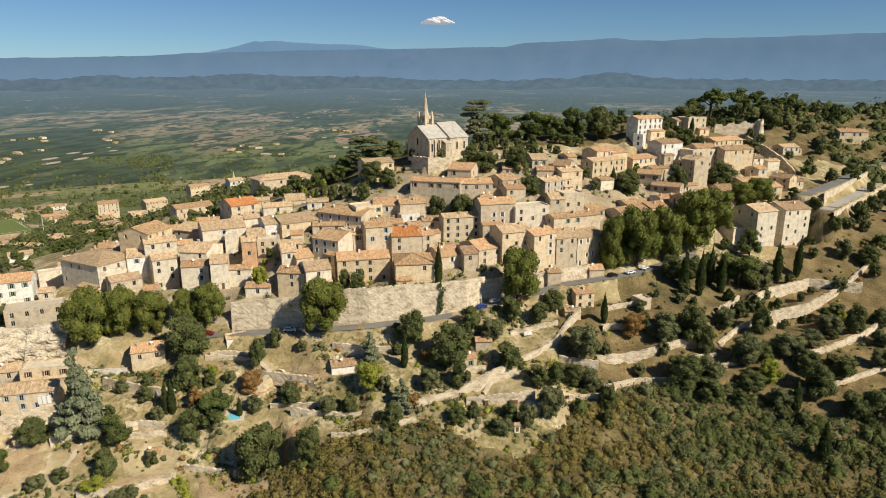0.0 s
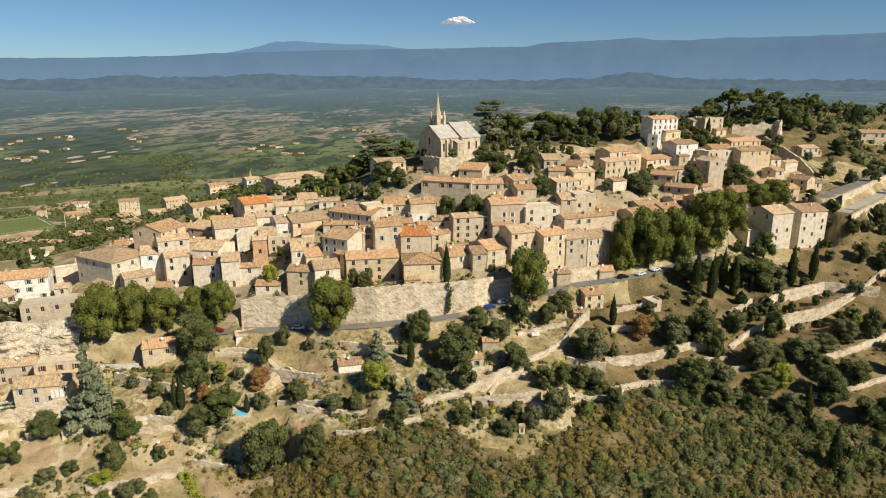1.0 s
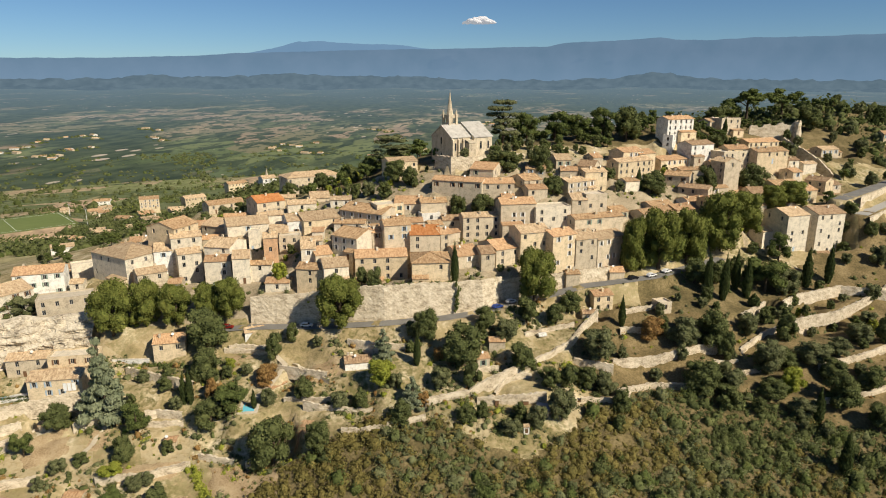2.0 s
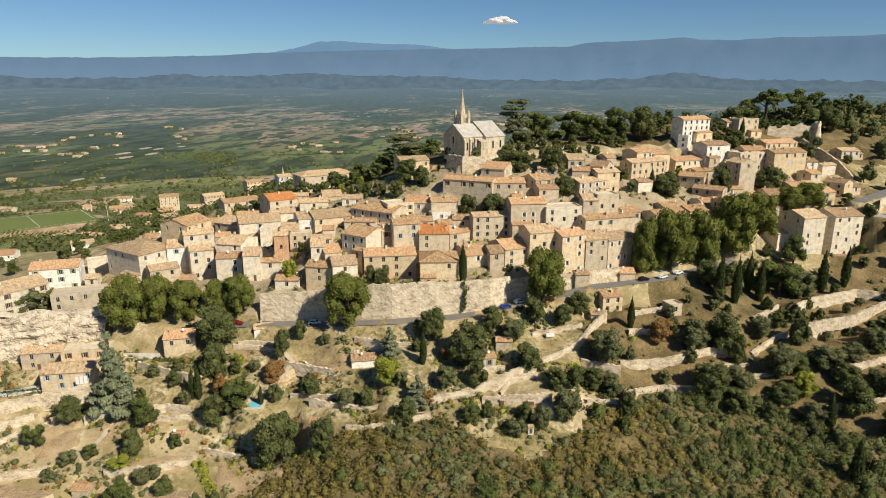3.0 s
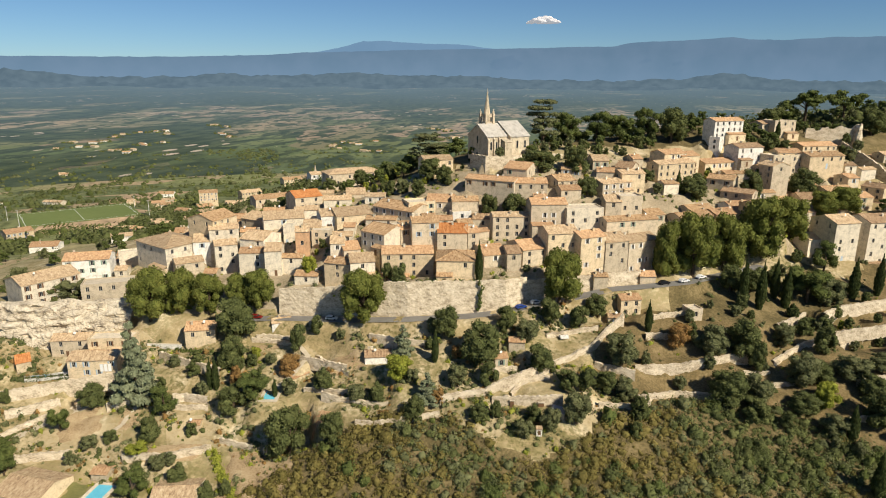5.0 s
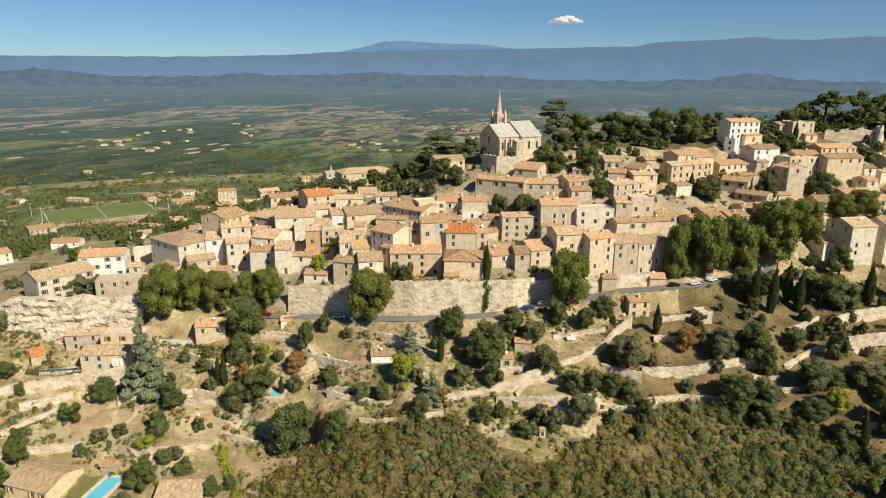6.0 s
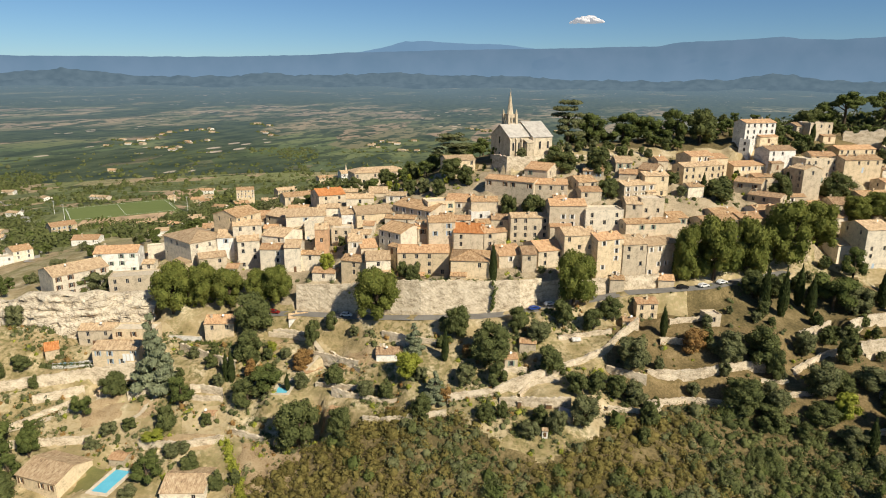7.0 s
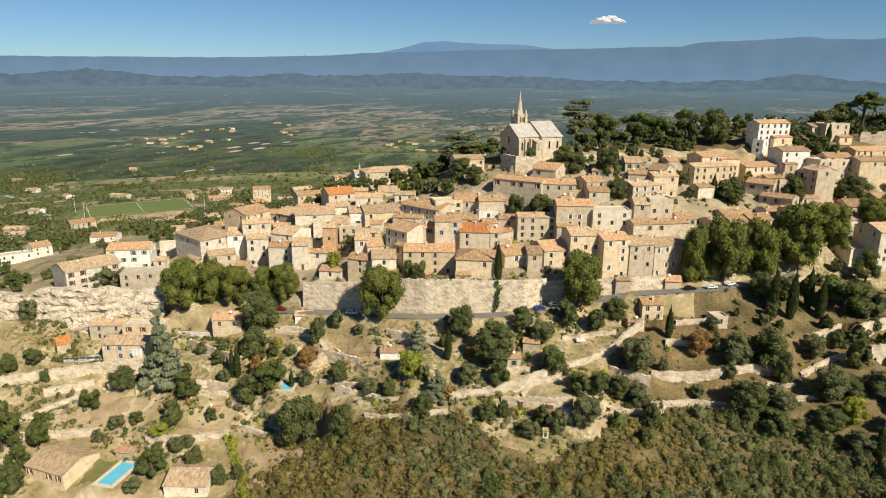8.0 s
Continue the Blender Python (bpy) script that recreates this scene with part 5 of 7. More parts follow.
def build_cliff(label, drop, pts):
    """A weathered limestone face with ledges, hollows and cracks."""
    root = base("cliff", pose(*pts[0]), label, "rock")
    o = Vector(pts[0])
    line = []
    for (ax, ay, az), (bx, by, bz) in zip(pts, pts[1:]):
        n = max(1, int(math.hypot(bx - ax, by - ay) / 0.6))
        line += [(ax + (bx - ax) * i / n, ay + (by - ay) * i / n, az + (bz - az) * i / n) for i in range(n)]
    line.append(pts[-1])
    rows = int((drop + 3) / 0.45)
    bm = bmesh.new()
    grid = []
    for i, p in enumerate(line):
        p = (p[0], p[1], p[2] + 2.2 * noise.noise(Vector((p[0] * 0.11, p[1] * 0.11, 7))))
        q, r = line[min(i + 1, len(line) - 1)], line[max(i - 1, 0)]
        t = Vector((q[0] - r[0], q[1] - r[1], 0)).normalized()
        out = Vector((t.y, -t.x, 0))
        col = [bm.verts.new(Vector((p[0], p[1], p[2] + 0.3)) - out * 2.5 - o)]
        for k in range(rows + 1):
            f = k / rows
            z = p[2] - f * (drop + 3)
            v = Vector((p[0], p[1], z))
            ledge = math.sin(z * 2.3 + 5 * noise.noise(v * 0.06)) * 0.34
            lump = noise.fractal(v * 0.16, 0.7, 2.0, 6) * 2.0
            crack = -5.0 * max(0, noise.noise(Vector((p[0] * 0.28, p[1] * 0.28, z * 0.7))) - 0.28)
            col.append(bm.verts.new(v + out * (ledge + lump + crack + f * drop * 0.7) - o))
        grid.append(col)
    for a, b in zip(grid, grid[1:]):
        for k in range(len(a) - 1):
            bm.faces.new((a[k], a[k + 1], b[k + 1], b[k]))
    part("rock_face", bm, ROCK, root)


for number, (label, drop, pts) in enumerate(TERRACES):
    if "cliff" in label:
        build_cliff(label, drop, pts)
    else:
        build_terrace(number, label, drop, pts)


# ---- roads, pools, church ----
def strip(bm, pts, width, lift):
    rows = []
    for i, p in enumerate(pts):
        a, b = pts[max(0, i - 1)], pts[min(len(pts) - 1, i + 1)]
        t = Vector((b[0] - a[0], b[1] - a[1], 0)).normalized()
        out = Vector((-t.y, t.x, 0)) * width / 2
        rows.append([bm.verts.new(Vector(p) + out * k + Vector((0, 0, lift - 0.04 * k * k))) for k in (-1, -0.5, 0, 0.5, 1)])
    for a, b in zip(rows, rows[1:]):
        for k in range(4):
            bm.faces.new((a[k], b[k], b[k + 1], a[k + 1]))


for name, label, width, kind, pts in ROADS:
    fine = []
    for a, b in zip(pts, pts[1:]):
        n = max(2, int(math.dist(a[:2], b[:2]) / 2.5))
        fine += [tuple(a[q] + (b[q] - a[q]) * i / n for q in range(3)) for i in range(n)]
    fine.append(pts[-1])
    bm = bmesh.new()
    strip(bm, fine, width, 0.05)
    ob = part(name, bm, {"asphalt": ASPHALT, "pale": PALE_ROAD}.get(kind, GRAVEL), None)
    tagged(ob, label, "road", kind="structure")


def pool(x, y, z, w, d, turn, label):
    root = base("swimming_pool", pose(x, y, z, 0, 0, turn), label, "pool")
    bm = bmesh.new()
    for a in ((-w / 2 - 1.1, w / 2 + 1.1, -d / 2 - 1.1, -d / 2), (-w / 2 - 1.1, w / 2 + 1.1, d / 2, d / 2 + 1.1), (-w / 2 - 1.1, -w / 2, -d / 2, d / 2), (w / 2, w / 2 + 1.1, -d / 2, d / 2)):
        box(bm, *a, -0.3, 0.14)
    part("coping", bm, TRIM, root, "pale stone coping")
    bm = bmesh.new()
    box(bm, -w / 2, w / 2, -d / 2, d / 2, -0.3, 0.05)
    part("water", bm, WATER, root, "clear turquoise water")


pool(-97.6, 138.0, -12.3, 4.6, 10.5, 2, "long turquoise swimming pool with pale coping")
pool(-62, 174.6, 2.3, 3.6, 5.2, 10, "small turquoise garden pool with pale paving")


def church():
    root = base("church", pose(-6.6, 292.5, 62, 0, 0, 42), "pale stone hilltop church with slender spire and slab roof", "church")
    W, E, L1, L2 = 14.5, 11.0, 11.5, 22.5
    R = E + 5.0

    def gable(bm, x0, x1, y0, y1, e, r, z0=0.0):
        m = (y0 + y1) / 2
        for x, s in ((x0, 1), (x1, -1)):
            q = [(x, y0, z0), (x, y1, z0), (x, y1, e), (x, m, r), (x, y0, e)]
            poly(bm, *(q[::-1] if s > 0 else q))
        poly(bm, (x0, y0, z0), (x1, y0, z0), (x1, y0, e), (x0, y0, e))
        poly(bm, (x1, y1, z0), (x0, y1, z0), (x0, y1, e), (x1, y1, e))

    def slabs(bm, x0, x1, y0, y1, e, r):
        m = (y0 + y1) / 2
        sl = (r - e) / (m - y0)
        for a, b in ((y0 - 0.4, m), (y1 + 0.4, m)):
            z = e - 0.4 * sl
            pts = [(x0 - 0.3, a, z), (x1 + 0.3, a, z), (x1 + 0.3, b, r), (x0 - 0.3, b, r)]
            prism(bm, pts if a < b else pts[::-1], (0, 0, 0.3))

    bm = bmesh.new()
    gable(bm, 0, L1 - 0.01, 0, W, E, R)
    part("nave", bm, WALL["stone"], root)
    bm = bmesh.new()
    slabs(bm, 0, L1 - 0.4, 0, W, E, R)
    part("nave_roof", bm, LAUZE, root, "pale stone slab roof")
    bm = bmesh.new()
    gable(bm, L1, L2, -2.2, W + 2.2, E - 0.2, R + 0.9)
    part("choir", bm, WALL["stone"], root)
    bm = bmesh.new()
    slabs(bm, L1, L2, -2.2, W + 2.2, E - 0.2, R + 0.9)
    part("choir_roof", bm, LAUZE, root, "pale stone slab roof")
    # side chapel, buttresses
    bm = bmesh.new()
    box(bm, 7.6, L1 - 0.02, -3.4, -0.005, 0, E - 2.6)
    prism(bm, [(7.4, -3.7, E - 2.6), (L1 - 0.02, -3.7, E - 2.6), (L1 - 0.02, 0, E - 1.2), (7.4, 0, E - 1.2)], (0, 0, 0.25))
    part("side_chapel", bm, WALL["stone"], root)
    for x in (0.05, 3.4, 6.2):
        bm = bmesh.new()
        box(bm, x, x + 0.9, -0.9, -0.004, 0, E - 1.4)
        prism(bm, [(x, -0.9, E - 1.4), (x + 0.9, -0.9, E - 1.4), (x + 0.9, 0, E - 0.5), (x, 0, E - 0.5)], (0, 0, 0.12))
        part("buttress", bm, WALL["stone"], root)
    # windows: tall round-headed, dark glass slabs set on the face of the wall
    for x, y, z, ang, hh in ((5.3, -0.03, 5.0, 0, 3.6), (2.3, -0.03, 5.0, 0, 3.6), (L1 + 4, -2.23, 5.5, 0, 3.4), (L1 + 8.5, -2.23, 5.5, 0, 3.4), (-0.03, W / 2, 7.6, 90, 3.4), (-0.03, W / 2, 0.3, 90, 3.6)):
        m = pose(x, y, z, 0, 0, ang if ang == 0 else -90)
        pts = [(-0.55, 0, 0), (0.55, 0, 0)] + [(0.55 * math.cos(a), 0, hh - 0.55 + 0.55 * math.sin(a)) for a in np.linspace(0, math.pi, 9)]
        bm = bmesh.new()
        prism(bm, [m @ Vector(p) for p in pts], m.to_3x3() @ Vector((0, -0.06, 0)))
        win = part("window", bm, GLASS, root, "dark round-headed window")
        bm = bmesh.new()
        for a, b in zip(pts[1:], pts[2:] + pts[:1]):
            tube(bm, m @ Vector((a[0] * 1.12, -0.05, a[2] * 1.02)), m @ Vector((b[0] * 1.12, -0.05, b[2] * 1.02)), 0.13, 0.13, 5)
        part("surround", bm, TRIM, win)
    # apse
    bm = bmesh.new()
    for k in range(7):
        a0, a1 = math.pi * (k / 7 - 0.5), math.pi * ((k + 1) / 7 - 0.5)
        p = [(L2 + 5.2 * math.cos(a), W / 2 + 5.6 * math.sin(a)) for a in (a0, a1)]
        poly(bm, (*p[0], 0), (*p[1], 0), (*p[1], E - 1), (*p[0], E - 1))
        poly(bm, (*p[0], E - 1), (*p[1], E - 1), (L2, W / 2, E + 3.4))
    part("apse", bm, WALL["stone"], root)
    # bell tower and spire
    cx, cy = 6.6, 9.4
    T0, T1 = E + 1.5, E + 9.6
    bm = bmesh.new()
    a = 2.1
    for sx in (-1, 1):
        for sy in (-1, 1):
            box(bm, cx + sx * a - 0.55, cx + sx * a + 0.55, cy + sy * a - 0.55, cy + sy * a + 0.55, T0 - 6, T1)
    box(bm, cx - a, cx + a, cy - a, cy + a, T0 - 6, T0 + 4.2)
    box(bm, cx - a, cx + a, cy - a, cy + a, T1 - 1.6, T1 - 0.1)
    for s in (-1, 1):
        box(bm, cx - 0.25, cx + 0.25, cy + s * (a - 0.3), cy + s * a, T0 + 4.2, T1 - 1.6)
        box(bm, cx + s * (a - 0.3), cx + s * a, cy - 0.25, cy + 0.25, T0 + 4.2, T1 - 1.6)
    tower = part("bell_tower", bm, WALL["stone"], root, "open stone belfry")
    for sx in (-1, 1):
        for sy in (-1, 1):
            bm = bmesh.new()
            tube(bm, (cx + sx * a, cy + sy * a, T1), (cx + sx * a, cy + sy * a, T1 + 0.9), 0.5, 0.42, 6)
            tube(bm, (cx + sx * a, cy + sy * a, T1 + 0.9), (cx + sx * a, cy + sy * a, T1 + 2.0), 0.42, 0.05, 6)
            part("pinnacle", bm, WALL["stone"], tower)
    bm = bmesh.new()
    tube(bm, (cx, cy, T1 - 0.1), (cx, cy, T1 + 9.2), 1.5, 0.2, 8)
    tube(bm, (cx, cy, T1 + 9.2), (cx, cy, T1 + 9.6), 0.32, 0.32, 8)
    tube(bm, (cx, cy, T1 + 9.6), (cx, cy, T1 + 11.0), 0.06, 0.05, 5)
    part("spire", bm, WALL["stone"], tower, "octagonal pale stone spire")


church()


# ---- ruined keep, chapel spire, garden plots ----
def ruin():
    root = base("castle_ruin", pose(184, 383, 60), "ruined stone keep with one standing stump", "ruin")
    bm = bmesh.new()
    rng = random.Random(3)
    rings = []
    for k in range(12):
        r = 2.9 - 0.14 * k
        rings.append([bm.verts.new((r * math.cos(i * 0.5236) + rng.uniform(-0.25, 0.25), r * math.sin(i * 0.5236) + rng.uniform(-0.25, 0.25), -3 + 1.7 * k + (rng.uniform(-1.2, 0.6) if k == 11 else 0))) for i in range(12)])
    for lo, hi in zip(rings, rings[1:]):
        for i in range(12):
            bm.faces.new((lo[i], lo[(i + 1) % 12], hi[(i + 1) % 12], hi[i]))
    bm.faces.new(rings[-1])
    part("stump", bm, STONE, root)
    bm = bmesh.new()
    crest = [(-26 + 1.0 * k, 1.0, 12.4 + 0.06 * k + 0.8 * math.sin(k * 0.8) + rng.uniform(-0.5, 0.5)) for k in range(26)]
    prism(bm, [(-26, 1.0, -4), (-1, 1.0, -4)] + crest[::-1], (0, 1.2, 0))
    part("broken_wall", bm, STONE, root)


ruin()
chapel = base("chapel_spire", pose(-150.5, 466, 18, 0, 0, 20), "small grey stone chapel spire beyond the village", "spire")
bm = bmesh.new()
box(bm, -1.6, 1.6, -1.6, 1.6, -12, 7.5)
part("tower", bm, WALL["stone"], chapel)
bm = bmesh.new()
tube(bm, (0, 0, 7.4), (0, 0, 16), 1.7, 0.1, 8)
part("spire", bm, WALL["stone"], chapel)


def plot(x, y, w, d, turn, material, label, category, lift=0.06):
    n, m = max(2, int(w / 1.2)), max(2, int(d / 1.2))
    c, s = math.cos(radians(turn)), math.sin(radians(turn))
    U, V = np.meshgrid(np.linspace(-w / 2, w / 2, n), np.linspace(-d / 2, d / 2, m))
    U = U + 0.5 * np.sin(V * 1.3)
    X, Y = x + U * c - V * s, y + U * s + V * c
    edge = np.zeros_like(X)
    edge[[0, -1], :] = edge[:, [0, -1]] = 0.25
    tagged(sheet("garden_plot", material, X, Y, ground(X, Y) + 0.16 - edge), label, category, kind="structure")


plot(-118, 160.5, 13, 11, 32, SOIL, "bare tan garden plot behind a stone wall", "plot")
plot(-104.5, 165, 6, 9, 28, SOIL, "small ochre garden plot", "plot")
plot(-85, 155.5, 17, 6, 14, SOIL, "long bare plot between rubble walls", "plot")
plot(-57, 152, 20, 18, 10, SOIL, "dry brown field below the oaks", "plot")
plot(-42, 188, 14, 9, 15, SOIL, "dry orchard plot on the slope", "plot")
plot(-70, 195, 12, 5, 20, SOIL, "dry terrace plot below the road", "plot")
plot(-43.5, 168.0, 5.5, 6, -20, TILE["red"], "terracotta paved patio on a garden terrace", "patio")
plot(95, 207, 22, 8, 18, DRY, "dry grass terrace among olives", "plot")
plot(108, 216, 20, 8, 24, DRY, "dry grass terrace under the villa wall", "plot")
plot(112, 186, 12, 10, 10, DRY, "dry clearing round a cypress", "plot")
LAWN = shade("lawn", [(0.13, 0.13, 0.045), (0.20, 0.19, 0.07)], 0.3, 3, 1.0, 0.2, 0, "world")
plot(-104.3, 137.5, 6.5, 11, 4, LAWN, "half-dry lawn beside the pool", "lawn")


# ---- trees and scrub ----
def leaf_mesh(name, rng, blobs, size, density, material, flat=0.0):
    """A crown of small leaf sprays: blobs (centre, radii); sprays lie near each blob's skin, over a dim leafy core."""
    cs, us = [], []
    bm = bmesh.new()
    for (cx, cy, cz), (rx, ry, rz) in blobs:
        n = int(density * (rx * ry + ry * rz + rx * rz) * 1.4)
        u = rng.normal(size=(n, 3))
        u /= np.linalg.norm(u, axis=1)[:, None]
        r = rng.uniform(0.80, 1.10, (n, 1))
        cs.append(np.array([cx, cy, cz]) + u * r * np.array([rx, ry, rz]))
        us.append(u)
        bmesh.ops.create_icosphere(bm, subdivisions=1, radius=0.84, matrix=Matrix.Translation((cx, cy, cz)) @ Matrix.Diagonal((rx, ry, rz, 1)))
    core_v = [tuple(v.co) for v in bm.verts]
    core_f = [tuple(v.index for v in f.verts) for f in bm.faces]
    bm.free()
    c, u = np.concatenate(cs), np.concatenate(us)
    n = len(c)
    nor = u + rng.normal(size=(n, 3)) * 0.55
    nor[:, 2] += flat
    nor /= np.linalg.norm(nor, axis=1)[:, None]
    a = np.cross(nor, rng.normal(size=(n, 3)))
    a /= np.linalg.norm(a, axis=1)[:, None]
    b = np.cross(nor, a)
    s = size * rng.uniform(0.55, 1.3, (n, 1))
    v = np.stack([c - a * s, c - b * s * 0.8, c + a * s, c + b * s * 0.8], 1).reshape(-1, 3)
    k = len(core_v)
    me = bpy.data.meshes.new(name)
    me.from_pydata(core_v + v.tolist(), [], core_f + (k + np.arange(4 * n).reshape(n, 4)).tolist())
    me.materials.append(material)
    return me


def crown_blobs(kind, rng):
    """Blobs of a crown 10 m high over a base at z = 0, about 10 m across."""
    out = []
    if kind == "cypress":
        for k in range(9):
            f = k / 8
            r = 5.0 * (math.sin(math.pi * min(1, 0.12 + 0.88 * f) ** 0.75) * 0.85 + 0.12)
            out.append(((rng.normal() * 0.3, rng.normal() * 0.3, 0.7 + 8.6 * f), (r, r, 0.85)))
    elif kind == "cedar":
        for k in range(9):
            f = k / 8
            reach = 5.0 * (1 - f) ** 0.8 + 0.3
            for j in range(max(2, int(15 * (1 - f)) + 1)):
                a = rng.uniform(0, math.tau)
                d = reach * rng.uniform(0.2, 0.85)
                out.append(((d * math.cos(a), d * math.sin(a), 1.0 + 8.5 * f - 0.1 * d), (1.35 * (1.1 - 0.5 * f), 1.35 * (1.1 - 0.5 * f), 0.5)))
    elif kind == "lebanon":
        for k in range(30):
            f = (k % 6) / 5
            a, d = rng.uniform(0, math.tau), 4.3 * math.sqrt(rng.uniform(0.05, 1)) * (1 - 0.45 * f)
            out.append(((d * math.cos(a), d * math.sin(a), 2.6 + 6.6 * f), (rng.uniform(1.1, 1.9), rng.uniform(1.1, 1.9), 0.5)))
    elif kind == "pine":
        for k in range(17):
            a, d = rng.uniform(0, math.tau), 3.7 * math.sqrt(rng.uniform(0, 1))
            out.append(((d * math.cos(a), d * math.sin(a), rng.uniform(3.4, 8.8) - 0.25 * d), (rng.uniform(1.3, 2.0), rng.uniform(1.3, 2.0), rng.uniform(0.8, 1.4))))
    elif kind == "umbrella":
        for k in range(24):
            a, d = rng.uniform(0, math.tau), 3.9 * math.sqrt(rng.uniform(0, 1))
            out.append(((d * math.cos(a), d * math.sin(a), rng.uniform(6.3, 9.2) - 0.16 * d), (rng.uniform(1.0, 1.7), rng.uniform(1.0, 1.7), rng.uniform(0.45, 0.8))))
    elif kind == "plane":
        for k in range(46):
            a, d = rng.uniform(0, math.tau), 3.7 * rng.uniform(0, 1) ** 0.4
            zz = rng.uniform(1.3, 9.0)
            d *= math.sqrt(max(0.08, 1 - max(0, (zz - 4.6) / 5.2) ** 2))
            r = rng.uniform(0.95, 1.75)
            out.append(((d * math.cos(a), d * math.sin(a), zz), (r, r, r * 0.95)))
    else:
        for k in range(34):
            a, d = rng.uniform(0, math.tau), 3.5 * rng.uniform(0, 1) ** 0.42
            zz = rng.uniform(1.2, 8.4)
            d *= math.sqrt(max(0.08, 1 - ((zz - 4.5) / 5.2) ** 2))
            r = rng.uniform(1.0, 1.95)
            out.append(((d * math.cos(a), d * math.sin(a), zz), (r, r, r * 0.85)))
    return out


TREE_WORDS = {"plane": ("plane_tree", "broad plane tree with dense yellow-green crown"), "oak": ("oak_tree", "dark rounded evergreen oak with dense crown"), "olive": ("olive_tree", "grey-green olive tree in dry grass"),
              "cypress": ("cypress_tree", "slender dark green columnar cypress"), "cedar": ("cedar_tree", "grey-green cedar with tiered spreading branches"), "pine": ("pine_tree", "umbrella-crowned green pine on the hillside"),
              "umbrella": ("stone_pine", "tall umbrella pine with bare trunk and limbs"), "lebanon": ("cedar_tree", "dark spreading cedar with flat tiers beside the church"), "lime": ("shrub_tree", "bright yellow-green garden tree"), "rust": ("dry_tree", "rust-brown half-dry small tree")}
TREES = {}


def make_tree(kind, variant, light=False):
    rng = np.random.default_rng(len(kind) * 100 + variant + ord(kind[0]))
    name, label = TREE_WORDS[kind]
    root = base(name, Matrix(), label, "tree", name.replace("_", " ") + "s")
    bm = bmesh.new()
    blobs = crown_blobs(kind, rng)
    bare = {"umbrella": 5.4, "pine": 3.6, "plane": 3.0, "cypress": 1.0, "cedar": 9.0, "lebanon": 7.0}.get(kind, 2.5)
    tube(bm, (0, 0, -1.2), (0, 0, bare), 0.45, 0.28, 7)
    if kind != "cypress":
        for (cx, cy, cz), _ in blobs[::3]:
            z0 = min(bare, cz * 0.75)
            tube(bm, (0, 0, z0 - 0.05), (cx * 0.8, cy * 0.8, cz), 0.2, 0.06, 5)
    part("trunk", bm, BARK, root)
    size = {"cypress": 0.36, "cedar": 0.24, "plane": 0.19, "pine": 0.22}.get(kind, 0.235) * (1.6 if light else 1)
    dens = {"cypress": 18, "cedar": 32, "plane": 28, "pine": 20}.get(kind, 17) * (0.38 if light else 1)
    me = leaf_mesh("crown", rng, blobs, size, dens, LEAF[{"lebanon": "olive", "umbrella": "pine"}.get(kind, kind)], 0.6 if kind in ("umbrella", "cedar", "pine", "lebanon") else 0.0)
    piece("crown", me, root, Matrix())
    return root


def tree(kind, x, y, w, h, light=False):
    """A tree at (x, y), w across and h high."""
    k = int(abs(x * 7.3 + y * 3.1)) % 3
    turn = (x * 37 + y * 91) % 360
    wide = 0.104 if kind == "plane" else 0.09
    m = pose(x, y, at(x, y) - 0.15, 0, 0, turn) @ Matrix.Diagonal((wide * w, wide * w, 0.094 * h, 1))
    first = TREES.get((kind, k, light))
    if not first:
        first = TREES[kind, k, light] = make_tree(kind, k, light)
        first.matrix_basis = m
        return first
    s = first.scale
    return copy_thing(first, m @ Matrix.Diagonal((1 / s[0], 1 / s[1], 1 / s[2], 1)))


tree("plane", -117.8, 200.8, 16.0, 20.5)
tree("plane", -108.1, 205.8, 12.1, 17.2)
tree("plane", -98.1, 206.7, 12.6, 16.0)
tree("plane", -88.2, 208.9, 10.3, 13.5)
tree("plane", -79.9, 208.9, 11.6, 15.6)
tree("plane", -39.3, 202.2, 16.8, 19.7)
tree("plane", 26.4, 217.7, 16.0, 20.2)
tree("plane", 66.2, 244.6, 11.3, 22.5)
tree("plane", 75.8, 245.4, 17.1, 25.2)
tree("plane", 88.5, 253.2, 15.4, 23.6)
tree("plane", 104.5, 263.9, 18.6, 26.2)
tree("plane", 117.5, 273.6, 15.0, 19.0)
tree("plane", 138.2, 297.3, 12.7, 11.9)
tree("plane", 148.2, 301.0, 13.9, 12.8)
tree("oak", -83.6, 196.4, 17.7, 16.5)
tree("oak", -79.4, 185.9, 11.5, 12.1)
tree("oak", -58.8, 192.2, 7.4, 10.7)
tree("oak", -55.1, 199.6, 5.5, 7.5)
tree("oak", -2.2, 263.0, 8.2, 12.4)
tree("oak", 7.9, 263.5, 12.1, 14.0)
tree("oak", 37.0, 273.2, 10.1, 9.1)
tree("oak", -50.8, 160.8, 16.2, 18.5)
tree("oak", -37.5, 160.4, 8.9, 10.1)
tree("oak", -72.7, 170.9, 12.4, 9.9)
tree("pine", -66.9, 173.4, 12.0, 9.9)
tree("oak", 2.6, 189.1, 15.9, 15.6)
tree("oak", -10.3, 197.0, 10.1, 11.4)
tree("oak", 8.9, 203.4, 9.1, 8.4)
tree("oak", 20.8, 189.6, 10.5, 10.5)
tree("oak", 23.4, 208.5, 8.7, 10.6)
tree("oak", 33.3, 209.6, 8.2, 9.0)
tree("oak", 39.1, 217.5, 10.1, 8.9)
tree("olive", 16.1, 199.1, 9.4, 7.9)
tree("cedar", -23.1, 190.9, 8.9, 12.0)
tree("cedar", -12.2, 174.0, 9.0, 10.2)
tree("cypress", -11.9, 186.9, 2.7, 11.8)
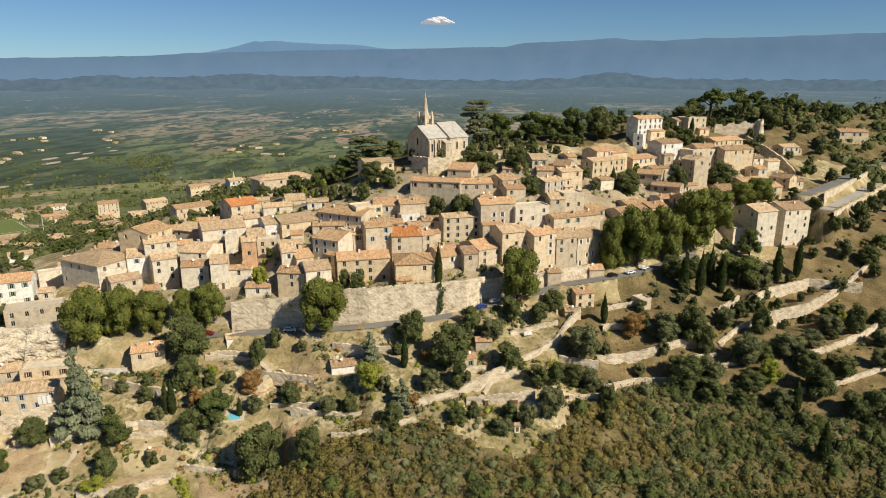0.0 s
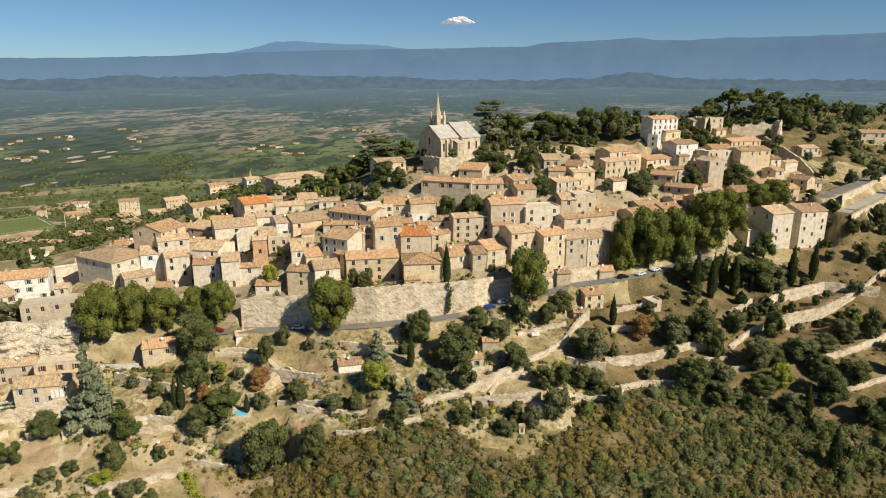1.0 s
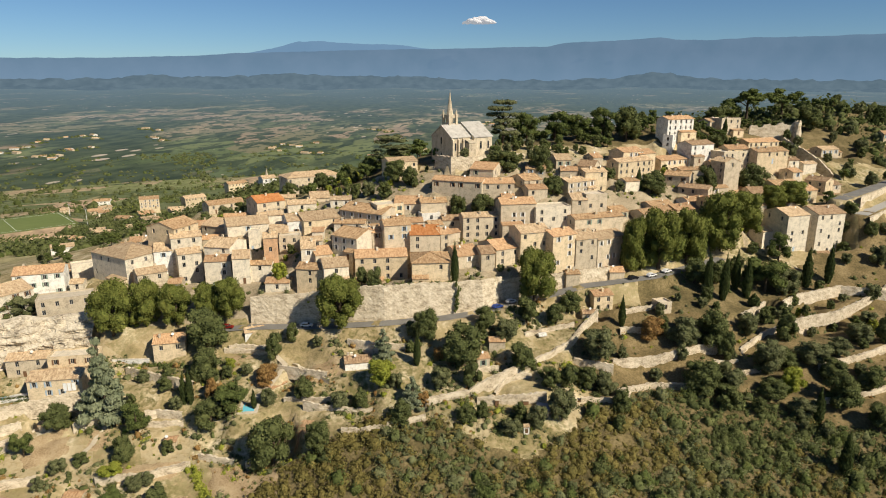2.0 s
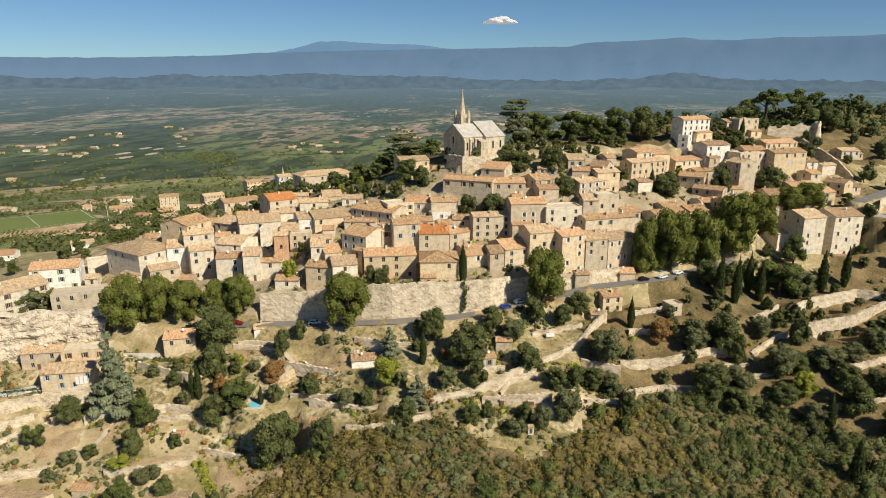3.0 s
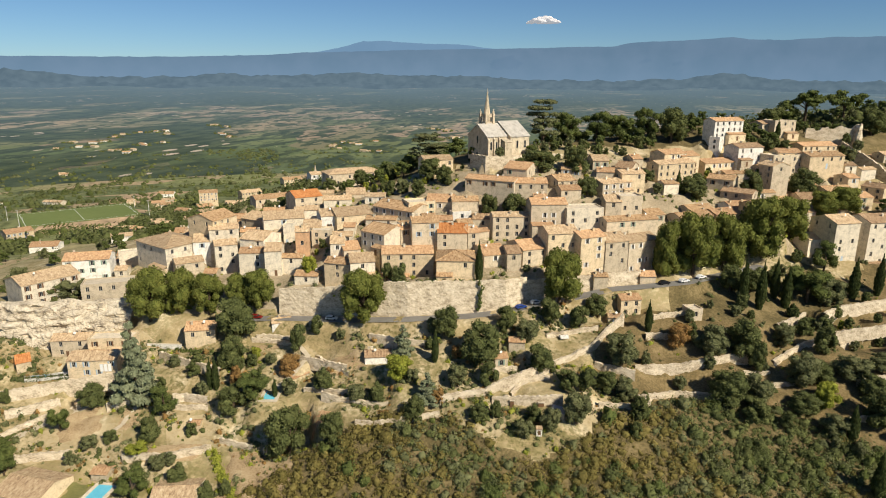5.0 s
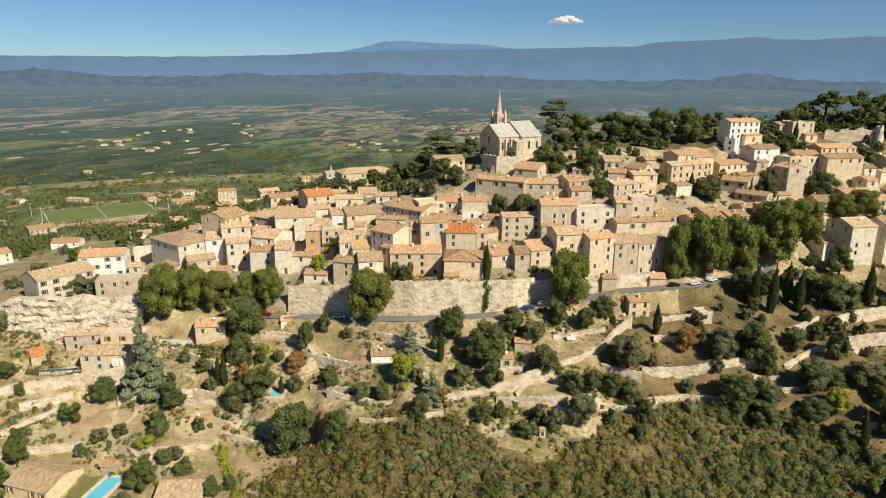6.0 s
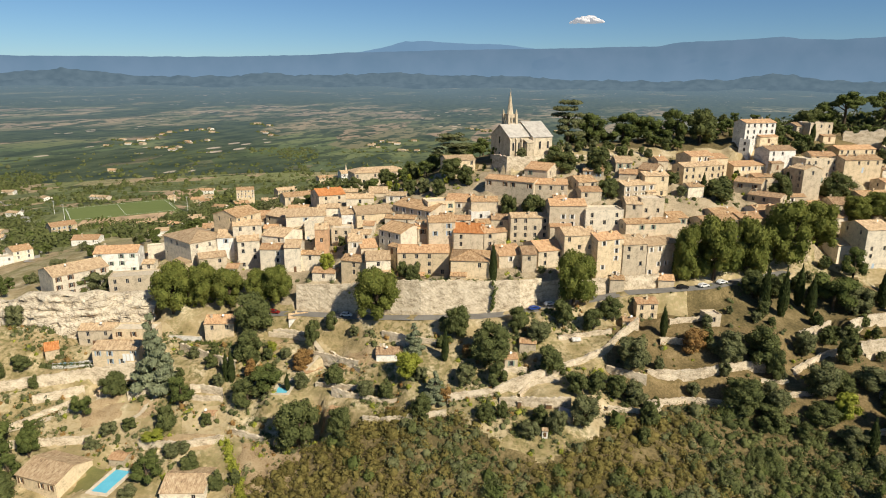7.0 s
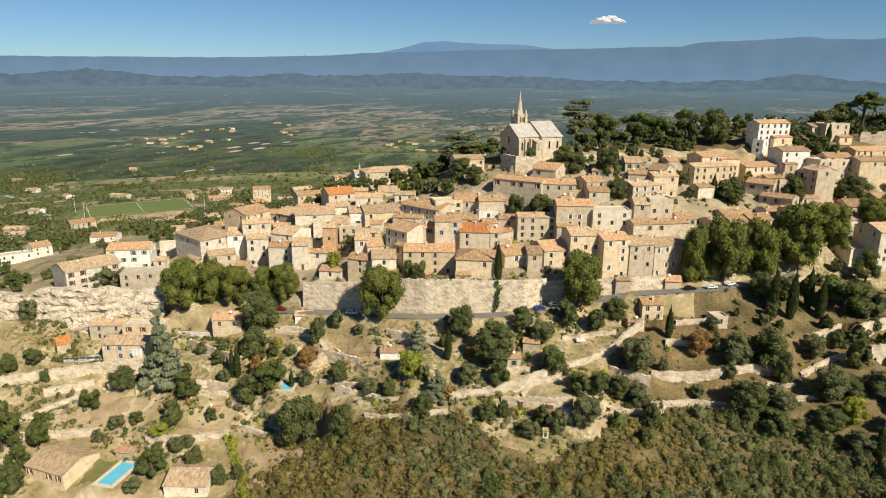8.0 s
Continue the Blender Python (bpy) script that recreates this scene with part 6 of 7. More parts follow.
tree("lime", -22.0, 180.4, 11.0, 8.4)
tree("oak", -14.5, 167.6, 8.1, 8.9)
tree("cedar", -105.8, 171.9, 16.2, 27.2)
tree("cypress", -83.7, 177.9, 2.5, 11.9)
tree("cypress", -81.7, 177.7, 2.7, 12.7)
tree("cypress", -66.6, 177.3, 2.1, 8.4)
tree("cypress", -60.3, 174.3, 1.9, 7.0)
tree("cypress", -1.6, 216.7, 3.2, 16.3)
tree("cypress", 56.0, 212.8, 2.8, 12.3)
tree("cypress", 107.5, 239.4, 4.0, 16.2)
tree("cypress", 134.4, 250.8, 4.3, 16.9)
tree("cypress", 143.7, 252.9, 3.8, 17.2)
tree("cypress", 110.6, 184.5, 3.4, 12.7)
tree("cypress", 111.8, 169.5, 3.9, 15.3)
tree("cypress", 76.2, 290.0, 3.4, 11.0)
tree("cypress", 116.4, 318.3, 3.5, 11.7)
tree("cypress", 138.2, 366.5, 3.0, 11.3)
tree("cypress", 186.2, 388.3, 3.3, 16.3)
tree("cypress", 17.9, 268.3, 2.6, 7.5)
tree("cypress", -55.2, 280.1, 2.3, 8.0)
tree("cypress", 91.2, 234.7, 4.0, 17.9)
tree("cypress", 96.9, 233.5, 4.1, 19.0)
tree("cypress", 104.4, 242.9, 3.7, 16.3)
tree("oak", 88.3, 240.7, 11.5, 11.0)
tree("oak", 97.0, 245.0, 10.5, 9.0)
tree("pine", 116.7, 245.4, 17.8, 15.7)
tree("pine", 127.8, 262.1, 11.2, 14.5)
tree("olive", 125.3, 246.6, 12.7, 10.8)
tree("lebanon", 17.5, 337.0, 21.1, 24.1)
tree("lebanon", -0.0, 349.0, 15.2, 14.7)
tree("pine", 30.1, 343.4, 18.6, 18.3)
tree("pine", 44.8, 347.5, 18.8, 17.9)
tree("pine", 56.9, 348.3, 15.9, 16.7)
tree("pine", 70.9, 351.0, 16.0, 19.5)
tree("oak", 82.1, 350.0, 18.6, 19.6)
tree("oak", 141.1, 389.0, 18.5, 14.2)
tree("umbrella", 171.4, 425.7, 26.0, 23.5)
tree("umbrella", 192.6, 426.1, 25.0, 23.0)
tree("pine", 159.6, 426.7, 18.8, 19.0)
tree("oak", 203.0, 411.9, 17.5, 18.0)
tree("lebanon", -36.9, 314.6, 25.7, 17.6)
tree("oak", -31.8, 288.4, 12.8, 10.8)
tree("oak", -24.3, 282.4, 9.0, 9.0)
tree("oak", -88.6, 316.8, 11.2, 9.9)
tree("oak", -47.4, 278.6, 6.5, 7.9)
tree("oak", -34.3, 273.3, 7.8, 8.2)
tree("olive", -42.3, 278.4, 7.5, 7.4)
tree("oak", 17.3, 286.9, 16.1, 11.1)
tree("oak", 33.3, 290.0, 13.7, 14.5)
tree("oak", 82.4, 291.0, 15.8, 11.1)
tree("oak", 109.1, 300.7, 12.5, 14.0)
tree("oak", 137.5, 319.6, 18.0, 15.1)
tree("oak", 86.4, 211.7, 14.1, 14.4)
tree("oak", 89.7, 207.3, 7.0, 11.3)
tree("olive", 102.4, 202.9, 12.9, 12.2)
tree("oak", 113.6, 217.5, 9.3, 10.7)
tree("olive", 101.2, 219.4, 9.1, 8.9)
tree("olive", 75.4, 208.6, 14.2, 11.1)
tree("rust", 65.5, 209.0, 10.8, 8.9)
tree("olive", 117.6, 206.2, 13.7, 8.6)
tree("olive", 128.3, 211.2, 9.8, 7.0)
tree("oak", 119.7, 190.1, 13.2, 12.6)
tree("oak", 121.8, 199.8, 10.2, 8.5)
tree("lime", 106.8, 194.7, 9.4, 9.9)
tree("oak", 77.5, 192.5, 14.0, 11.8)
tree("olive", 86.8, 194.4, 12.3, 10.4)
tree("olive", 45.8, 196.8, 13.6, 11.9)
tree("olive", 46.6, 186.6, 9.1, 8.1)
tree("oak", 50.0, 179.3, 6.5, 8.7)
tree("oak", 29.4, 183.4, 8.2, 7.9)
tree("oak", 35.4, 185.2, 7.6, 8.0)
tree("oak", 41.0, 187.5, 7.7, 7.3)
tree("olive", 31.9, 173.2, 10.7, 10.9)
tree("oak", 4.1, 168.4, 6.7, 6.0)
tree("oak", 8.6, 170.0, 3.9, 6.1)
tree("olive", 24.3, 169.3, 7.1, 8.2)
tree("olive", 17.0, 165.8, 7.0, 5.6)
tree("olive", 64.3, 195.8, 5.0, 4.9)
tree("pine", -93.6, 167.2, 9.3, 11.0)
tree("oak", -93.3, 158.0, 7.6, 9.6)
tree("oak", -118.1, 166.4, 9.9, 9.1)
tree("pine", -122.0, 157.0, 7.3, 9.0)
tree("olive", -109.7, 153.3, 6.2, 4.9)
tree("olive", -111.9, 147.2, 4.3, 4.5)
tree("lime", -94.0, 151.9, 7.9, 3.9)
tree("oak", -82.2, 162.4, 4.9, 5.1)
tree("oak", -79.0, 147.3, 7.5, 6.1)
tree("pine", -87.8, 140.2, 9.7, 10.2)
tree("oak", -104.4, 155.8, 5.8, 4.5)
tree("oak", -45.7, 177.6, 8.0, 6.9)
tree("olive", -34.0, 173.7, 7.4, 5.6)
tree("oak", -27.8, 174.1, 6.3, 7.0)
tree("rust", -59.4, 185.0, 9.9, 7.2)
tree("olive", -68.1, 178.8, 8.4, 6.8)
tree("rust", -74.7, 178.5, 6.2, 8.5)
tree("oak", -91.4, 181.4, 6.0, 5.1)
tree("olive", -100.6, 185.6, 6.2, 4.8)
tree("olive", -85.6, 175.7, 5.1, 5.3)
tree("olive", -66.9, 187.4, 5.1, 4.1)
tree("lime", -72.7, 189.3, 4.4, 4.6)
tree("olive", -3.9, 180.1, 8.1, 7.8)
tree("oak", 5.6, 182.3, 8.1, 8.6)
tree("oak", -157.2, 201.3, 14.9, 9.6)
tree("olive", -150.6, 204.2, 13.8, 10.0)
tree("lime", -65.1, 221.2, 7.3, 9.0)
tree("oak", -29.4, 213.7, 7.6, 9.6)
tree("oak", -34.2, 215.5, 5.2, 7.2)

for kind, x, y, w, h in (("olive", 140.5, 221.7, 10.6, 8.6), ("oak", 149.0, 220.0, 8.8, 12.6), ("olive", 122.2, 201.0, 8.8, 5.7), ("oak", 132.7, 196.9, 10.7, 8.0), ("oak", 134.0, 181.0, 12.9, 11.9),
                         ("oak", 127.3, 181.8, 9.8, 9.6), ("olive", 147.2, 202.0, 7.9, 7.4), ("oak", 108.3, 205.1, 9.5, 8.5), ("oak", 176.7, 260.1, 11.2, 10.2), ("olive", 149.6, 232.8, 7.6, 6.1),
                         ("oak", 100.2, 192.5, 11.4, 7.3), ("olive", 106.9, 186.8, 10.3, 7.3), ("oak", 84.9, 188.2, 11.0, 7.8), ("olive", 155.0, 214.0, 9.0, 7.0), ("oak", 162.0, 226.0, 9.0, 8.0),
                         ("pine", -136.5, 136.5, 14.0, 20.0), ("pine", -127.7, 141.3, 7.3, 9.0), ("oak", -123.8, 125.5, 11.0, 9.0), ("olive", -89.1, 133.7, 6.4, 4.5),
                         ("oak", -68.2, 143.0, 6.2, 6.2), ("olive", -84.2, 151.7, 6.6, 3.8), ("oak", -151.8, 165.3, 8.2, 6.0), ("oak", -156.7, 159.7, 8.2, 7.2)):
    tree(kind, x, y, w, h)


def grove(kinds, count, seed, x0, x1, y0, y1, low, high, test=None):
    """Trees strewn over a stretch of hillside, clear of houses and roads."""
    rng = random.Random(seed)
    done = []
    for _ in range(count * 12):
        if len(done) == count:
            break
        x, y = rng.uniform(x0, x1), rng.uniform(y0, y1)
        if test and not test(x, y):
            continue
        h = rng.uniform(low, high)
        if math.dist((x, y), (-61, 168)) < 9:
            continue
        if any(math.dist((x, y), p) < h * 0.45 for p in done):
            continue
        if any(math.dist((x, y), (q[0] - math.sin(radians(q[6])) * q[4] / 2, q[1] + math.cos(radians(q[6])) * q[4] / 2)) < max(q[3], q[4]) * 0.62 + h * 0.25 for q in LOTS):
            continue
        if any(math.dist((x, y), (a[0] + (b[0] - a[0]) * f, a[1] + (b[1] - a[1]) * f)) < r[2] / 2 + h * 0.3 for r in ROADS for a, b in zip(r[4], r[4][1:]) for f in (0, 0.25, 0.5, 0.75, 1)):
            continue
        done.append((x, y))
        tree(rng.choice(kinds), x, y, h * rng.uniform(0.75, 1.05), h, y0 > 224 or x1 < -160)


# woods on the hilltop behind the church and along the ridge
grove(("pine", "pine", "oak"), 60, 1, 18, 150, 318, 372, 5, 9, lambda x, y: y > 318 + 0.22 * x)
grove(("pine", "oak", "pine", "pine", "cypress"), 120, 2, 90, 330, 385, 520, 5, 10, lambda x, y: y > 300 + 0.5 * x)
for k in range(9):
    tree("oak" if k % 3 else "olive", 178 + 6.8 * k + (k % 2) * 2, 279 + 6.6 * k, 6.5 + k % 3, 6 + (k * 2) % 4)
for x, y, h in ((161, 277, 8), (166, 285, 7), (158, 289, 8), (170, 275, 7)):
    tree("oak", x, y, h, h)

grove(("pine", "olive", "olive"), 50, 14, 190, 330, 330, 500, 4, 8)
grove(("oak", "olive", "olive"), 34, 15, 150, 260, 225, 340, 4, 7.5)
grove(("oak", "olive", "pine", "olive"), 26, 13, 125, 240, 180, 300, 3.5, 6.5)
grove(("oak", "pine", "olive"), 40, 3, 150, 260, 262, 400, 5, 9)
grove(("pine", "pine", "oak"), 55, 4, -75, -12, 296, 400, 6, 11)
grove(("pine", "olive"), 45, 5, -200, -70, 300, 420, 5, 9)
grove(("oak", "pine", "oak", "olive"), 30, 16, 8, 66, 284, 322, 4, 7.5)
grove(("oak", "olive", "cypress", "olive"), 12, 6, 66, 128, 226, 262, 4, 7, lambda x, y: y < 212 + 0.42 * x)
grove(("oak", "olive", "olive"), 14, 7, 60, 165, 178, 236, 4, 7)
grove(("oak", "olive", "rust", "oak"), 16, 8, -60, 60, 168, 205, 3.5, 7, lambda x, y: not (0 < x < 46 and -15 < y - 178.5 - 0.68 * (x - 5) < 3))
grove(("oak", "olive", "oak", "lime"), 14, 9, -150, -50, 145, 190, 3.5, 7)
grove(("oak", "oak", "lime", "olive"), 90, 10, -140, 150, 225, 320, 3, 6)
grove(("pine", "pine", "olive"), 60, 11, -330, -165, 180, 430, 5, 10)
grove(("pine", "oak"), 14, 12, -160, -120, 120, 150, 6, 11)


# ---- scrub and valley ----
def clumps(name, label, category, leaf, spots, per, size, seed):
    """Many low shrubs as one stuff object. spots: x, y, z, radius, height."""
    rng = np.random.default_rng(seed)
    sp = np.array(spots)
    n = len(sp)
    u = rng.normal(size=(n, per, 3))
    u /= np.linalg.norm(u, axis=2)[..., None]
    u[..., 2] = np.abs(u[..., 2]) * 1.15 - 0.15
    bumpy = lambda q: 1 + 0.42 * np.sin(q[..., :1] * 5 + sp[:, None, :1]) * np.sin(q[..., 1:2] * 4 + sp[:, None, 1:2])
    radii = np.stack([sp[:, 3], sp[:, 3], sp[:, 4]], 1)[:, None]
    r = rng.uniform(0.68, 1.28, (n, per, 1)) * bumpy(u)
    c = (sp[:, None, :3] + u * r * radii).reshape(-1, 3)
    s = size * rng.uniform(0.5, 1.3, (len(c), 1)) * np.repeat(np.clip(sp[:, 3] / 1.5, 0.6, 3.5), per)[:, None]
    nor = u.reshape(-1, 3) + rng.normal(size=c.shape) * 0.45
    nor /= np.linalg.norm(nor, axis=1)[:, None]
    a = np.cross(nor, rng.normal(size=c.shape))
    a /= np.linalg.norm(a, axis=1)[:, None]
    b = np.cross(nor, a)
    v = np.stack([c - a * s, c + b * s * 0.75, c + a * s, c - b * s * 0.75], 1).reshape(-1, 3)
    # a dense heart of twigs and leaves under the sprays
    ball = bmesh.new()
    bmesh.ops.create_icosphere(ball, subdivisions=2 if per > 60 else 1, radius=1.0)
    dirs = np.array([q.co for q in ball.verts])
    tris = np.array([[q.index for q in f.verts] for f in ball.faces])
    ball.free()
    d = np.repeat(dirs[None], n, 0)
    heart = sp[:, None, :3] + d * bumpy(d) * radii * rng.uniform(0.48, 0.90, (n, len(dirs), 1))
    hearts = (tris[None] + (np.arange(n) * len(dirs))[:, None, None] + len(v)).reshape(-1, 3)
    me = bpy.data.meshes.new(name)
    me.from_pydata(v.tolist() + heart.reshape(-1, 3).tolist(), [], np.arange(len(v)).reshape(-1, 4).tolist() + hearts.tolist())
    me.polygons.foreach_set("use_smooth", [False] * (len(v) // 4) + [True] * len(hearts))
    me.materials.append(LEAF[leaf])
    return tagged(new(name, me), label, category, kind="stuff")


rng = np.random.default_rng(4)
wild = []
while len(wild) < 9500:
    x, y = rng.uniform(-62, 165), rng.uniform(96, 198)
    e = float(lower_edge(x))
    if y < e - 1 and rng.random() < 0.35 + 0.65 * smooth((e - y) / 4):
        wild.append((x, y))
wx, wy = np.array(wild).T
wz = ground(wx, wy)
tone = np.sin(wx * 0.09 + 1.7 * np.sin(wy * 0.05)) + np.sin(wy * 0.13 + wx * 0.03) + rng.normal(size=len(wx)) * 0.7 + np.clip((wx - 30) / 40, -0.6, 1.4)
rad = 0.4 + 1.9 * rng.random(len(wx)) ** 2.0
hig = rad * rng.uniform(0.55, 1.15, len(wx)) + 0.2
for leaf, lo, hi, label in (("scrub", -9, 0.7, "dry yellow-green garrigue scrub on the slope"), ("olive", 0.7, 1.4, "grey-green garrigue bushes on the slope"), ("oak", 1.4, 9, "dark kermes oak scrub on the slope")):
    k = (tone > lo) & (tone <= hi)
    clumps("scrub", label, "scrub", leaf, np.stack([wx, wy, wz, rad, hig], 1)[k], 52, 0.22, len(leaf))

# taller shrubs and young oaks standing out of the scrub
tall = []
while len(tall) < 900:
    x, y = rng.uniform(-58, 165), rng.uniform(100, 196)
    if y < float(lower_edge(x)) - 2 and math.sin(x * 0.11 + 2 * math.sin(y * 0.07)) + math.sin(y * 0.19 - x * 0.06) + rng.normal() * 0.6 > -0.1 - 0.01 * x:
        tall.append((x, y))
tx, ty = np.array(tall).T
tr = 1.0 + 1.8 * rng.random(len(tx)) ** 1.5
pick = rng.random(len(tx)) + np.clip(tx / 200, -0.2, 0.5)
for leaf, lo, hi, label in (("scrub", -1, 0.25, "tall dry yellow-green shrubs on the slope"), ("olive", 0.25, 0.5, "tall grey-green shrubs on the slope"), ("pine", 0.5, 0.75, "tall mid-green shrubs on the slope"), ("oak", 0.75, 2, "young dark oaks in the scrub")):
    k = (pick >= lo) & (pick < hi)
    clumps("shrubs", label, "shrub", leaf, np.stack([tx, ty, ground(tx, ty) + 0.3, tr, tr * rng.uniform(1.0, 1.5, len(tx))], 1)[k], 170, 0.165, 91 + len(leaf))

# garden and terrace bushes
small = []
while len(small) < 2600:
    x, y = rng.uniform(-175, 50 if len(small) % 3 else 235), rng.uniform(136, 310)
    front = np.interp(x, [-160, -80, -20, 20, 60, 90, 165, 235], [190, 196, 199, 214, 232, 250, 275, 320])
    if float(lower_edge(x)) < y < front and math.sin(x * 0.16 + 2 * math.sin(y * 0.11)) + math.sin(y * 0.3 + x * 0.05) + rng.normal() * 0.5 > 0.25:
        small.append((x, y))
bx, by = np.array(small).T
bz = ground(bx, by)
mixed = rng.random(len(bx))
rad = 0.3 + 1.3 * rng.random(len(bx)) ** 2
hig = rad * rng.uniform(0.7, 1.3, len(bx))
# shrubs and creepers in the yards of the village
yard = []
while len(yard) < 520:
    x, y = rng.uniform(-125, 150), rng.uniform(205, 335)
    if not float(village_front(x)) - 2 < y < float(village_back(x)) + 4:
        continue
    if any(abs((x - q[0]) * math.cos(radians(q[6])) + (y - q[1]) * math.sin(radians(q[6]))) < q[3] / 2 + 0.5 and -0.6 < (y - q[1]) * math.cos(radians(q[6])) - (x - q[0]) * math.sin(radians(q[6])) < q[4] + 0.5 for q in LOTS):
        continue
    yard.append((x, y))
yx, yy = np.array(yard).T
yr = rng.uniform(0.5, 1.5, len(yx))
for leaf, a, label in (("oak", 0, "dark green shrubs in village yards"), ("lime", 3, "yellow-green creepers and shrubs in village yards"), ("olive", 1, "grey-green shrubs in village yards")):
    k = (np.arange(len(yx)) % 4 == a) | ((np.arange(len(yx)) % 4 == 2) & (leaf == "oak"))
    clumps("bushes", label, "bush", leaf, np.stack([yx, yy, ground(yx, yy), yr, yr * 1.1], 1)[k], 60, 0.22, 51 + a)

for leaf, lo, hi, label in (("olive", 0, 0.4, "grey-green bushes along the terraces"), ("oak", 0.4, 0.75, "dark green bushes along the terraces"), ("lime", 0.75, 0.88, "yellow-green garden shrubs"), ("rust", 0.88, 1, "brown dry shrubs along the terraces")):
    k = (mixed >= lo) & (mixed < hi)
    clumps("bushes", label, "bush", leaf, np.stack([bx, by, bz, rad, hig], 1)[k], 44, 0.24, 11 + len(leaf))

hedge = [(-74 + 19 * f + rng.normal() * 0.5, 159 - 22 * f + rng.normal() * 0.5, 0, rng.uniform(0.9, 1.6), rng.uniform(1.2, 2.2)) for f in np.linspace(0, 1, 34)]
hedge = [(x, y, at(x, y), r, h) for x, y, _, r, h in hedge]
clumps("hedge", "yellow-green clipped hedge beside a dry field", "hedge", "lime", hedge, 70, 0.26, 77)

far_rng = random.Random(12)
FARMS = []
while len(FARMS) < 190:
    d = 470 * math.exp(far_rng.random() * 1.7)
    a = radians(far_rng.uniform(-48, 30))
    x, y = 15 + d * math.sin(a), d * math.cos(a)
    if (-340 < x < 240 and y < 470) or (abs(x + 410) < 75 and abs(y - 538) < 75) or (x > 60 and d < 900):
        continue
    if math.sin(x * 0.006 + 2) + math.sin(y * 0.005 + x * 0.002) < far_rng.uniform(-0.9, 0.9):
        continue
    for k in range(far_rng.choice((1, 1, 2, 4))):
        FARMS.append((x + k * far_rng.uniform(-30, 30), y + k * far_rng.uniform(-30, 30), d))


# trees of the valley, in hedgerows and woods
far = []
while len(far) < 18000:
    d = 400 * math.exp(rng.random() ** 1.25 * 1.5)
    a = radians(rng.uniform(-52, 38))
    x, y = 15 + d * math.sin(a), d * math.cos(a)
    if -330 < x < 230 and y < 420:
        continue
    hedge = abs(math.sin(x * 0.012 + y * 0.006 + math.sin(y * 0.004))) < 0.10 or abs(math.sin(y * 0.014 - x * 0.005)) < 0.08
    wood = math.sin(x * 0.0041 + 1.3 * math.sin(y * 0.0037)) + math.sin(y * 0.0052 + x * 0.002) + 0.5 * math.sin(x * 0.017 + y * 0.013)
    p = 0.9 if wood > 0.75 else 0.75 if hedge else 0.06
    if -180 < x < 150 and d < 1300:
        p = max(p, 0.55)
    if x > 150 and d < 900:
        p = 0.16
    if d < 720 and math.sin(x * 0.021 + 2 * math.sin(y * 0.013)) + math.sin(y * 0.027 + x * 0.008) > 0.5:
        p = max(p, 0.38)
    if abs(x + 410) < 62 and abs(y - 538) < 62:
        continue
    if rng.random() < p:
        far.append((x, y, d))
for x, y, d in FARMS:
    for k in range(9):
        a, r = far_rng.uniform(0, math.tau), far_rng.uniform(10, 24)
        far.append((x + r * math.cos(a), y + abs(r * math.sin(a)) * far_rng.choice((1, 1, -0.8)), d))
fx, fy, fd = np.array(far).T
fz = ground(fx, fy)
size = rng.uniform(1.9, 4.8, len(fx)) * (1 + fd / 2600)
pick = rng.random(len(fx))
for leaf, lo, hi, label in (("oak", 0, 0.72, "dark trees of the valley woods and hedges"), ("olive", 0.72, 0.86, "grey-green trees of the valley hedges"), ("pine", 0.86, 1, "mid-green trees of the valley woods")):
    k = (pick >= lo) & (pick < hi)
    clumps("valley_trees", label, "trees", leaf, np.stack([fx, fy, fz, size, size * 1.15], 1)[k], 16, 0.34, 31 + len(leaf))


def cottage(x, y, turn, w, d, h, wall, tile):
    z = at(x, y)
    root = base("farmhouse", pose(x, y, z, 0, 0, turn), "far %s farmhouse among valley fields" % LOOK[wall], "house", "valley farmhouses")
    bm = bmesh.new()
    for q in (((-w / 2, 0), (w / 2, 0)), ((w / 2, 0), (w / 2, d)), ((w / 2, d), (-w / 2, d)), ((-w / 2, d), (-w / 2, 0))):
        poly(bm, (*q[0], -3), (*q[1], -3), (*q[1], h), (*q[0], h))
    for s in (-1, 1):
        poly(bm, (s * w / 2, 0, h), (s * w / 2, d, h), (s * w / 2, d / 2, h + 0.16 * d))
    part("wall", bm, WALL[wall], root)
    bm = bmesh.new()
    for a, b in ((-0.4, d / 2), (d + 0.4, d / 2)):
        pts = [(-w / 2 - 0.3, a, h - 0.1), (w / 2 + 0.3, a, h - 0.1), (w / 2 + 0.3, b, h + 0.16 * d), (-w / 2 - 0.3, b, h + 0.16 * d)]
        prism(bm, pts if a < b else pts[::-1], (0, 0, 0.25))
    part("roof", bm, TILE[tile], root)
    for i in range(max(1, int(w / 4.5))):
        piece("window", FRAME_ME, root, pose(-w / 2 + (i + 0.5) * w / max(1, int(w / 4.5)), -0.05, h - 2.3))
    return root


for x, y, d in FARMS:
    big = 1 + d / 6000
    cottage(x, y, far_rng.uniform(-30, 40), far_rng.uniform(8, 15) * big, far_rng.uniform(7, 10) * big, far_rng.uniform(3, 5) * big, far_rng.choice(("ochre", "white", "stone", "pale")), far_rng.choice(("tan", "red", "tan")))



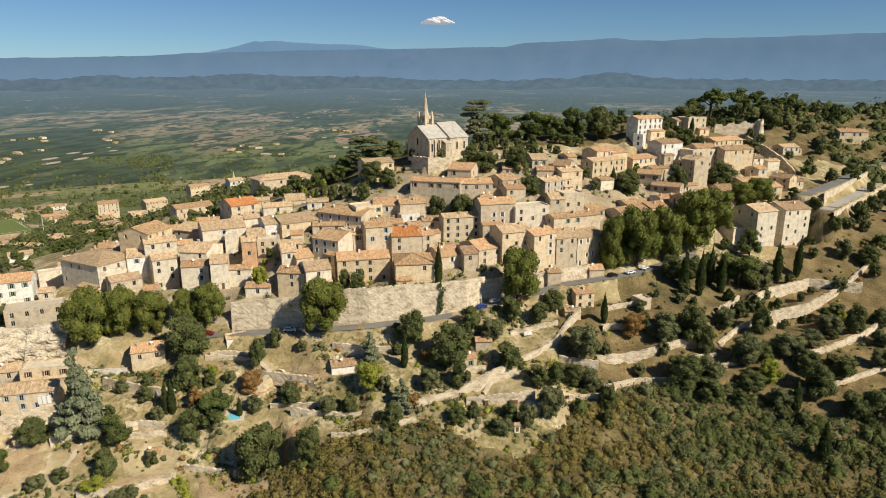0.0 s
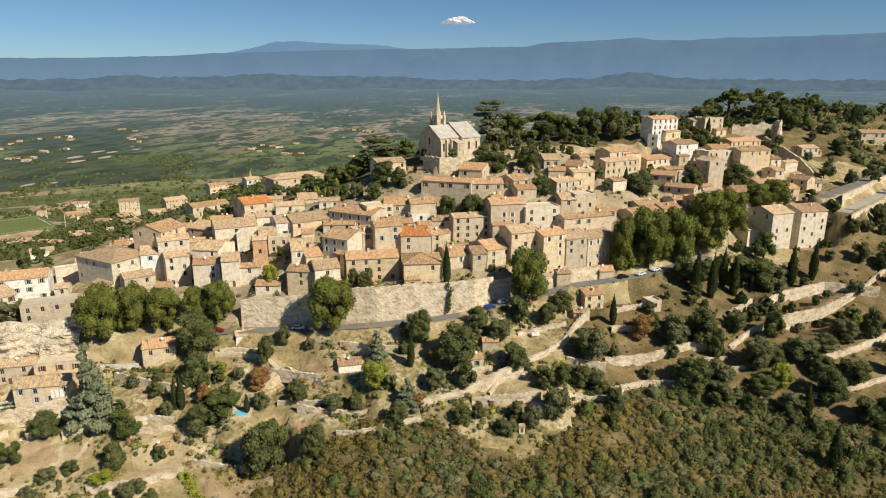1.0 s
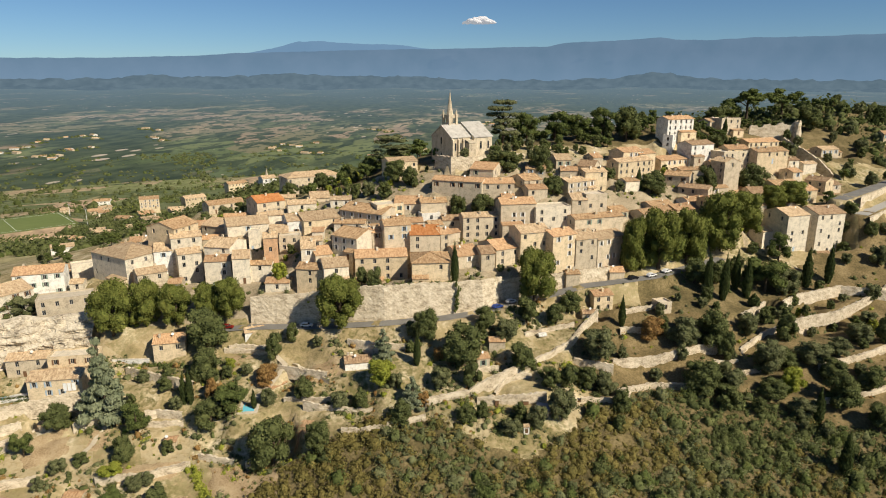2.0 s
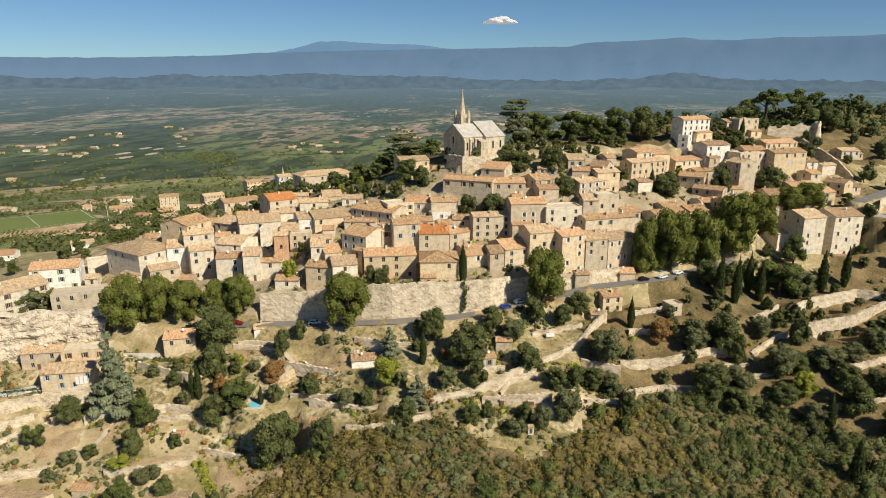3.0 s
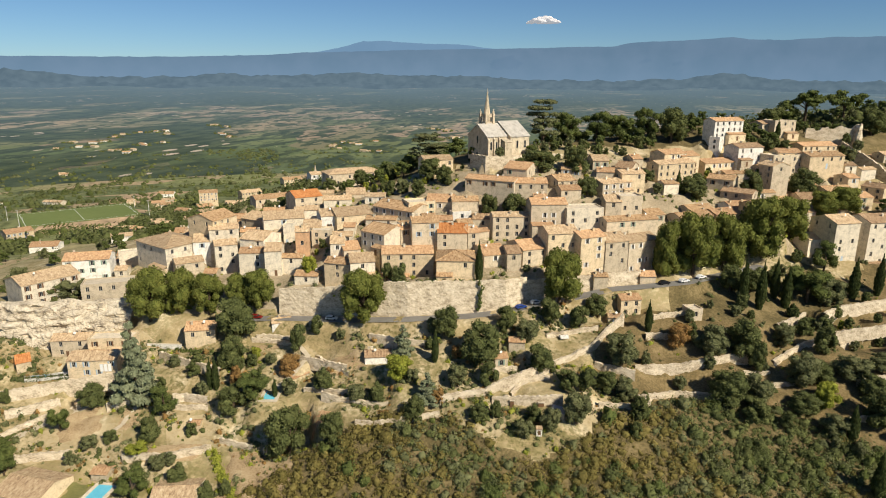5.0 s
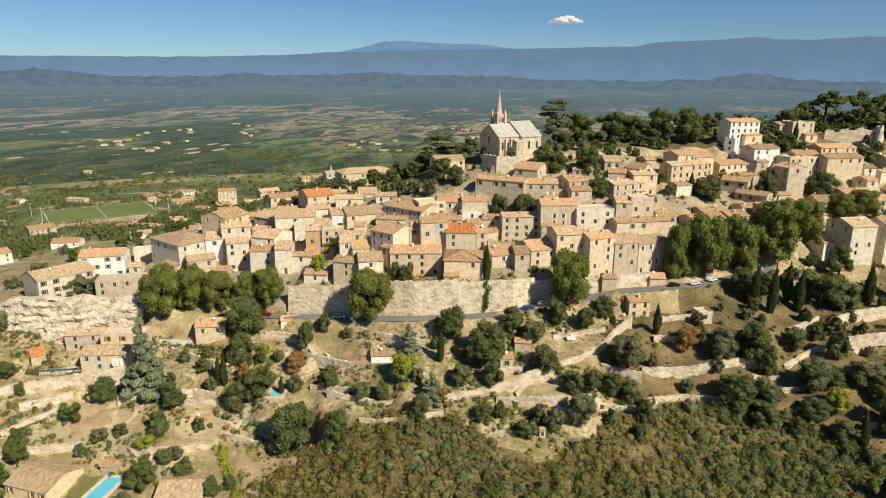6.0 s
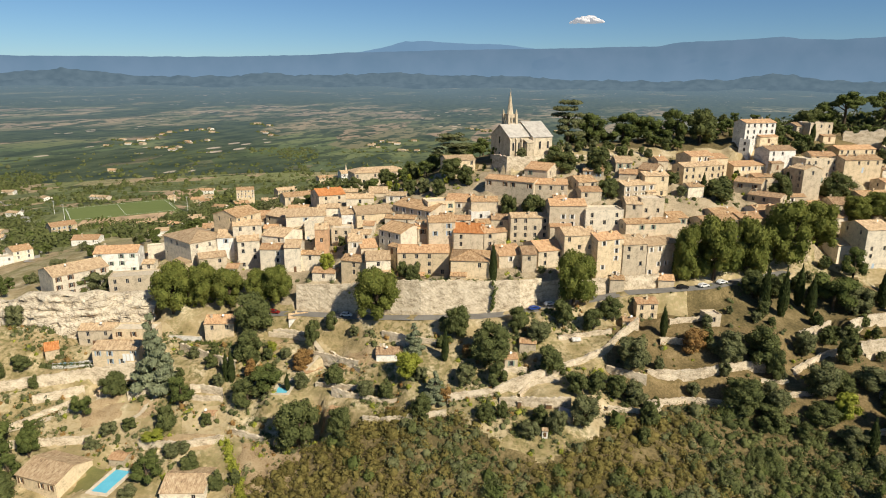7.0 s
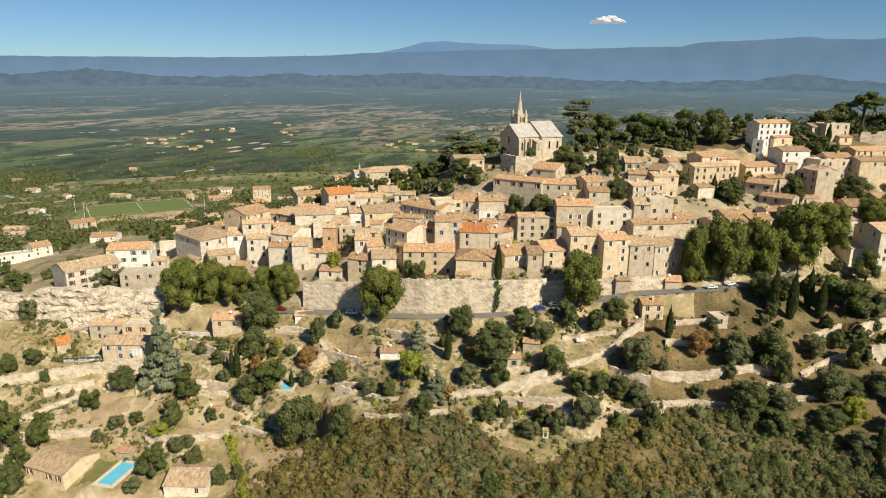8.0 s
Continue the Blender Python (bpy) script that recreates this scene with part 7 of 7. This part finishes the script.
def planted(name, label, category, leaf, x, y, w, d, turn, gap, step, r, h, per=10):
    """A planted field: rows of vines or orchard trees, its middle, size, turn and spacing."""
    spots = []
    c, s = math.cos(radians(turn)), math.sin(radians(turn))
    lr = random.Random(int(x * 3 + y))
    for i in range(int(w / gap)):
        for j in range(int(d / step)):
            if lr.random() < 0.06:
                continue
            a, b = -w / 2 + (i + 0.5) * gap + lr.uniform(-0.1, 0.1) * gap, -d / 2 + (j + 0.5) * step
            k = lr.uniform(0.75, 1.2)
            spots.append((x + a * c - b * s, y + a * s + b * c, 0, r * k, h * k))
    sp = np.array(spots)
    sp[:, 2] = ground(sp[:, 0], sp[:, 1])
    clumps(name, label, category, leaf, sp, per, 0.42, len(spots))


planted("vineyard", "rows of green vines below the football pitch", "vineyard", "pine", -377, 484, 52, 46, 20, 3.2, 1.6, 0.9, 1.5)
planted("vineyard", "rows of yellow-green vines on a valley slope", "vineyard", "lime", -394, 703, 50, 60, 18, 4.5, 2.2, 1.2, 1.6)
orch = random.Random(8)
for k in range(16):
    d, a = orch.uniform(430, 1150), radians(orch.uniform(-46, -8))
    x, y = 15 + d * math.sin(a), d * math.cos(a)
    if (-330 < x < 230 and y < 440) or abs(x + 410) + abs(y - 538) < 130:
        continue
    planted("orchard", "rows of small orchard trees in a valley field", "orchard", orch.choice(("olive", "oak", "pine")), x, y, orch.uniform(50, 110), orch.uniform(40, 90), orch.uniform(0, 60), 8 + d / 200, 7 + d / 300, orch.uniform(1.2, 2.2), orch.uniform(1.5, 2.6))

# playing field
PITCH = shade("mown_grass", [(0.12, 0.155, 0.045), (0.155, 0.19, 0.06)], 0.02, 0.3, 1.0, 0.1, 0, "world")
CHALK = shade("chalk", [(0.7, 0.7, 0.68), (0.8, 0.8, 0.78)], 1, 4, 0.9, 0)
field = base("football_pitch", pose(-410, 538, -28.9, 0, 0, 46), "mown green football pitch with chalk lines", "pitch")
bm = bmesh.new()
box(bm, -48, 48, -34, 34, -0.3, 0.1)
part("turf", bm, PITCH, field)
bm = bmesh.new()
for a in ((-45, 45, -30.3, -30), (-45, 45, 30, 30.3), (-45.3, -45, -30, 30), (45, 45.3, -30, 30), (-0.15, 0.15, -29.9, 29.9)):
    box(bm, *a, 0.105, 0.12)
part("line", bm, CHALK, field, "white chalk lines")
for s in (-1, 1):
    bm = bmesh.new()
    for a in (-3.66, 3.66):
        tube(bm, (s * 45, a, 0), (s * 45, a, 2.44), 0.08, 0.08, 6)
    tube(bm, (s * 45, -3.7, 2.44), (s * 45, 3.7, 2.44), 0.08, 0.08, 6)
    part("goal", bm, CHALK, field, "white goal frame")
for x, y in ((-470, 520), (-420, 478), (-396, 602), (-350, 556)):
    pole = base("floodlight", pose(x, y, at(x, y)), "slender white floodlight mast beside the pitch", "mast", "floodlights")
    bm = bmesh.new()
    tube(bm, (0, 0, -0.5), (0, 0, 15), 0.2, 0.12, 7)
    part("mast", bm, CHALK, pole)
    bm = bmesh.new()
    box(bm, -1.2, 1.2, -0.2, 0.2, 15.002, 15.7)
    part("lamp_head", bm, FRAME, pole)
stand = base("grandstand", pose(-446, 574, at(-446, 574), 0, 0, 45), "long low grandstand with a pale roof beside the pitch", "grandstand")
bm = bmesh.new()
for k in range(4):
    box(bm, -19, 19, -2 + k * 1.1, -2 + (k + 1) * 1.1 - 0.01, -1, 0.5 + 0.45 * k)
part("tiers", bm, TRIM, stand)
bm = bmesh.new()
box(bm, -19, 19, 2.5, 2.8, -1, 4.2)
part("back_wall", bm, WALL["pale"], stand)
bm = bmesh.new()
box(bm, -19.5, 19.5, -2.6, 3.2, 4.202, 4.5)
part("roof", bm, TILE["red"], stand)
for k in range(6):
    bm = bmesh.new()
    tube(bm, (-18 + 7.2 * k, -2.2, -1), (-18 + 7.2 * k, -2.2, 4.2), 0.12, 0.12, 6)
    part("post", bm, CHALK, stand)


# ---- cars ----
def car_meshes(paint):
    bm = bmesh.new()
    side = [(-2.1, 0.35), (-2.15, 0.8), (-1.9, 0.95), (-1.35, 1.45), (0.35, 1.48), (1.05, 0.98), (1.95, 0.85), (2.12, 0.6), (2.1, 0.35)]
    prism(bm, [(x, -0.85, z) for x, z in side], (0, 1.7, 0))
    bmesh.ops.bevel(bm, geom=bm.edges[:], offset=0.08, segments=1, affect="EDGES")
    return bm


def car(x, y, z, turn, paint, label):
    root = base("car", pose(x, y, z, 0, 0, turn), label, "car", "parked cars")
    part("body", car_meshes(paint), CARS[paint], root)
    bm = bmesh.new()
    for s in (-1, 1):
        pts = [(-1.55, 1.0), (-1.2, 1.36), (0.25, 1.38), (0.78, 1.0)]
        prism(bm, [(a, s * 0.86, b) for a, b in (pts if s < 0 else pts[::-1])], (0, s * 0.012, 0))
    poly(bm, (0.46, -0.7, 1.4), (0.46, 0.7, 1.4), (1.06, 0.72, 1.02), (1.06, -0.72, 1.02))
    part("side_glass", bm, GLASS, root, "dark tinted glass")
    for wx in (-1.3, 1.3):
        for wy in (-0.8, 0.8):
            bm = bmesh.new()
            tube(bm, (wx, wy - 0.11, 0.32), (wx, wy + 0.11, 0.32), 0.33, 0.33, 12)
            part("wheel", bm, TYRE, root)


for x, y, turn, paint, label in ((-51.5, 204.6, 3, 0, "white hatchback parked beside the tall wall"), (-79, 204, 4, 3, "dark red car parked at the roadside"), (-86, 203.6, 4, 0, "white car parked under plane trees"),
                                 (13.5, 214.5, 38, 1, "dark blue car parked on the sloping road"), (18.5, 218.6, 30, 0, "white car parked on the sloping road"), (78.5, 243.4, 38, 0, "white van parked by the plane trees"), (71.5, 238, 32, 0, "white estate car parked by the road"), (64, 234.8, 25, 2, "black car on the road below the houses")):
    car(x, y, at(x, y) + 0.12, turn, paint, label)


# ---- small garden things ----
# Dark brown panels stand in for the shade inside open wall niches.
def niche_panel(x, y, z, turn, w, h):
    thing = base("cellar_door", pose(x, y, z, 0, 0, turn), "dark panel standing in for the shade of a garden wall niche", "door", "cellar doors")
    bm = bmesh.new()
    box(bm, -w / 2, w / 2, -0.12, 0.3, -0.3, h)
    part("leaf", bm, SHUTTER[2], thing)
    bm = bmesh.new()
    box(bm, -w / 2 - 0.2, w / 2 + 0.2, -0.22, 0.25, h + 0.003, h + 0.28)
    part("lintel", bm, TRIM, thing, "pale stone lintel")


niche_panel(13.0, 176.5, at(13.0, 175.6), 6, 1.1, 2.0)
niche_panel(21.6, 177.0, at(21.6, 176.0), 6, 1.6, 1.3)

shrine = base("garden_shrine", pose(21.2, 167.6, at(21.2, 167.6), 0, 0, 8), "small whitewashed garden shrine among scrub", "shrine")
bm = bmesh.new()
box(bm, -0.8, 0.8, -0.7, 0.7, -0.6, 2.1)
part("body", bm, WALL["white"], shrine)
bm = bmesh.new()
for a, b in ((-1.0, 0), (1.0, 0)):
    prism(bm, [(-0.95, a, 2.08), (0.95, a, 2.08), (0.95, b, 2.7), (-0.95, b, 2.7)][:: 1 if a < 0 else -1], (0, 0, 0.1))
part("roof", bm, TILE["tan"], shrine)
bm = bmesh.new()
box(bm, -0.4, 0.4, -0.75, -0.703, 0.2, 1.6)
part("door", bm, SHUTTER[2], shrine)

shed = base("garden_shed", pose(26.6, 174.5, at(26.6, 174.5), 0, 0, -20), "low garden shed with a grey metal roof", "shed")
bm = bmesh.new()
box(bm, -2, 2, -1.3, 1.3, -0.6, 1.6)
part("wall", bm, WALL["grey"], shed)
bm = bmesh.new()
prism(bm, [(-2.3, -1.7, 1.58), (2.3, -1.7, 1.58), (2.3, 1.6, 2.1), (-2.3, 1.6, 2.1)], (0, 0, 0.06))
part("roof", bm, shade("zinc_sheet", [(0.28, 0.29, 0.31), (0.38, 0.39, 0.41)], 1, 5, 0.5, 0.1, 0, metal=0.4), shed)

# A hooped shape standing in for small white clutter, scaled down to match it.
tunnel = base("polytunnel", pose(28.1, 203.4, at(28.1, 203.4), 0, 0, 20) @ Matrix.Scale(0.55, 4), "white hooped stand-in for small garden clutter beside vegetable beds", "polytunnel")
bm = bmesh.new()
rim = []
for k in range(9):
    a = math.pi * k / 8
    rim.append((1.7 * math.cos(a), 1.9 * math.sin(a)))
for x0 in (-2.6,):
    A = [bm.verts.new((x0, y, z)) for y, z in rim]
    B = [bm.verts.new((x0 + 5.2, y, z)) for y, z in rim]
    for k in range(8):
        bm.faces.new((A[k], A[k + 1], B[k + 1], B[k]))
    bm.faces.new(A[::-1])
    bm.faces.new(B)
part("cover", bm, WALL["white"], tunnel)
for k in range(4):
    bm = bmesh.new()
    for (y0, z0), (y1, z1) in zip(rim, rim[1:]):
        tube(bm, (-2.4 + 1.6 * k, y0 * 1.02, z0 * 1.02), (-2.4 + 1.6 * k, y1 * 1.02, z1 * 1.02), 0.04, 0.04, 5)
    part("hoop", bm, FRAME, tunnel)

screen = base("garden_wall", pose(-107.6, 191.8, at(-107.6, 191.8), 0, 0, 7), "white rendered garden wall beside a hedge", "wall")
bm = bmesh.new()
box(bm, -6, 6, -0.15, 0.15, -1.5, 1.9)
part("panel", bm, WALL["white"], screen)
bm = bmesh.new()
box(bm, -6.08, 6.08, -0.22, 0.22, 1.903, 2.02)
part("coping", bm, TRIM, screen)

# ---- terrace with a small pool beside the long house ----
deck = base("pool_terrace", pose(-137.5, 173.8, at(-137.5, 173.8), 0, 0, 20), "white paved terrace with a small blue pool", "terrace")
bm = bmesh.new()
box(bm, -7, 7, -2.4, 2.4, -1.5, 0.35)
part("paving", bm, WALL["white"], deck)
bm = bmesh.new()
box(bm, -5.5, -0.5, -1.5, 1.5, 0.30, 0.37)
part("water", bm, WATER, deck, "clear blue pool water")
for k in range(9):
    bm = bmesh.new()
    tube(bm, (-6.8 + 1.7 * k, -2.3, 0.35), (-6.8 + 1.7 * k, -2.3, 1.35), 0.05, 0.05, 5)
    part("rail_post", bm, FRAME, deck)
bm = bmesh.new()
box(bm, -6.9, 6.9, -2.36, -2.24, 1.352, 1.43)
part("rail", bm, FRAME, deck)
screen_hedge = [(-147 + 22 * f, 169.0 + 7.5 * f, 0, rng.uniform(0.9, 1.4), rng.uniform(1.2, 1.9)) for f in np.linspace(0, 1, 26)]
clumps("hedge", "dark green hedge below the pool terrace", "hedge", "oak", [(x, y, at(x, y), r, h) for x, y, _, r, h in screen_hedge], 90, 0.22, 78)

lawn_hedge = [(x + rng.normal() * 0.2, y + rng.normal() * 0.2, at(x, y), rng.uniform(0.7, 1.0), rng.uniform(1.0, 1.5)) for x, y in zip(np.linspace(-103.5, -85.5, 22), np.linspace(191.6, 190.0, 22))]
clumps("hedge", "clipped green hedge along the cottage lawn", "hedge", "pine", lawn_hedge, 80, 0.22, 79)

# greenery along the top of the tall wall, and a creeper hanging down it
crest = [(x, np.interp(x, [-25, -15, -3, 8], [208.3, 210.3, 212.8, 215.3]) + rng.uniform(-0.2, 0.6), 31.0, rng.uniform(0.4, 1.0), rng.uniform(0.4, 1.1)) for x in rng.uniform(-26, 9, 34)]
clumps("bushes", "green shrubs along the top of the tall wall", "bush", "pine", crest, 60, 0.2, 81)
vine = [(-0.6 + rng.normal() * 0.5, 211.6 - 0.09 * (31 - z), z, rng.uniform(0.4, 0.9), rng.uniform(0.6, 1.1)) for z in np.linspace(21.5, 31, 16)]
clumps("creeper", "green creeper hanging down the tall wall", "creeper", "pine", vine, 60, 0.2, 82)

# white glazed doors on the long house
for k in range(3):
    along = 2.9 + 1.25 * k
    glazed = base("french_door", pose(-122.5 + 0.97 * along + 0.02, 174.6 + 0.242 * along - 0.08, 5.6, 0, 0, 14), "white panelled double door on the long house", "door", "white doors")
    bm = bmesh.new()
    box(bm, -0.5, 0.5, -0.06, 0.06, 0, 2.6)
    part("panel", bm, CHALK, glazed)
    bm = bmesh.new()
    for a in (-0.58, 0.52):
        box(bm, a, a + 0.06, -0.1, 0.1, 0, 2.6)
    box(bm, -0.58, 0.58, -0.1, 0.1, 2.602, 2.7)
    part("frame", bm, TRIM, glazed)
